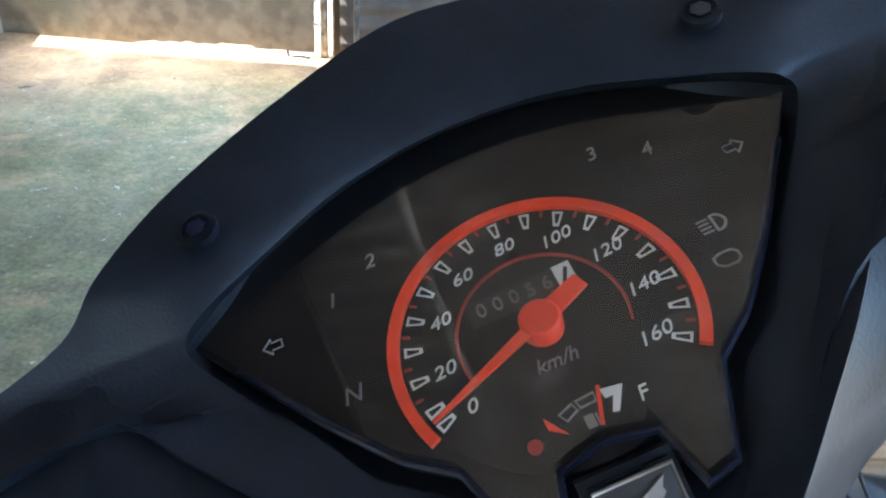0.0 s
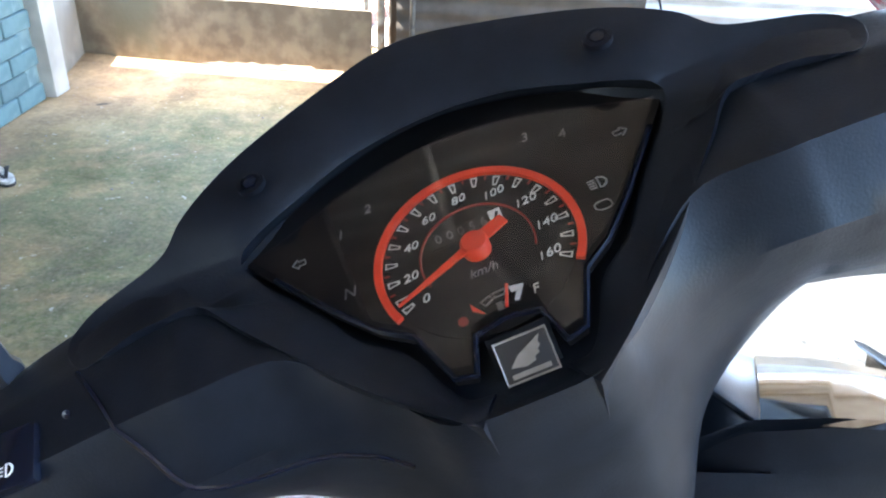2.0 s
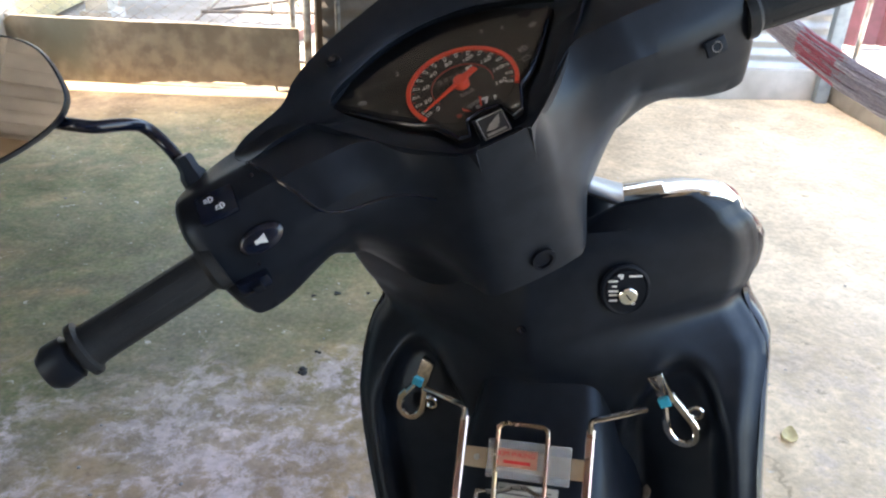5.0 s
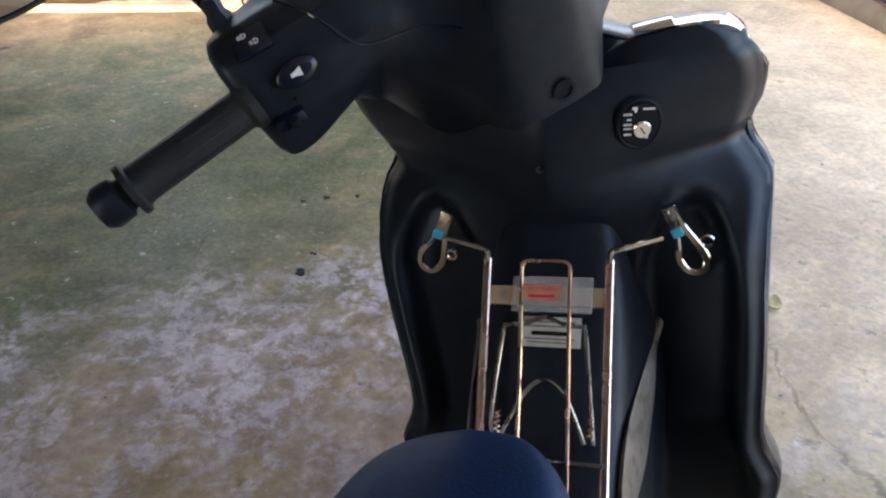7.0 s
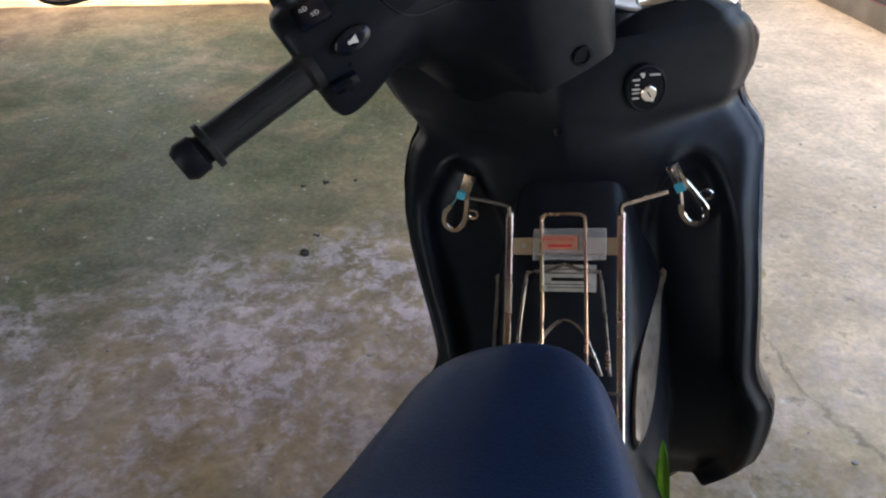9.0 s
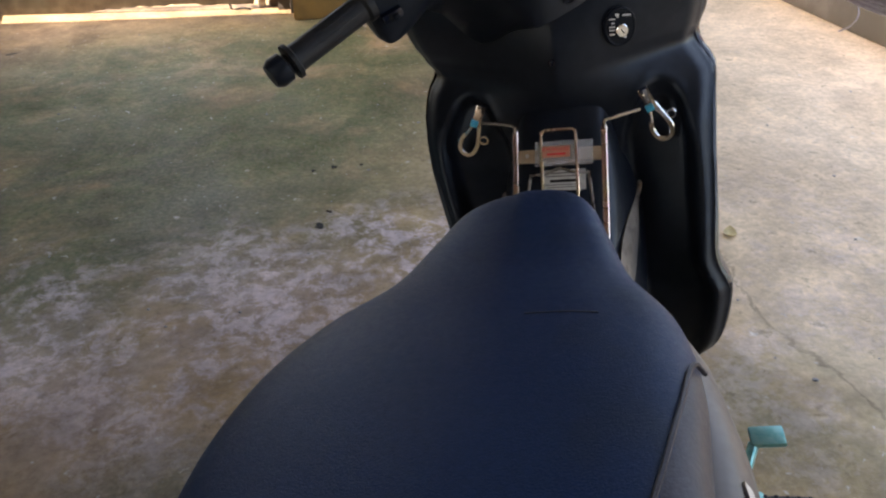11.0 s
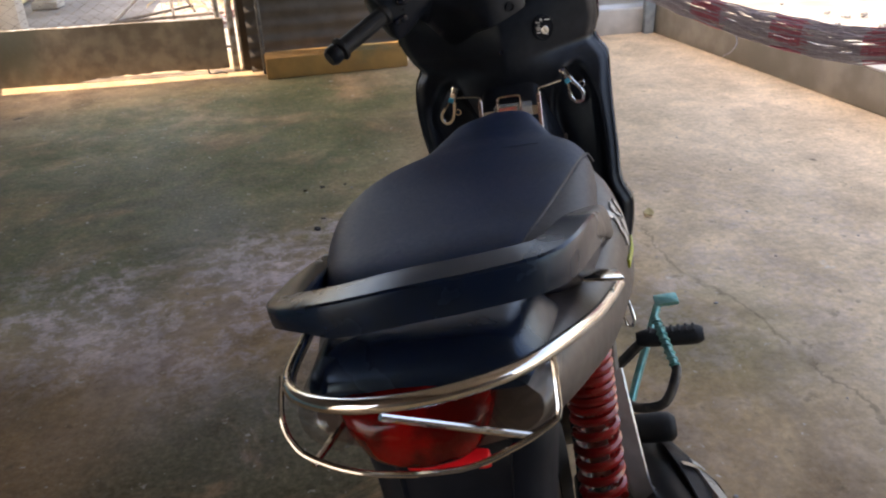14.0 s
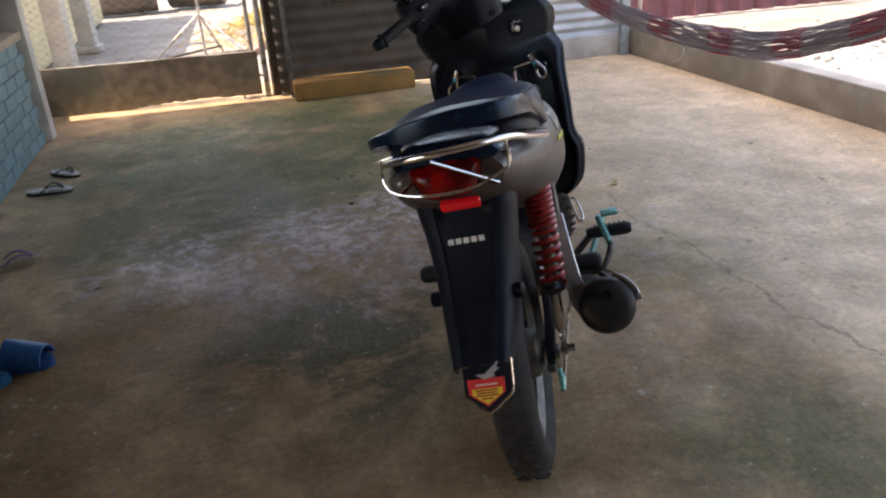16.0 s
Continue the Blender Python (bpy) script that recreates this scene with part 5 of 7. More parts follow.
bp("lower_loop", tube([(0.112, -0.115, 0.868), (0.113, -0.136, 0.838), (0.112, -0.142, 0.829), (0.107, -0.147, 0.824), (0.080, -0.160, 0.815), (0.035, -0.172, 0.805), (-0.035, -0.172, 0.806), (-0.085, -0.160, 0.814), (-0.104, -0.150, 0.826), (-0.110, -0.140, 0.845), (-0.112, -0.115, 0.865)], 0.0026, 8), "chrome", "", rail)
bp("strut", tube([(-0.012, -0.182, 0.868), (0.088, -0.125, 0.793)], 0.0031, 8, 1), "chrome", "", rail)
bp("strut", tube([(-0.070, -0.110, 0.812), (-0.088, -0.158, 0.806)], 0.0032, 8, 1), "chrome", "", rail)

# tail lamp and signals
lamp = bp("tail_lamp", loft([[(-0.004 + x, y, z) for x, z in ((-w * 0.62, z0), (-w * 0.86, z0 + 0.016), (-w, z1 - 0.006), (-w * 0.55, z1), (0, z1 + 0.002), (w * 0.55, z1), (w, z1 - 0.006), (w * 0.86, z0 + 0.016), (w * 0.62, z0), (0, z0 - 0.006))] for y, w, z0, z1 in ((-0.09, 0.066, 0.785, 0.842), (-0.12, 0.064, 0.783, 0.845), (-0.142, 0.053, 0.789, 0.838), (-0.152, 0.032, 0.797, 0.827))], 3, 2), "red_lens", "red tail lamp lens")
for s in (-1, 1):
    sig = bp("turn_signal", loft([[(s * (xc + w * a), y, zc + h * b) for a, b in ((-0.55, -0.9), (-1, 0.6), (0, 1), (0.9, 0.7), (1, 0), (0.4, -0.9))] for y, xc, w, zc, h in ((-0.06, 0.088, 0.026, 0.814, 0.026), (-0.10, 0.084, 0.028, 0.814, 0.027), (-0.124, 0.080, 0.024, 0.814, 0.022), (-0.136, 0.074, 0.012, 0.814, 0.012))], 3, 2), "clear_lens", "clear turn signal lens")
    bp("bulb", loft([[(s * 0.086 + 0.007 * r * math.cos(a), y, 0.812 + 0.007 * r * math.sin(a)) for a in [2 * math.pi * j / 8 for j in range(8)]] for y, r in ((-0.062, 0.9), (-0.085, 1), (-0.096, 0.5))], 2, 2), "amber", "amber bulb", sig)
    bowl = bmesh.new()
    for k in range(9):                                        # facets of the bright reflector bowl
        a = 2 * math.pi * k / 9
        bowl = merge(bowl, rbox(0.018, 0.003, 0.021, 0.0006, pose(s * 0.086 + 0.017 * math.cos(a), -0.066 - 0.006 * math.sin(k * 2.1), 0.813 + 0.015 * math.sin(a), 26 * math.sin(a), 14 * math.sin(3.0 * k), -34 * math.cos(a))))
    bp("signal_reflector", bowl, "chrome", "faceted bright reflector", sig)
bp("plate_lamp", rbox(0.075, 0.014, 0.022, 0.006, pose(0.009, -0.110, 0.760, 30, 0, 0)), "red_bright", "bright red reflector under the tail lamp")

# rear mudguard and flap
mg = []
for y, z, w, dn in ((-0.045, 0.775, 0.098, 0.10), (-0.072, 0.74, 0.094, 0.11), (-0.082, 0.70, 0.088, 0.12), (-0.100, 0.66, 0.082, 0.12), (-0.135, 0.61, 0.073, 0.10), (-0.18, 0.565, 0.065, 0.08), (-0.225, 0.525, 0.056, 0.055), (-0.245, 0.505, 0.052, 0.04)):
    n = Vector((0, -0.72, 0.30)).normalized() if z > 0.64 else Vector((0, -0.66, -0.2 + 0.95)).normalized()
    c = Vector((0.002, y, z))
    mg.append([c + Vector((a * w, 0, 0)) - n * (dn * b) for a, b in ((-1, 1), (-1, 0.42), (-0.88, 0.12), (-0.6, 0.01), (-0.57, 0.06), (0, 0.045), (0.57, 0.06), (0.6, 0.01), (0.88, 0.12), (1, 0.42), (1, 1), (0.9, 1), (0.85, 0.3), (0, 0.16), (-0.85, 0.3), (-0.9, 1))])
bp("rear_mudguard", loft(mg, 2, 3), "plastic_dull", "black rear mudguard", smooth=50)
for z, y, s in ((0.572, -0.13, -1), (0.575, -0.145, 1)):
    bp("reflector_mount", lathe([(0.013, 0), (0.015, 0.006), (0.015, 0.018), (0.008, 0.022)], 12, basis((0.070 * s, y + 0.03, z), (0, 1, 0), (0, 0, 1), (s, 0, 0))), "plastic_dull")
FM = basis((0.014, -0.272, 0.478), Vector((1, 0, 0)), Vector((0, 0.55, 0.60)), None) @ Matrix.Diagonal((0.9, 0.92, 1, 1))
flap = bp("mud_flap", plate([(-0.048, 0.036), (0.048, 0.036), (0.046, -0.018), (0.0, -0.050), (-0.046, -0.018)], 0.006, 0.001), "plastic_dull", "black mud flap with a red and yellow label", m=FM)
bp("red_field", plate([(-0.040, 0.012), (0.034, 0.012), (0.034, -0.016), (-0.002, -0.041), (-0.038, -0.016)], 0.0006, 0, Matrix.Translation((0, 0, 0.006))), "label_red", "red label field", flap, FM)
bp("yellow_field", plate([(-0.032, -0.007), (0.029, -0.007), (0.028, -0.018), (-0.002, -0.037), (-0.031, -0.018)], 0.0007, 0, Matrix.Translation((0, 0, 0.0066))), "label_yellow", "yellow label field", flap, FM)
bp("flap_trim", tube([(-0.046, -0.018, 0.005), (-0.030, -0.031, 0.005), (0, -0.053, 0.005), (0.030, -0.031, 0.005), (0.047, -0.018, 0.005), (0.049, 0.01, 0.005), (0.049, 0.046, 0.004)], 0.0034, 6, 2), "chrome", "chrome trim along the flap's edge", flap, FM)
bp("wing_emblem", plate([(-0.022, 0.020), (-0.004, 0.020), (0.024, 0.042), (0.020, 0.032), (0.027, 0.029), (0.014, 0.021), (0.016, 0.014), (-0.006, 0.010)], 0.003, 0, Matrix.Translation((0, 0, 0.006))), "silver", "plain silver emblem", flap, FM)
for i, (w, y) in enumerate(((0.044, 0.000), (0.044, -0.0105), (0.040, -0.0155), (0.046, -0.0205), (0.022, -0.0265))):
    bp("printed_bar", rbox(w, 0.0030, 0.0008, 0, Matrix.Translation((-0.002, y, 0.0076))), "print" if i == 0 else "red_dark", "", flap, FM)
# plain raised bars where the maker's name stands
HM = basis((0.002, -0.0965, 0.686), Vector((1, 0, 0)), Vector((0, 0.40, 0.92)), None)
for i in range(5):
    bp("name_bar", rbox(0.0108, 0.0105, 0.002, 0.0006, Matrix.Translation((0.0145 * (i - 2), -0.003, 0.0015))), "print", "plain white raised bar", m=HM)

# decal on the side panel
from mathutils import bvhtree
PANEL = ((0.50, 0.166, 0.51, 0.782), (0.40, 0.189, 0.54, 0.795), (0.30, 0.195, 0.58, 0.803), (0.20, 0.182, 0.625, 0.808))


PANEL_TREE = bvhtree.BVHTree.FromPolygons([v.co for v in side_panel.data.vertices], [p.vertices[:] for p in side_panel.data.polygons])


def panel_point(y, f, off):
    """A point on the right side panel's skin: f runs from the seat's edge down to the widest line."""
    for p, q in zip(PANEL, PANEL[1:]):
        if q[0] <= y <= p[0]:
            k = (p[0] - y) / (p[0] - q[0])
            hw, zb, zt = (p[i] + (q[i] - p[i]) * k for i in (1, 2, 3))
            zm = zb + (zt - zb) * 0.62
            aim = Vector((hw * (0.93 + 0.07 * f), y, zt - 0.018 + (zm - zt + 0.018) * f))
            hit, n, _, _ = PANEL_TREE.ray_cast(aim + Vector((0.16, 0, 0.12)), Vector((-0.8, 0, -0.6)))
            return (hit or aim) + (n or Vector((1, 0, 0))) * off


DECALS = [[(0.455, 0.10), (0.425, 0.15), (0.395, 0.40), (0.405, 0.50), (0.425, 0.30), (0.45, 0.2)], [(0.415, 0.0), (0.375, 0.0), (0.36, 0.10), (0.365, 0.30), (0.385, 0.35), (0.375, 0.15), (0.40, 0.12)],
          [(0.395, 0.45), (0.36, 0.35), (0.335, 0.60), (0.34, 0.75), (0.37, 0.60)], [(0.345, -0.15), (0.315, -0.15), (0.31, 0.05), (0.325, 0.12), (0.30, 0.32), (0.29, 0.5), (0.31, 0.45), (0.345, 0.1)], [(0.33, 0.45), (0.30, 0.50), (0.29, 0.75), (0.30, 0.85), (0.32, 0.7)]]
for shape in DECALS:
    bm = bmesh.new()
    bm.faces.new([bm.verts.new((y, f, 0)) for y, f in shape])
    bmesh.ops.triangulate(bm, faces=bm.faces[:])
    bmesh.ops.subdivide_edges(bm, edges=bm.edges[:], cuts=3, use_grid_fill=True)
    top = set(bm.verts)
    grown = bmesh.ops.extrude_face_region(bm, geom=bm.faces[:])
    low = {g for g in grown["geom"] if isinstance(g, bmesh.types.BMVert)}
    for v in bm.verts:
        v.co = panel_point(0.290 + (v.co.x - 0.37) * 0.48, v.co.y * 0.9 - 0.22, 0.0022 if v in low else -0.0008)
    bmesh.ops.recalc_face_normals(bm, faces=bm.faces[:])
    bp("decal", bm, "decal_silver", "silver angular decal shape", smooth=20)
bp("decal_stripe", tube([panel_point(y, 0.72 + 0.3 * (0.30 - y), 0.0012) for y in (0.315, 0.295, 0.275, 0.25, 0.225)], 0, flat=(0.003, 0.010)), "lime", "lime green stripe on the side panel")

# front shield
SH = ((0.958, 0.158, 1.075, 1.045), (0.946, 0.176, 1.082, 1.035), (0.925, 0.196, 1.090, 1.020), (0.89, 0.202, 1.105, 1.012), (0.855, 0.197, 1.120, 1.012), (0.828, 0.189, 1.128, 1.016), (0.805, 0.204, 1.112, 1.022), (0.785, 0.214, 1.092, 1.030), (0.74, 0.208, 1.045, 1.050),
      (0.66, 0.201, 1.005, 1.060), (0.58, 0.190, 0.968, 1.040), (0.545, 0.190, 0.958, 1.01), (0.515, 0.203, 0.955, 0.99), (0.495, 0.209, 0.953, 0.98), (0.45, 0.205, 0.955, 0.975), (0.40, 0.196, 0.965, 0.975), (0.365, 0.180, 0.98, 0.985), (0.335, 0.150, 0.99, 0.99))


def shield_point(row, s):
    z, hw, ye, yc = row
    a = abs(s)
    y = yc + (ye - yc) * (a ** 1.25)
    brow = 0.800 - 1.3 * (a - 0.64) ** 2                 # arched top edge of the pocket
    pocket = smooth01((brow - z) / 0.034) * smooth01((a - 0.34) / 0.12) * (1 - smooth01((a - 0.80) / 0.10))
    rim = math.exp(-((brow + 0.006 - z) / 0.008) ** 2) * smooth01((a - 0.30) / 0.08) * (1 - smooth01((a - 0.86) / 0.08))
    y += 0.022 * pocket - 0.0012 * rim
    y += 0.016 * smooth01((a - 0.90) / 0.10)
    zz = z
    if z > 0.94:
        zz = z - 0.030 * smooth01((0.55 - a) / 0.35) + 0.006 * smooth01((a - 0.5) / 0.3)
    wide = 1.0 + (0.042 * smooth01((0.80 - z) / 0.08) + 0.17 * smooth01((z - 0.806) / 0.026) * smooth01((0.95 - z) / 0.04) if s < 0 else 0.0)
    return Vector((hw * s * wide + 0.020 * smooth01((0.76 - z) / 0.22), y, zz))


def spline_rows(rows, n):
    pts = catmull([(r[0], r[1], r[2]) for r in rows], n)
    yc = catmull([(r[3], 0, 0) for r in rows], n)
    return [(p.x, p.y, p.z, q.x) for p, q in zip(pts, yc)]


rows = spline_rows(SH, 9)
cols = 84
front = [[shield_point(r, -1 + 2 * j / cols) for j in range(cols + 1)] for r in rows]
rear_ = [[p + Vector((0, 0.006 + 0.010 * (1 - abs(-1 + 2 * j / cols)), 0)) for j, p in enumerate(l)] for l in front]
loops = [f + list(reversed(b)) for f, b in zip(front, rear_)]
shield = bp("leg_shield", skin(loops), "plastic", "matt black leg shield with storage recesses", smooth=60)
# outer front panels wrap round from the shield's edge, with chrome along their tops
for s in (-1, 1):
    op_ = []
    for r in [q for q in rows if q[0] < 0.935][::9]:
        z, hw, ye, yc = r
        p = shield_point(r, s * 1.0)
        p = p - Vector((0, 0, 0.014 * smooth01((z - 0.9) / 0.04)))
        op_.append([p + Vector((0, 0.004, 0)), p + Vector((0.006 * s, 0.02, 0)), p + Vector((-0.004 * s, 0.08, -0.01)), p + Vector((-0.05 * s, 0.15, -0.02)), p + Vector((-0.055 * s, 0.145, -0.02)), p + Vector((-0.012 * s, 0.075, -0.01)), p + Vector((-0.006 * s, 0.02, 0))])
    bp("front_panel", loft(op_, 2, 2), "plastic_gloss", "gloss black front panel")
    near = catmull([(0.0845 * s, 1.071, 0.954), (0.115 * s, 1.072, 0.959), (0.143 * s, 1.076, 0.961), (0.163 * s, 1.083, 0.959), (0.178 * s, 1.097, 0.948), (0.188 * s, 1.112, 0.926)], 5)
    far = catmull([(0.074 * s, 1.145, 0.945), (0.102 * s, 1.143, 0.950), (0.124 * s, 1.139, 0.953), (0.149 * s, 1.136, 0.953), (0.170 * s, 1.134, 0.948), (0.185 * s, 1.134, 0.933), (0.193 * s, 1.132, 0.911)], 5)
    far = [far[round(k * (len(far) - 1) / (len(near) - 1))] for k in range(len(near))]
    bp("chrome_trim", skin([[a, a.lerp(b, 0.04) + Vector((0, 0, 0.004)), a.lerp(b, 0.5) + Vector((0, 0, 0.009)), a.lerp(b, 0.96) + Vector((0, 0, 0.004)), b, b - Vector((0, 0, 0.012)), a - Vector((0, -0.008, 0.012))] for a, b in zip(near, far)]), "chrome", "chrome trim on the front panel's top edge", smooth=50)
    inf, lid = [], []
    for f in range(8):
        a, b = Vector((0.084 * s, 1.0715, 0.954)).lerp(Vector((0.020 * s, 1.121, 0.956)), f / 7), Vector((0.0735 * s, 1.144, 0.946)).lerp(Vector((0.020 * s, 1.158, 0.955)), f / 7)
        inf.append([a, a.lerp(b, 0.06) + Vector((0, 0, 0.002)), a.lerp(b, 0.94) + Vector((0, 0, 0.002)), b, b - Vector((0, 0, 0.01)), a - Vector((0, 0, 0.01))])
        c = shield_point(rows[0], s * (0.56 - 0.45 * f / 7)) + Vector((0, 0.003, -0.004))
        lid.append([c, c.lerp(a, 0.5), a - Vector((0, 0, 0.003)), a - Vector((0, 0, 0.012)), c - Vector((0, 0, 0.008))])
    bp("shield_lid", skin(lid), "plastic", "black top of the leg shield", smooth=50)
    bp("silver_infill", skin(inf), "silver", "pale silver top infill", smooth=50)
for x, z in ((-0.186, 0.778), (0.186, 0.778)):
    bp("shield_screw", lathe([(0.0045, 0), (0.0045, 0.002), (0.002, 0.0025)], 10, basis((x, 1.098, z), (1, 0, 0), (0, 0, 1), (0, -1, 0))), "steel", "steel screw", shield)
bp("shield_screw", lathe([(0.0045, 0), (0.0045, 0.002), (0.002, 0.0025)], 10, basis((-0.004, 1.010, 0.851), (1, 0, 0), (0, 0, 1), (0, -1, 0))), "plastic_gloss", "dark screw", shield)

# centre cover: the sloping tunnel from the shield down to the seat
st = ((1.13, 0.865, 0.050), (1.095, 0.828, 0.056), (1.060, 0.795, 0.062), (1.024, 0.760, 0.070), (0.975, 0.715, 0.078), (0.925, 0.665, 0.080), (0.865, 0.610, 0.080), (0.80, 0.565, 0.080), (0.73, 0.54, 0.082), (0.66, 0.545, 0.086))
cs = []
for i, (y, z, w) in enumerate(st):
    a, b = st[max(i - 1, 0)], st[min(i + 1, len(st) - 1)]
    t = Vector((0, b[0] - a[0], b[1] - a[1])).normalized()
    n = Vector((1, 0, 0)).cross(t)
    if n.z < 0:
        n = -n
    c = Vector((0, y, z))
    cs.append([c + Vector((w * x, 0, 0)) + n * h for x, h in ((-1.25, -0.17), (-1.08, -0.06), (-0.97, -0.026), (-0.80, -0.008), (-0.45, -0.001), (0, 0.001), (0.45, -0.001), (0.80, -0.008), (0.97, -0.026), (1.08, -0.06), (1.25, -0.17))])
bp("centre_cover", loft(cs, 3, 3), "plastic", "black centre cover", smooth=60)

# pale metallic blade in the cover's flank
BL = [((0.0775, 0.838, 0.572), (0.0790, 0.834, 0.562)), ((0.0766, 0.862, 0.5915), (0.0866, 0.878, 0.543)), ((0.0789, 0.900, 0.616), (0.0934, 0.920, 0.551)), ((0.0829, 0.933, 0.6255), (0.0970, 0.955, 0.567)),
      ((0.0916, 0.997, 0.6275), (0.1004, 1.000, 0.594)), ((0.0991, 1.0415, 0.633), (0.1010, 1.036, 0.620)), ((0.1050, 1.066, 0.656), (0.1100, 1.064, 0.640)), ((0.1085, 1.082, 0.692), (0.1090, 1.081, 0.688))]
for s in (-1, 1):
    le, ri = (catmull([(q[k][0] * s + 0.0015 * s, q[k][1], q[k][2]) for q in BL], 4) for k in (0, 1))
    bp("flank_blade", skin([[a, a.lerp(b, 0.5) + Vector((0.003 * s, 0, 0.003)), b, b - Vector((0.004 * s, 0, 0.004)), a - Vector((0.004 * s, 0, 0.004))] for a, b in zip(le, ri)]), "blade", "brushed metallic blade along the centre cover", smooth=60)

# ignition switch
KM = basis((0.0875, 1.0435, 0.8815), Vector((1, 0.50, -0.18)), Vector((0.10, -0.12, 1)), None) @ Matrix.Scale(0.88, 4)
key = bp("ignition_switch", plate([(0.022 * math.cos(a), 0.027 * math.sin(a)) for a in [2 * math.pi * j / 24 for j in range(24)]], 0.004, 0.001), "plastic_dull", "round ignition switch plate", m=KM)
bp("collar", tube([(0.0245 * math.cos(a), 0.0295 * math.sin(a), 0.0005) for a in [2 * math.pi * j / 20 for j in range(20)]], 0.003, 8, 2, True), "plastic_dull", "", key, KM)
bp("lock_cylinder", lathe([(0.0105, 0.004), (0.0105, 0.0072), (0.0092, 0.0085), (0.0, 0.0085)], 20, Matrix.Translation((0.0015, -0.0045, 0))), "chrome", "chrome lock cylinder", key, KM)
for x, y, w, h in ((0.009, 0.0195, 0.014, 0.0024), (-0.007, 0.0205, 0.006, 0.003), (-0.006, 0.0175, 0.003, 0.003), (-0.015, 0.0135, 0.010, 0.0022), (-0.013, 0.007, 0.005, 0.002), (-0.014, 0.001, 0.010, 0.0022), (-0.014, -0.004, 0.009, 0.0022), (-0.0135, -0.011, 0.009, 0.0024), (0.0085, -0.0155, 0.004, 0.003)):
    bp("printed_mark", rbox(w, h, 0.0005, 0, Matrix.Translation((x, y, 0.0043))), "print", "", key, KM)

bp("key_slot", rbox(0.0016, 0.009, 0.0008, 0, pose(0.0015, -0.0045, 0.0086, 0, 0, 35)), "dial", "", key, KM)

# front wire rack on the centre cover
RK = basis((0, 0.9945, 0.7645), Vector((1, 0, 0)), Vector((0, 0.696, 0.718)), None)
rack = bp("wire_rack", tube([(-0.0615, -0.008, 0.006), (-0.061, -0.03, 0.006), (-0.059, -0.12, 0.006), (-0.057, -0.24, 0.006)], 0, flat=(0.008, 0.006), n=3), "zinc", "zinc-plated wire carrier rack", m=RK)
bp("side_bar", tube([(0.062, -0.008, 0.006), (0.062, -0.03, 0.006), (0.063, -0.12, 0.006), (0.065, -0.26, 0.006)], 0, flat=(0.008, 0.006), n=3), "zinc", "", rack, RK)
bp("wire_loop", tube([(-0.018, -0.25, 0.014), (-0.020, -0.12, 0.014), (-0.024, -0.024, 0.014), (-0.022, -0.014, 0.014), (-0.015, -0.011, 0.014), (0.015, -0.011, 0.014), (0.022, -0.014, 0.014), (0.024, -0.024, 0.014), (0.027, -0.12, 0.014), (0.032, -0.27, 0.014)], 0.0022, 6, 3), "zinc", "", rack, RK)
bp("wire_trapeze", tube([(-0.043, -0.19, 0.010), (-0.046, -0.16, 0.012), (-0.039, -0.082, 0.012), (-0.036, -0.076, 0.012), (-0.018, -0.074, 0.012), (0.002, -0.067, 0.012), (0.020, -0.073, 0.012), (0.038, -0.075, 0.012), (0.042, -0.080, 0.012), (0.050, -0.155, 0.012), (0.053, -0.185, 0.010)], 0.0021, 6, 3), "steel", "", rack, RK)
bp("wire_arch", tube([(-0.040, -0.19, 0.010), (-0.030, -0.17, 0.010), (-0.014, -0.140, 0.010), (0.004, -0.127, 0.010), (0.022, -0.138, 0.010), (0.036, -0.165, 0.010), (0.044, -0.185, 0.010)], 0.0021, 6, 4), "steel", "", rack, RK)
for x in (-0.040, 0.050):
    bp("wire_coil", tube([(x + 0.0028 * math.cos(k * 0.9), -0.160 - 0.0007 * k, 0.012 + 0.0028 * math.sin(k * 0.9)) for k in range(30)], 0.0010, 5, 1), "zinc", "", rack, RK)
bp("cross_wire", tube([(-0.057, -0.203, 0.008), (0.064, -0.203, 0.008)], 0.002, 6, 1), "steel", "", rack, RK)
bp("tan_strip", rbox(0.118, 0.019, 0.004, 0.001, Matrix.Translation((0, -0.045, 0.004))), "board", "tan plastic cross strip", rack, RK)
bp("strip_screw", lathe([(0.003, 0), (0.003, 0.002)], 8, Matrix.Translation((-0.044, -0.045, 0.006))), "steel", "", rack, RK)
bp("label_holder", rbox(0.080, 0.036, 0.004, 0.002, Matrix.Translation((0.007, -0.044, 0.010))), "holder", "translucent plastic label holder", rack, RK)
bp("rod_r", tube([(0.062, -0.012, 0.008), (0.063, 0.000, 0.008), (0.075, 0.005, 0.006), (0.110, 0.018, -0.004)], 0.003, 8), "chrome", "chrome cross rod", rack, RK)
bp("rod_l", tube([(-0.0615, -0.012, 0.008), (-0.063, 0.000, 0.008), (-0.075, 0.005, 0.006), (-0.112, 0.016, -0.006)], 0.003, 8), "chrome", "chrome cross rod", rack, RK)
bp("rack_label", rbox(0.040, 0.0165, 0.0006, 0, Matrix.Translation((-0.004, -0.0425, 0.0124))), "label_salmon", "small salmon label with red print", rack, RK)
bp("red_print", words("KIM PHUNG", 0.0066, m=Matrix.Translation((-0.004, -0.0392, 0.0130))), "label_red", "red words", rack, RK, 0)
bp("red_print_bar", rbox(0.026, 0.0030, 0.0005, 0, Matrix.Translation((-0.003, -0.0462, 0.0129))), "label_red", "", rack, RK)
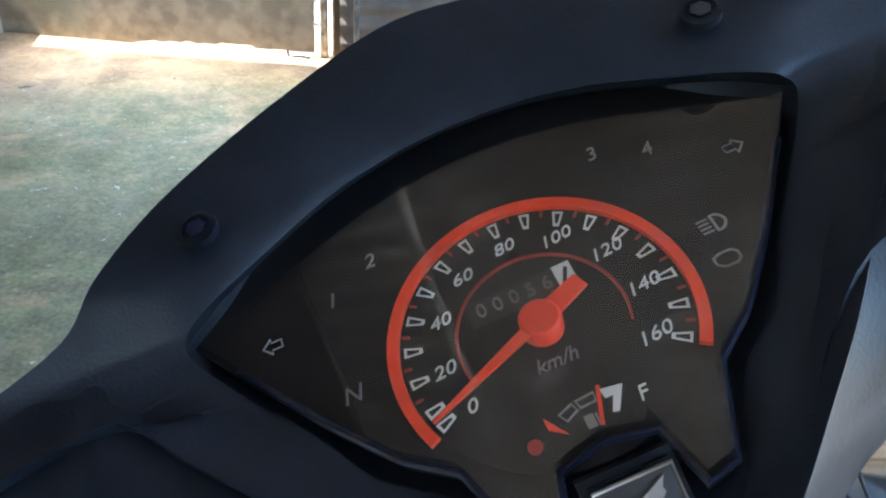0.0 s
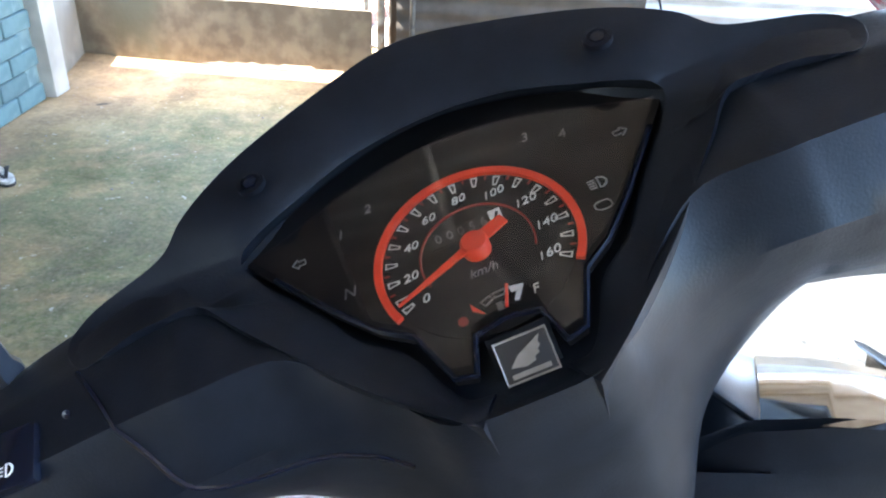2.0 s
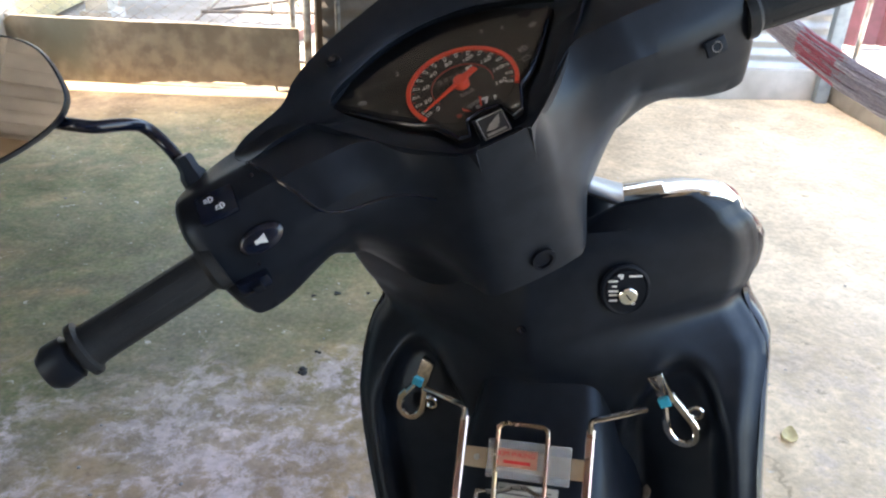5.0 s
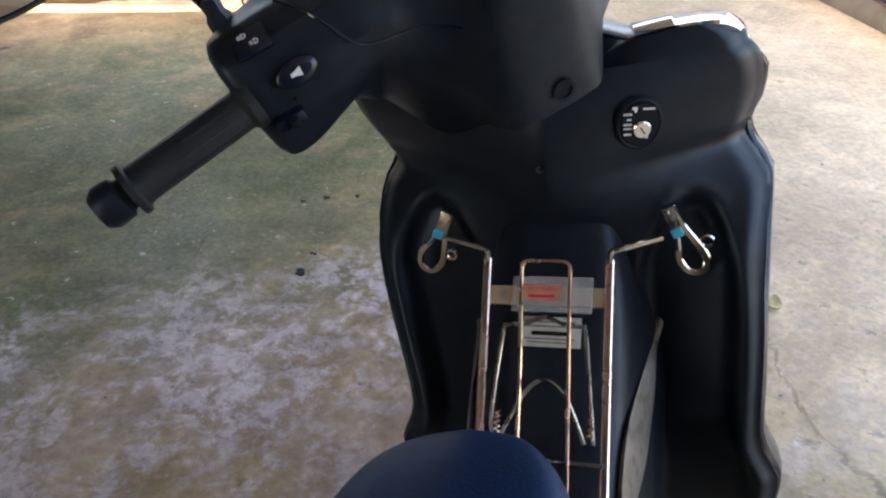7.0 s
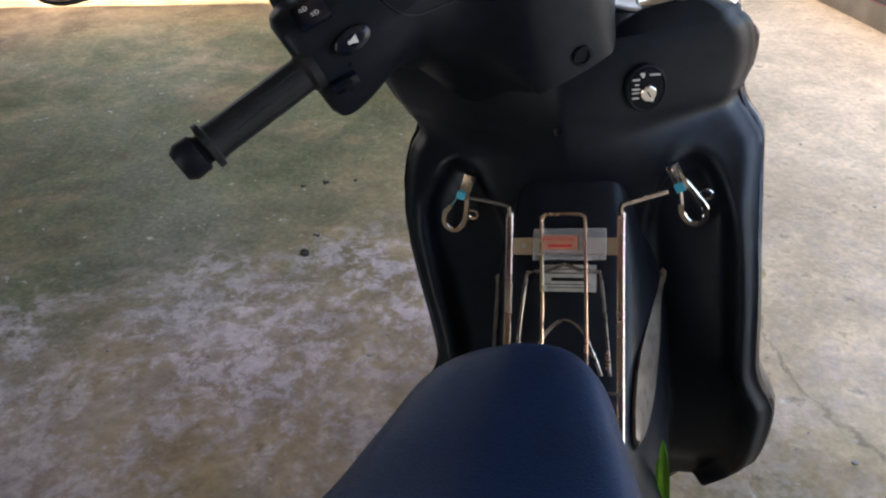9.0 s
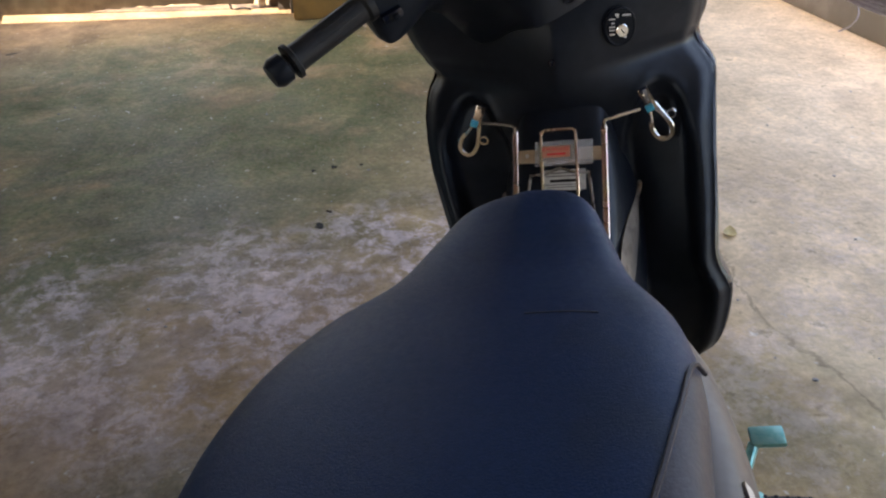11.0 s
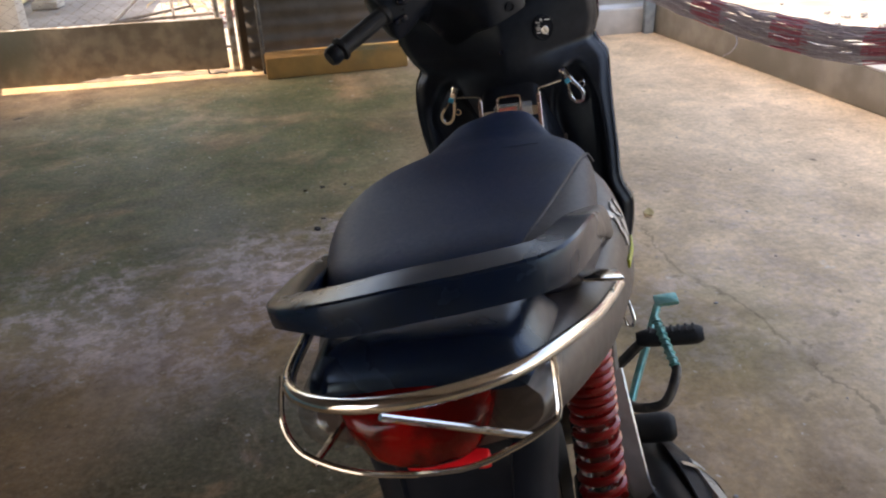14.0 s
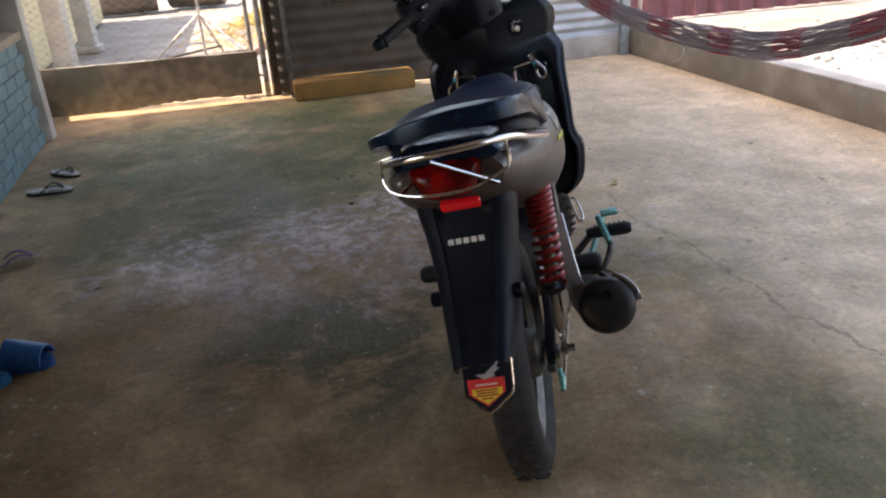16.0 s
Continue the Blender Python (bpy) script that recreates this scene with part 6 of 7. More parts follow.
stick = bp("warning_sticker", rbox(0.058, 0.030, 0.0008, 0.0002, Matrix.Translation((0.007, -0.080, 0.0005))), "label_white", "white printed sticker on the cover", m=RK)
for i, (w, y, h, c) in enumerate(((0.05, -0.070, 0.0016, "print_dim"), (0.048, -0.0745, 0.0016, "print_dim"), (0.036, -0.0815, 0.004, "dial"), (0.050, -0.087, 0.0014, "print_dim"), (0.044, -0.0905, 0.0014, "print_dim"))):
    bp("print_bar", rbox(w, h, 0.0004, 0, Matrix.Translation((0.005, y, 0.0012))), c, "", stick, RK)


def carabiner(x, y, z, tilt, label):
    g = empty("carabiner", BIKE @ Matrix.Translation((x, y, z)) @ Matrix.Rotation(radians(90), 4, "X") @ Matrix.Rotation(radians(tilt), 4, "Z"))
    part("body", tube([(0.004, 0.030, 0), (0.010, 0.0, 0), (0.013, -0.020, 0), (0.008, -0.034, 0), (-0.002, -0.037, 0), (-0.011, -0.030, 0), (-0.013, -0.016, 0), (-0.009, -0.004, 0)], 0, flat=(0.008, 0.006), n=5), M["chrome"], g)
    part("gate_bar", tube([(-0.009, -0.006, 0), (-0.003, 0.012, 0)], 0.0034, 8, 1), M["chrome"], g)
    part("swivel", rbox(0.015, 0.034, 0.009, 0.002, Matrix.Translation((0.002, 0.030, 0))), M["chrome"], g)
    part("coloured_button", rbox(0.011, 0.010, 0.003, 0.001, Matrix.Translation((-0.001, 0.017, 0.0055))), M["cyan"], g, "cyan button")
    part("eye", tube([(0.020 + 0.006 * math.cos(a), -0.006 + 0.006 * math.sin(a), 0) for a in [2 * math.pi * j / 10 for j in range(10)]], 0.0022, 6, 2, True), M["chrome"], g)
    return tagged(g, label, "carabiner", "hooks on the rack")


carabiner(0.131, 1.044, 0.748, 24, "chrome snap hook with a cyan button on the rack")
carabiner(-0.137, 1.040, 0.745, -24, "chrome snap hook with a cyan button on the rack rod")
leaf(BIKE @ basis((0.1065, 0.860, 0.485), Vector((-0.02, 0.10, 0.99)), Vector((-1, 0.05, 0)), None), "leaf_green", "bright green leaf blade caught beside the centre cover", 0.13, 0.012, 0.006)
leaf(BIKE @ basis((0.104, 0.858, 0.462), Vector((-0.15, 0.10, 0.98)), Vector((-1, -0.1, 0)), None), "leaf_green", "bright green leaf blade caught beside the cover", 0.11, 0.011, 0.006)

# ---- handlebars ----
HX = {0.0: [(0.972, 0.925), (0.948, 1.0), (0.922, 1.050), (0.915, 1.066), (0.930, 1.064), (1.066, 1.138), (1.083, 1.168), (1.108, 1.160), (1.160, 1.08), (1.14, 0.99), (1.06, 0.925)],
      0.03: [(0.973, 0.926), (0.950, 1.0), (0.924, 1.051), (0.918, 1.067), (0.936, 1.066), (1.058, 1.134), (1.078, 1.164), (1.104, 1.157), (1.158, 1.08), (1.14, 0.99), (1.06, 0.926)],
      0.048: [(0.980, 0.930), (0.958, 1.0), (0.938, 1.055), (0.936, 1.074), (0.962, 1.080), (1.047, 1.127), (1.066, 1.157), (1.095, 1.150), (1.15, 1.08), (1.13, 0.985), (1.06, 0.916)],
      0.068: [(0.985, 0.975), (0.964, 1.016), (0.948, 1.060), (0.952, 1.087), (0.985, 1.092), (1.036, 1.120), (1.053, 1.149), (1.084, 1.142), (1.15, 1.08), (1.14, 0.980), (1.08, 0.908)],
      0.090: [(0.988, 0.998), (0.966, 1.030), (0.950, 1.066), (0.960, 1.098), (1.010, 1.108), (1.020, 1.112), (1.034, 1.139), (1.068, 1.131), (1.145, 1.07), (1.15, 0.970), (1.10, 0.915)],
      0.122: [(0.985, 1.022), (0.962, 1.040), (0.946, 1.068), (0.956, 1.100), (0.992, 1.116), (1.006, 1.120), (1.028, 1.134), (1.054, 1.124), (1.12, 1.075), (1.115, 1.00), (1.07, 0.975)],
      0.136: [(0.985, 1.022), (0.961, 1.038), (0.946, 1.067), (0.956, 1.100), (0.989, 1.115), (1.004, 1.119), (1.024, 1.131), (1.049, 1.121), (1.09, 1.075), (1.085, 1.01), (1.05, 0.990)],
      0.16: [(0.985, 1.015), (0.960, 1.034), (0.946, 1.066), (0.956, 1.099), (0.985, 1.114), (1.000, 1.118), (1.018, 1.126), (1.040, 1.116), (1.056, 1.075), (1.050, 1.025), (1.02, 1.010)],
      0.20: [(0.985, 1.002), (0.960, 1.032), (0.948, 1.066), (0.956, 1.096), (0.980, 1.112), (0.994, 1.115), (1.010, 1.118), (1.026, 1.108), (1.04, 1.072), (1.034, 1.025), (1.012, 0.997)],
      0.226: [(0.982, 1.001), (0.960, 1.034), (0.950, 1.066), (0.957, 1.094), (0.978, 1.109), (0.992, 1.111), (1.004, 1.110), (1.016, 1.100), (1.03, 1.070), (1.025, 1.03), (1.006, 1.001)],
      0.234: [(0.980, 1.012), (0.966, 1.036), (0.958, 1.064), (0.963, 1.088), (0.980, 1.099), (0.990, 1.101), (1.000, 1.100), (1.010, 1.092), (1.02, 1.068), (1.015, 1.035), (1.000, 1.012)]}
xs = sorted(HX)


def arm_x(x, z):
    """The switch boxes end on a slant, longer above than below."""
    return x + 0.13 * (z - 1.06) * smooth01((x - 0.17) / 0.05)


secs = [[(-arm_x(x, z), y, z) for y, z in HX[x]] for x in reversed(xs[1:])] + [[(arm_x(x, z), y, z) for y, z in HX[x]] for x in xs]
cover = sp("handlebar_cover", loft(secs, 3, 4, crisp=0.8), "plastic", "matt black handlebar cover", smooth=38)

# instrument: dial plate, rim, cover glass, prints
GO, GU = Vector((0.0018, 0.9838, 1.1005)), Vector((0, 0.878, 0.478))
GM = TURNED @ basis(GO, Vector((1, 0, 0)), GU, None)


def gp(name, bm, material, label="", parent=None, smooth=40):
    return part(name, bm, M[material], parent or bike, label, smooth, GM)


DM = GM @ Matrix.Translation((-0.0006, -0.0022, 0)) @ Matrix.Scale(0.982, 4)      # the dial's own centre


def dp(name, bm, material, label="", parent=None, smooth=40):
    return part(name, bm, M[material], parent or bike, label, smooth, DM)


half = [(0.0, 0.0860), (0.030, 0.0815), (0.066, 0.0685), (0.106, 0.048), (0.088, 0.024), (0.066, -0.004), (0.049, -0.023), (0.036, -0.032), (0.026, -0.056), (0.018, -0.058), (0.0135, -0.042), (0.0, -0.039)]
lens_out = half + [(-x, y) for x, y in reversed(half[1:-1])]
lens_out = lens_out[::-1]
speedo = gp("instrument_panel", plate([(x * 1.0, y) for x, y in lens_out], 0.003, 0.0, Matrix.Translation((0, 0, -0.004))), "dial", "black instrument panel with red ring speedometer")


def arc_band(r0, r1, a0, a1, z0, z1, n=64):
    loops = []
    for i in range(n + 1):
        a = radians(a0 + (a1 - a0) * i / n)
        loops.append([(r * math.cos(a), r * math.sin(a), z) for r, z in ((r0, z0), (r1, z0), (r1, z1), (r0, z1))])
    return skin(loops)


dp("red_ring", arc_band(0.0422, 0.0456, 206, -33, -0.001, 0.0012), "orange", "red speedometer ring", speedo)
dp("inner_ring", arc_band(0.0245, 0.0253, 200, -20, -0.001, 0.0003), "red_dark", "thin red inner ring", speedo)
dp("dial_face", plate([(0.042 * math.cos(a), 0.042 * math.sin(a)) for a in [2 * math.pi * j / 40 for j in range(40)]], 0.0006, 0, Matrix.Translation((0, 0, -0.0012))), "dial", "", speedo)
A0, A1 = 211.0, -31.0
for k in range(17):
    a = radians(A0 + (A1 - A0) * k / 16 - (7.5 if k == 0 else 0.0))
    m = Matrix.Rotation(a, 4, "Z") @ Matrix.Translation((0.0380, 0, 0))
    o, i_ = [(-0.0030, -0.0009), (0.0026, -0.0017), (0.0026, 0.0017), (-0.0030, 0.0009)], [(-0.0019, -0.0004), (0.0018, -0.0009), (0.0018, 0.0009), (-0.0019, 0.0004)]
    bm = bmesh.new()
    vo, vi = [bm.verts.new((x, y, 0.0002)) for x, y in o], [bm.verts.new((x, y, 0.0002)) for x, y in i_]
    for j in range(4):
        bm.faces.new((vo[j], vo[(j + 1) % 4], vi[(j + 1) % 4], vi[j]))
    bm.transform(m)
    dp("tick", bm, "print", "", speedo, 0)
    if 0 < k < 16:
        a2 = radians(A0 + (A1 - A0) * (k + 0.5) / 16)
        dp("minor_tick", rbox(0.0024, 0.0008, 0.0005, 0, Matrix.Rotation(a2, 4, "Z") @ Matrix.Translation((0.0402, 0, 0))), "red_dark", "", speedo, 0)
for k in range(0, 17, 2):
    a = radians(A0 + (A1 - A0) * k / 16 - (4.0 if k == 0 else 0.0))
    r = 0.0305
    dp("numeral", words(str(k * 10), 0.0058, shear=0.3, m=Matrix.Translation((r * math.cos(a), r * math.sin(a), 0.0002)) @ Matrix.Rotation(radians(6), 4, "Z") @ Matrix.Diagonal((1.22, 1, 1, 1))), "print", "", speedo, 0)
dp("unit_print", words("km/h", 0.0062, shear=0.3, m=Matrix.Translation((-0.0008, -0.0112, 0.0002))), "print_dim", "", speedo, 0)
dp("odometer", rbox(0.034, 0.0085, 0.0006, 0, Matrix.Translation((-0.001, 0.0128, -0.0004))), "dial_side", "odometer window", speedo)
for i, ch in enumerate("00056"):
    dp("odometer_digit", words(ch, 0.0066, m=Matrix.Translation((-0.0138 + 0.0052 * i, 0.0128, 0.0003))), "print_dim", "", speedo, 0)
dp("odometer_wheel", rbox(0.0055, 0.0085, 0.0006, 0, Matrix.Translation((0.0128, 0.0128, 0.0002))), "print", "white last odometer wheel", speedo)
dp("wheel_mark", rbox(0.0012, 0.0055, 0.0003, 0, pose(0.0128, 0.0128, 0.0006, 0, 0, -25)), "dial", "", speedo)
na = radians(203)
needle = dp("needle", plate([(-0.0165, -0.0026), (-0.0165, 0.0026), (-0.004, 0.0030), (0.004, 0.0018), (0.041, 0.0004), (0.041, -0.0004), (0.004, -0.0018), (-0.004, -0.0030)][::-1], 0.0012, 0, Matrix.Translation((0, 0, 0.0045)) @ Matrix.Rotation(na, 4, "Z")), "orange", "orange-red pointer resting near zero", speedo)
dp("needle_hub", lathe([(0.0062, 0.0), (0.0062, 0.0055), (0.0052, 0.0068), (0.0, 0.0070)], 24), "orange", "", needle)
# fuel gauge
def outline_mark(pts, r=0.0004):
    return tube([(x, y, 0.0003) for x, y in pts], r, 4, 1, True)


fuel = gp("fuel_gauge", outline_mark([(-0.0072, -0.0278), (-0.0030, -0.0262), (-0.0022, -0.0284), (-0.0058, -0.0302)]), "print_dim", "fuel gauge scale", speedo, 0)
gp("fuel_box", outline_mark([(-0.0018, -0.0260), (0.0034, -0.0256), (0.0032, -0.0280), (-0.0012, -0.0282)]), "print_dim", "", speedo, 0)
gp("fuel_pointer", rbox(0.0011, 0.0105, 0.0008, 0, pose(0.0034, -0.0302, 0.002, 0, 0, -18)), "orange", "red fuel pointer", speedo)
gp("fuel_wedge", plate([(0.0052, -0.0256), (0.0112, -0.0266), (0.0074, -0.0330), (0.0056, -0.0326), (0.0078, -0.0284), (0.0056, -0.0284)][::-1], 0.0004, 0, Matrix.Translation((0, 0, 0))), "print", "", speedo, 0)
gp("fuel_red", plate([(-0.0112, -0.0268), (-0.0112, -0.0302), (-0.0068, -0.0334)], 0.0005), "orange", "", speedo, 0)
gp("fuel_red_dot", lathe([(0.0021, 0), (0.0021, 0.0005)], 12, Matrix.Translation((-0.0160, -0.0330, 0))), "red_dark", "", speedo, 0)
gp("fuel_letter", words("F", 0.0060, shear=0.2, m=Matrix.Translation((0.0146, -0.0312, 0.0002))), "print", "", speedo, 0)
gp("fuel_pump_mark", merge(rbox(0.0026, 0.0036, 0.0004, 0, Matrix.Translation((-0.0004, -0.0324, 0))), rbox(0.0006, 0.0030, 0.0004, 0, Matrix.Translation((0.0016, -0.0324, 0)))), "print_dim", "", speedo, 0)
for ch, x, y in (("N", -0.057, 0.002), ("1", -0.055, 0.035), ("2", -0.040, 0.0435), ("3", 0.0375, 0.0475), ("4", 0.053, 0.0405)):
    gp("gear_print", words(ch, 0.0075, shear=0.25, m=Matrix.Translation((x, y, 0.0002))), "print_dim", "", speedo, 0)


arrow = [(0.0045, 0.0), (0.0005, 0.0038), (0.0005, 0.0018), (-0.0040, 0.0018), (-0.0040, -0.0018), (0.0005, -0.0018), (0.0005, -0.0038)]
for s in (-1, 1):
    bm = tube([(x * s, y, 0.0002) for x, y in arrow], 0.00055, 4, 1, True)
    bm.transform(Matrix.Translation((0.0755 * s, 0.0285, 0)) @ Matrix.Scale(0.72, 4))
    gp("signal_arrow", bm, "print_dim", "", speedo, 0)
bm = tube([(0.0042 * math.cos(a), 0.0036 * math.sin(a), 0.0002) for a in [math.pi * (j / 8 - 0.5) for j in range(9)]], 0.0006, 4, 1, True)
for j in range(4):
    b2 = rbox(0.0040, 0.0007, 0.0004, 0, Matrix.Translation((-0.0035, -0.0027 + 0.0018 * j, 0.0002)))
    bm = merge(bm, b2)
bm.transform(Matrix.Translation((0.0565, 0.0065, 0)) @ Matrix.Scale(0.8, 4))
gp("beam_mark", bm, "print_dim", "", speedo, 0)
bm = tube([(x, y, 0.0002) for x, y in ((-0.0045, -0.001), (-0.0045, 0.0018), (-0.002, 0.0030), (0.003, 0.0030), (0.0048, 0.0012), (0.0048, -0.0015), (0.003, -0.0030), (-0.002, -0.0030))], 0.00055, 4, 1, True)
bm.transform(Matrix.Translation((0.0535, -0.0055, 0)) @ Matrix.Scale(0.75, 4))
gp("engine_mark", bm, "print_dim", "", speedo, 0)
# raised edge of the clear cover, and the cover itself
rim_path = [(x * 0.99, y * 0.99 if y > -0.03 else y) for x, y in lens_out]
gp("lens_edge", tube([(x, y, 0.0015) for x, y in rim_path if y < 0.03], 0.0013, 5, 1), "plastic_gloss", "bright edge of the clear cover", speedo)
dome = []
for f, h in ((1.0, 0.002), (0.995, 0.0066), (0.987, 0.0080), (0.75, 0.0083), (0.4, 0.0085)):
    dome.append([(x * f, 0.018 + (y - 0.018) * f, h) for x, y in lens_out])
top = dome[-1]
dome += [[(x * f, 0.018 + (y - 0.018) * f, 0.0086) for x, y in lens_out] for f in (0.2, 0.02)]
cg = gp("clear_cover", skin(dome, caps=False), "clear", "clear glossy instrument cover", speedo, 60)
cg.visible_shadow = False
# hood round the instrument
RIM = [(0.022, -0.080, 0.003), (0.034, -0.070, 0.003), (0.046, -0.0596, 0.003), (0.071, -0.037, 0.005), (0.0885, -0.018, 0.0085), (0.104, -0.0012, 0.0115), (0.119, 0.0156, 0.014), (0.135, 0.0165, 0.014), (0.152, 0.0150, 0.0135),
       (0.175, 0.0095, 0.011), (0.186, 0.028, 0.007), (0.172, 0.0415, 0.009), (0.136, 0.0515, 0.014), (0.119, 0.0648, 0.021), (0.090, 0.0824, 0.0255), (0.0435, 0.1011, 0.0285), (0.0, 0.112, 0.030)]
LIP = [(0.014, -0.064, -0.003), (0.024, -0.0625, -0.003), (0.031, -0.053, -0.003), (0.041, -0.035, -0.001), (0.0575, -0.0225, 0.001), (0.069, -0.006, 0.002), (0.080, 0.0075, 0.003), (0.087, 0.0155, 0.004), (0.093, 0.0235, 0.005),
       (0.098, 0.031, 0.008), (0.0985, 0.034, 0.011), (0.0965, 0.0365, 0.013), (0.093, 0.0385, 0.015), (0.083, 0.0435, 0.0165), (0.070, 0.0495, 0.017), (0.037, 0.063, 0.018), (0.0, 0.068, 0.018)]
HO, HI = (catmull(p + [(-x, y, z) for x, y, z in reversed(p[:-1])], 6) for p in (RIM, LIP))


def lifted(p, q):
    return Vector((p.x, p.y, p.z + q))


hl = []
for k, (a, b) in enumerate(zip(HO, HI)):
    idx = min(k, len(HO) - 1 - k)
    e = smooth01((idx - 66) / 14)                       # 1 on the brow, 0 along the fold below the dial
    wide = Vector((a.x, a.y - 0.03, 0)).normalized() * (1.4 * e - 0.4)
    sink = 0.0028 * (1 - e) * smooth01(idx / 18)        # the panel falls away inside its fold
    hl.append([lifted(a, -0.045) + wide * 0.006, lifted(a, -0.016) + wide * 0.004, lifted(a, -0.003) + wide * 0.0008, a.lerp(b, 0.03), lifted(a.lerp(b, 0.30), 0.002 * e - sink), lifted(a.lerp(b, 0.65), 0.002 * e - sink),
               lifted(a.lerp(b, 0.92), 0.001 * e - 0.0015 * (1 - e)), lifted(b, -0.002), lifted(b.lerp(a, 0.12), -0.010), lifted(b.lerp(a, 0.4), -0.024), lifted(b.lerp(a, 0.5), -0.045)])
hood = gp("instrument_hood", skin(hl), "plastic", "black hood round the instruments", None, 38)
for s in (-1, 1):
    SCW = Matrix.Translation((0.082 * s, 0.060, 0.0265))
    gp("hood_screw", lathe([(0.0065, -0.002), (0.0065, 0.0008), (0.0048, 0.001), (0.0048, 0.0002), (0.0, 0.0002)], 16, SCW), "plastic_dull", "", hood)
    gp("screw_head", lathe([(0.0034, 0.0002), (0.0034, 0.0012), (0.0, 0.0014)], 6, SCW), "plastic_gloss", "dark screw head", hood)
BM = Matrix.Translation((0.0015, -0.0570, -0.0005)) @ Matrix.Rotation(radians(33), 4, "X")


def on_badge(bm):
    bm.transform(BM)
    return bm


badge = gp("maker_badge", on_badge(rbox(0.0205, 0.0160, 0.003, 0.0008)), "dial_side", "square dark badge with a silver rim")
gp("badge_rim", on_badge(tube([(0.0101 * a, 0.0079 * b, 0.0014) for a, b in ((-1, -1), (1, -1), (1, 1), (-1, 1))], 0.0006, 5, 1, True)), "badge_metal", "", badge)
gp("wing_shape", on_badge(plate([(-0.0068, -0.0022), (-0.0030, 0.0014), (0.0072, 0.0062), (0.0058, 0.0036), (0.0062, 0.0024), (0.0048, 0.0010), (0.0050, -0.0002), (0.0030, -0.0010), (0.0028, -0.0024), (-0.0010, -0.0034)][::-1], 0.0009, 0, Matrix.Translation((0, 0, 0.0014)))), "badge_metal", "plain silver wing shape", badge)
gp("name_bar", on_badge(rbox(0.0150, 0.0018, 0.0005, 0, Matrix.Translation((0, -0.0056, 0.0016)))), "badge_metal", "", badge)
gp("badge_seat", on_badge(plate([(-0.0125, -0.0095), (0.0125, -0.0095), (0.0125, 0.0105), (-0.0125, 0.0105)], 0.006, 0.002, Matrix.Translation((0, 0, -0.0078)))), "plastic", "", None)

# screw recess in the column, cover panels
sp("column_recess", lathe([(0.0105, 0.0), (0.0105, 0.002), (0.0075, 0.0022), (0.0075, -0.004), (0.0, -0.004)], 18, basis((0.0066, 0.9635, 0.9437), (1, 0, 0), (0, -0.30, 0.95), None)), "plastic_dull", "screw recess in the column cover", cover)
SEAM = [(0.1735, 0.9868, 1.1145), (0.1503, 0.9522, 1.0904), (0.1385, 0.9461, 1.0683), (0.1202, 0.9499, 1.0558), (0.085, 0.950, 1.048), (0.055, 0.950, 1.035)]
COVER_TREE = bvhtree.BVHTree.FromPolygons([v.co for v in cover.data.vertices], [p.vertices[:] for p in cover.data.polygons])


def on_cover(p):
    """The nearest point of the handlebar cover's skin, and its outward direction there."""
    hit, n, _, _ = COVER_TREE.find_nearest(TURNED @ Vector(p))
    back = TURNED.inverted()
    q, n = back @ hit, (back.to_3x3() @ n).normalized()
    if n.dot(q - Vector((q.x * 0.8, 1.012, 1.052))) < 0:
        n = -n
    return q, n


sp("cover_seam", tube([on_cover((-x, y, z))[0] for x, y, z in catmull(SEAM, 4)], 0.0014, 6, 1), "plastic_gloss", "", cover)


def grip(s):
    a, b = Vector((0.228 * s, 0.963, 1.059)), Vector((0.339 * s, 0.944, 1.049))
    d = (b - a).normalized()
    m = basis(a, Vector((0, 1, 0)) - d * d.y, d.cross(Vector((0, 1, 0))), d)
    L = (b - a).length
    g = sp("handgrip", lathe([(0.020, -0.004), (0.020, 0.004), (0.0162, 0.008), (0.0158, 0.05), (0.0165, L - 0.012), (0.0172, L - 0.008), (0.0215, L - 0.006), (0.0215, L - 0.001), (0.0135, L), (0.0135, L + 0.004)], 24, m), "rubber", "black rubber handgrip")
    for k in range(10):
        an = 2 * math.pi * k / 10
        sp("grip_rib", rbox(0.0022, 0.003, 0.075, 0.0008, m @ Matrix.Rotation(an, 4, "Z") @ Matrix.Translation((0.0152, 0, 0.052)), 1), "rubber", "", g)
    sp("bar_end", lathe([(0.013, L + 0.003), (0.0175, L + 0.006), (0.018, L + 0.020), (0.0135, L + 0.027), (0.0, L + 0.0275)], 22, m), "plastic", "black bar end weight", g)


grip(-1)
grip(1)
for s in (-1, 1):
    sp("brake_lever" if s > 0 else "lever_perch", tube([(0.20 * s, 1.035, 1.055), (0.235 * s, 1.045, 1.05), (0.29 * s, 1.035, 1.045), (0.345 * s, 1.015, 1.04)] if s > 0 else [(0.20 * s, 1.022, 1.06), (0.226 * s, 1.026, 1.06)], 0.006, 8), "steel" if s > 0 else "plastic_dull", "metal front brake lever" if s > 0 else "")

# left switches
SMm = basis((-0.204, 0.9605, 1.1000), Vector((1, 0, 0)), Vector((0, 0.82, 0.57)), None)
sw = sp("dip_switch", rbox(0.030, 0.026, 0.006, 0.003, SMm), "plastic_gloss", "black headlamp dip switch", cover)
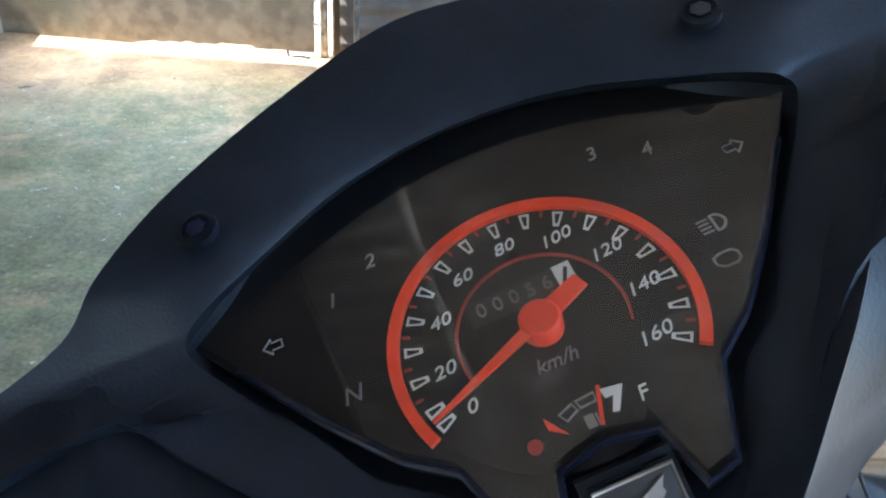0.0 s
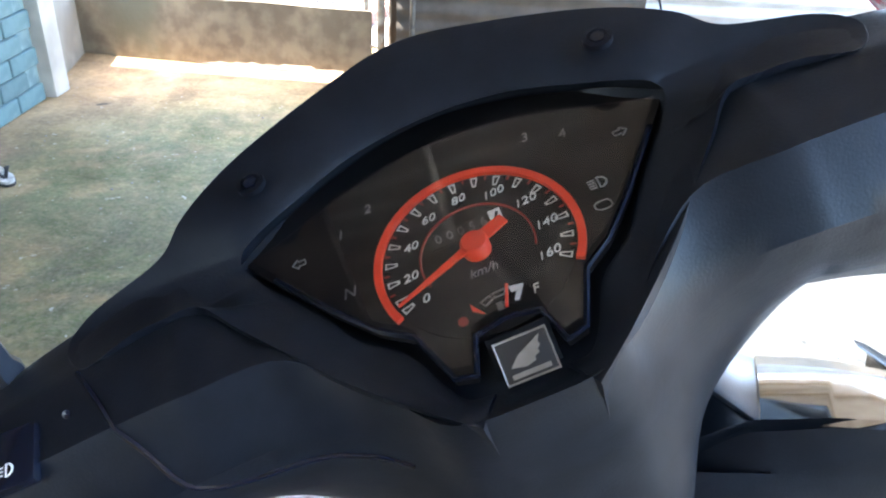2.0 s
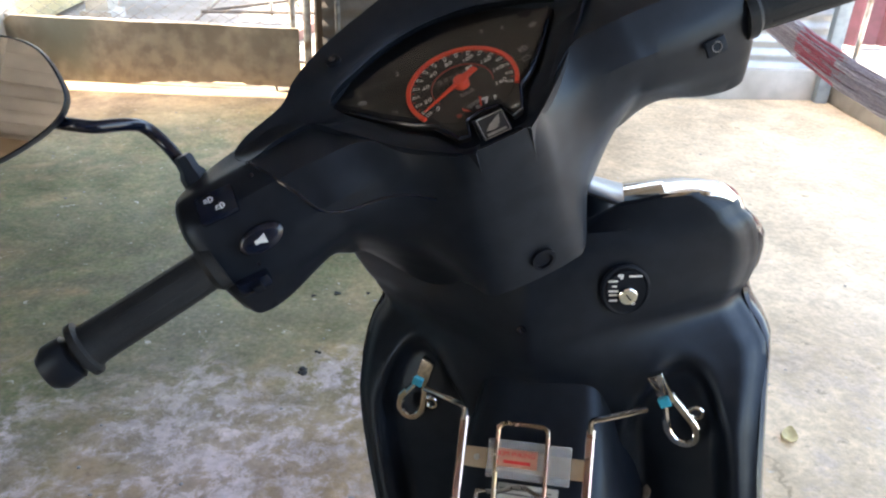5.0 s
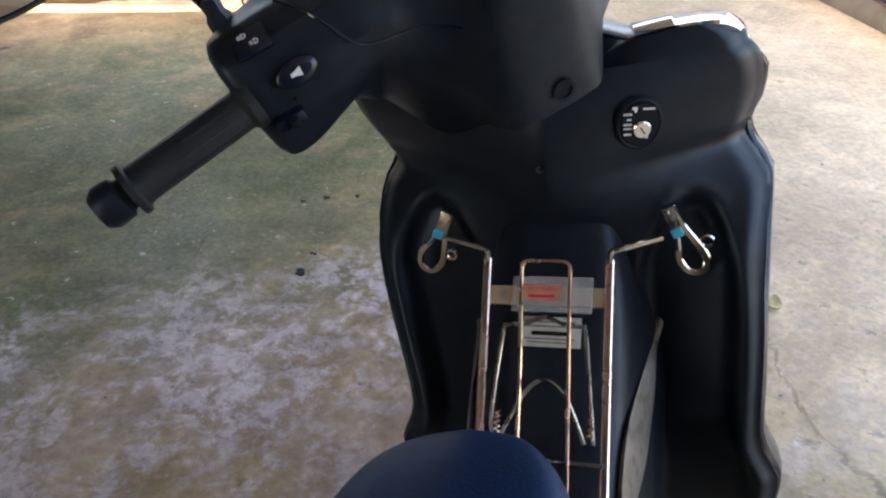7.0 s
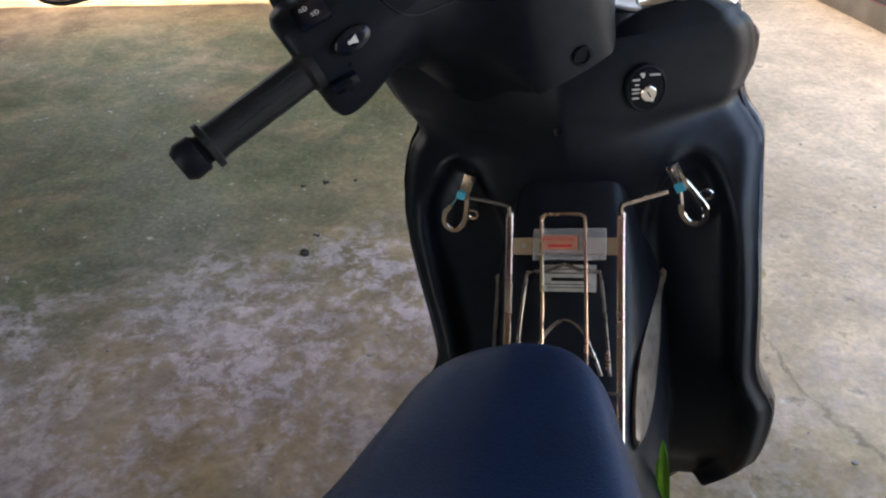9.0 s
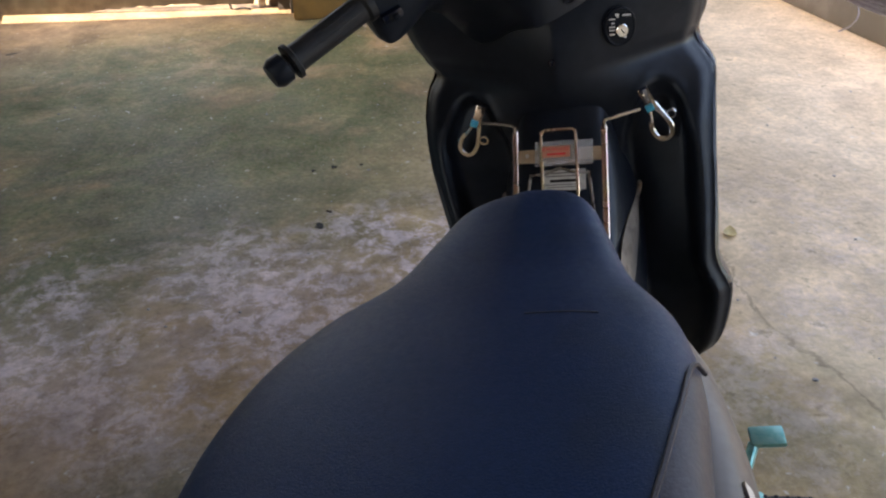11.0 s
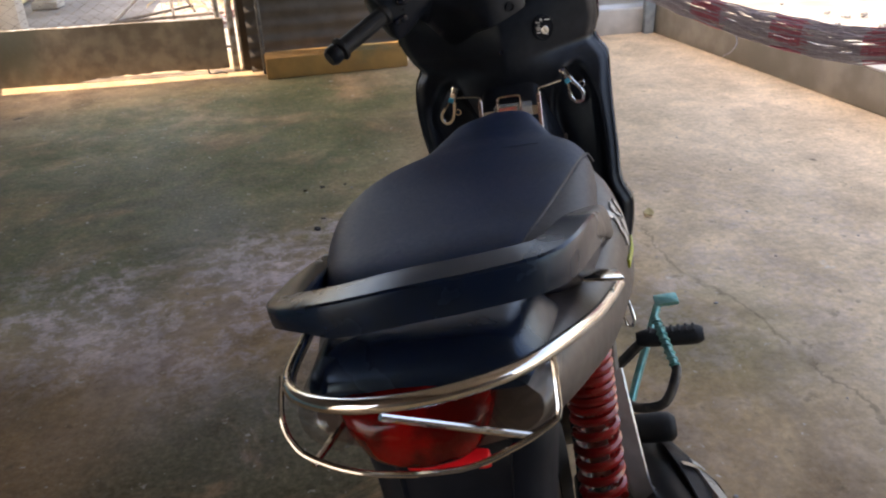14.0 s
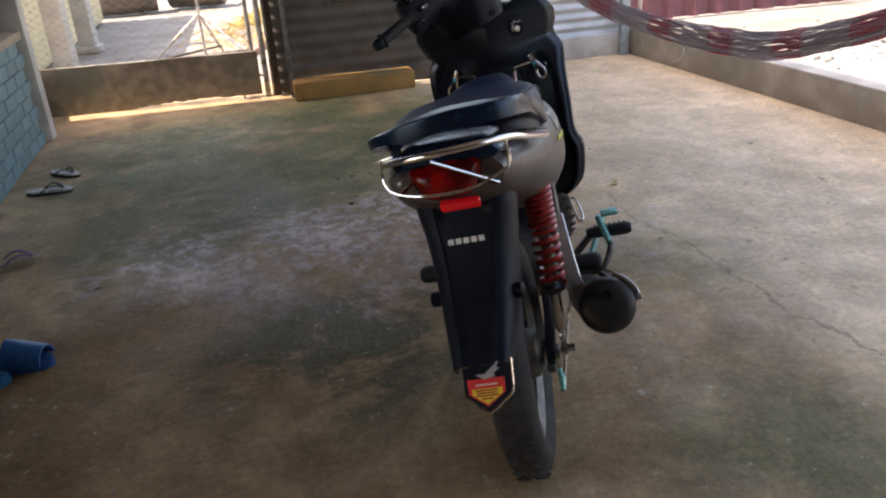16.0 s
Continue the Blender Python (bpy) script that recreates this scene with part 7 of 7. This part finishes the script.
for k, y in enumerate((0.005, -0.005)):
    b1 = tube([(0.0028 * math.cos(a), y + 0.0026 * math.sin(a), 0.0034) for a in [math.pi * (j / 6 - 0.5) for j in range(7)]], 0.0005, 4, 1, True)
    for j in range(3):
        b1 = merge(b1, rbox(0.0028, 0.0006, 0.0003, 0, Matrix.Translation((-0.0026, y - 0.0016 + 0.0016 * j, 0.0034))))
    b1.transform(SMm @ Matrix.Translation((-0.004 + 0.007 * k, 0, 0)))
    sp("switch_mark", b1, "print", "", sw, 0)
HMm = basis((-0.185, 0.9465, 1.0675), Vector((1, 0.0, 0.05)), Vector((0.05, 0.05, 1)), None) @ Matrix.Diagonal((1.3, 1.1, 0.8, 1))
hb_ = sp("horn_button", loft([[(0.014 * k * math.cos(a), 0.0095 * k * math.sin(a), z) for a in [2 * math.pi * j / 10 for j in range(10)]] for z, k in ((-0.002, 1.0), (0.004, 1.0), (0.007, 0.85), (0.0085, 0.5))], 2, 2), "plastic_gloss", "black horn button", cover)
hb_.data.transform(TURNED @ HMm @ TURNED.inverted())
b3 = plate([(-0.005, -0.002), (-0.002, -0.002), (0.004, -0.0045), (0.004, 0.0045), (-0.002, 0.002), (-0.005, 0.002)], 0.0004, 0, HMm @ Matrix.Translation((0, 0, 0.0085)) @ Matrix.Scale(0.75, 4))
sp("horn_mark", b3, "print", "", hb_, 0)
SGm = basis((-0.207, 0.955, 1.036), Vector((1, 0, 0)), Vector((0, -0.4, 0.9)), None)
sp("signal_switch", rbox(0.026, 0.012, 0.010, 0.003, SGm), "plastic_gloss", "black turn signal slider", cover)
sp("signal_knob", rbox(0.008, 0.008, 0.008, 0.002, SGm @ Matrix.Translation((0.002, 0, 0.006))), "plastic_dull", "", cover)
for x, y, z in ((-0.172, 0.962, 1.109), (-0.196, 0.9475, 1.050)):
    sp("cover_screw", lathe([(0.0018, 0), (0.0018, 0.0006), (0.0, 0.0008)], 8, basis((x, y, z), (1, 0, 0), (0, 0.4, 0.9), None)), "plastic_gloss", "", cover)
sp("start_switch", rbox(0.018, 0.013, 0.003, 0.003, basis((0.190, 0.9485, 1.05), Vector((1, 0, 0)), Vector((0, 0.02, 1)), None)), "plastic_dull", "black starter button", cover)
sp("start_mark", tube([(0.190 + 0.004 * math.cos(a), 0.9465, 1.05 + 0.004 * math.sin(a)) for a in [2 * math.pi * j / 12 for j in range(12)]], 0.0006, 4, 1, True), "print_dim", "", cover, 0)

# left mirror
mir = sp("mirror_stem", tube([(-0.218, 1.012, 1.108), (-0.221, 1.016, 1.126), (-0.228, 1.030, 1.147), (-0.236, 1.032, 1.165), (-0.245, 1.019, 1.174), (-0.262, 1.008, 1.182), (-0.276, 1.010, 1.190), (-0.292, 1.022, 1.198)], 0.0052, 10), "plastic_gloss", "black bent mirror stem")
sp("stem_nut", lathe([(0.0105, 0.0), (0.0105, 0.012), (0.008, 0.016), (0.0075, 0.026), (0.006, 0.028)], 6, basis((-0.218, 1.012, 1.108), (1, 0, 0), (0, 1, 0.0), (0, 0, 1))), "plastic", "", mir)
out = [(0.0, 0.052), (0.035, 0.048), (0.058, 0.028), (0.062, 0.0), (0.056, -0.018), (0.034, -0.029), (-0.008, -0.034), (-0.050, -0.028), (-0.070, -0.005), (-0.066, 0.028), (-0.038, 0.048)]
OUT = [(p.x, p.y) for p in catmull([(x, y, 0) for x, y in out], 4, True)]
eye_b = BIKE.inverted() @ Vector((0.115, -0.32, 1.235))
eye_s = TURNED.inverted() @ eye_b
mc = Vector((-0.326, 0.998, 1.222))
roof_b = TURNED.inverted() @ (BIKE.inverted() @ Vector((-0.3, -2.2, 2.55)))
mn = ((eye_s - mc).normalized() + (roof_b - mc).normalized()).normalized()
mx_ = Vector((0, 0, 1)).cross(mn).normalized()
MRM = basis(mc, mx_, mn.cross(mx_), mn)
ml = []
for f, z in ((0.955, 0.0), (0.985, 0.001), (1.0, -0.004), (0.99, -0.012), (0.80, -0.026), (0.4, -0.032)):
    ml.append([(x * f, y * f, z) for x, y in OUT])
shell = sp("mirror_shell", skin(ml, caps=True), "plastic", "black mirror housing", mir, 60)
shell.data.transform(TURNED @ MRM @ TURNED.inverted())
sp("mirror_glass", plate([(x * 0.965, y * 0.96) for x, y in OUT], 0.0015, 0, MRM @ Matrix.Translation((0, 0, 0.0004))), "mirror", "rear-view mirror glass", mir, 30)
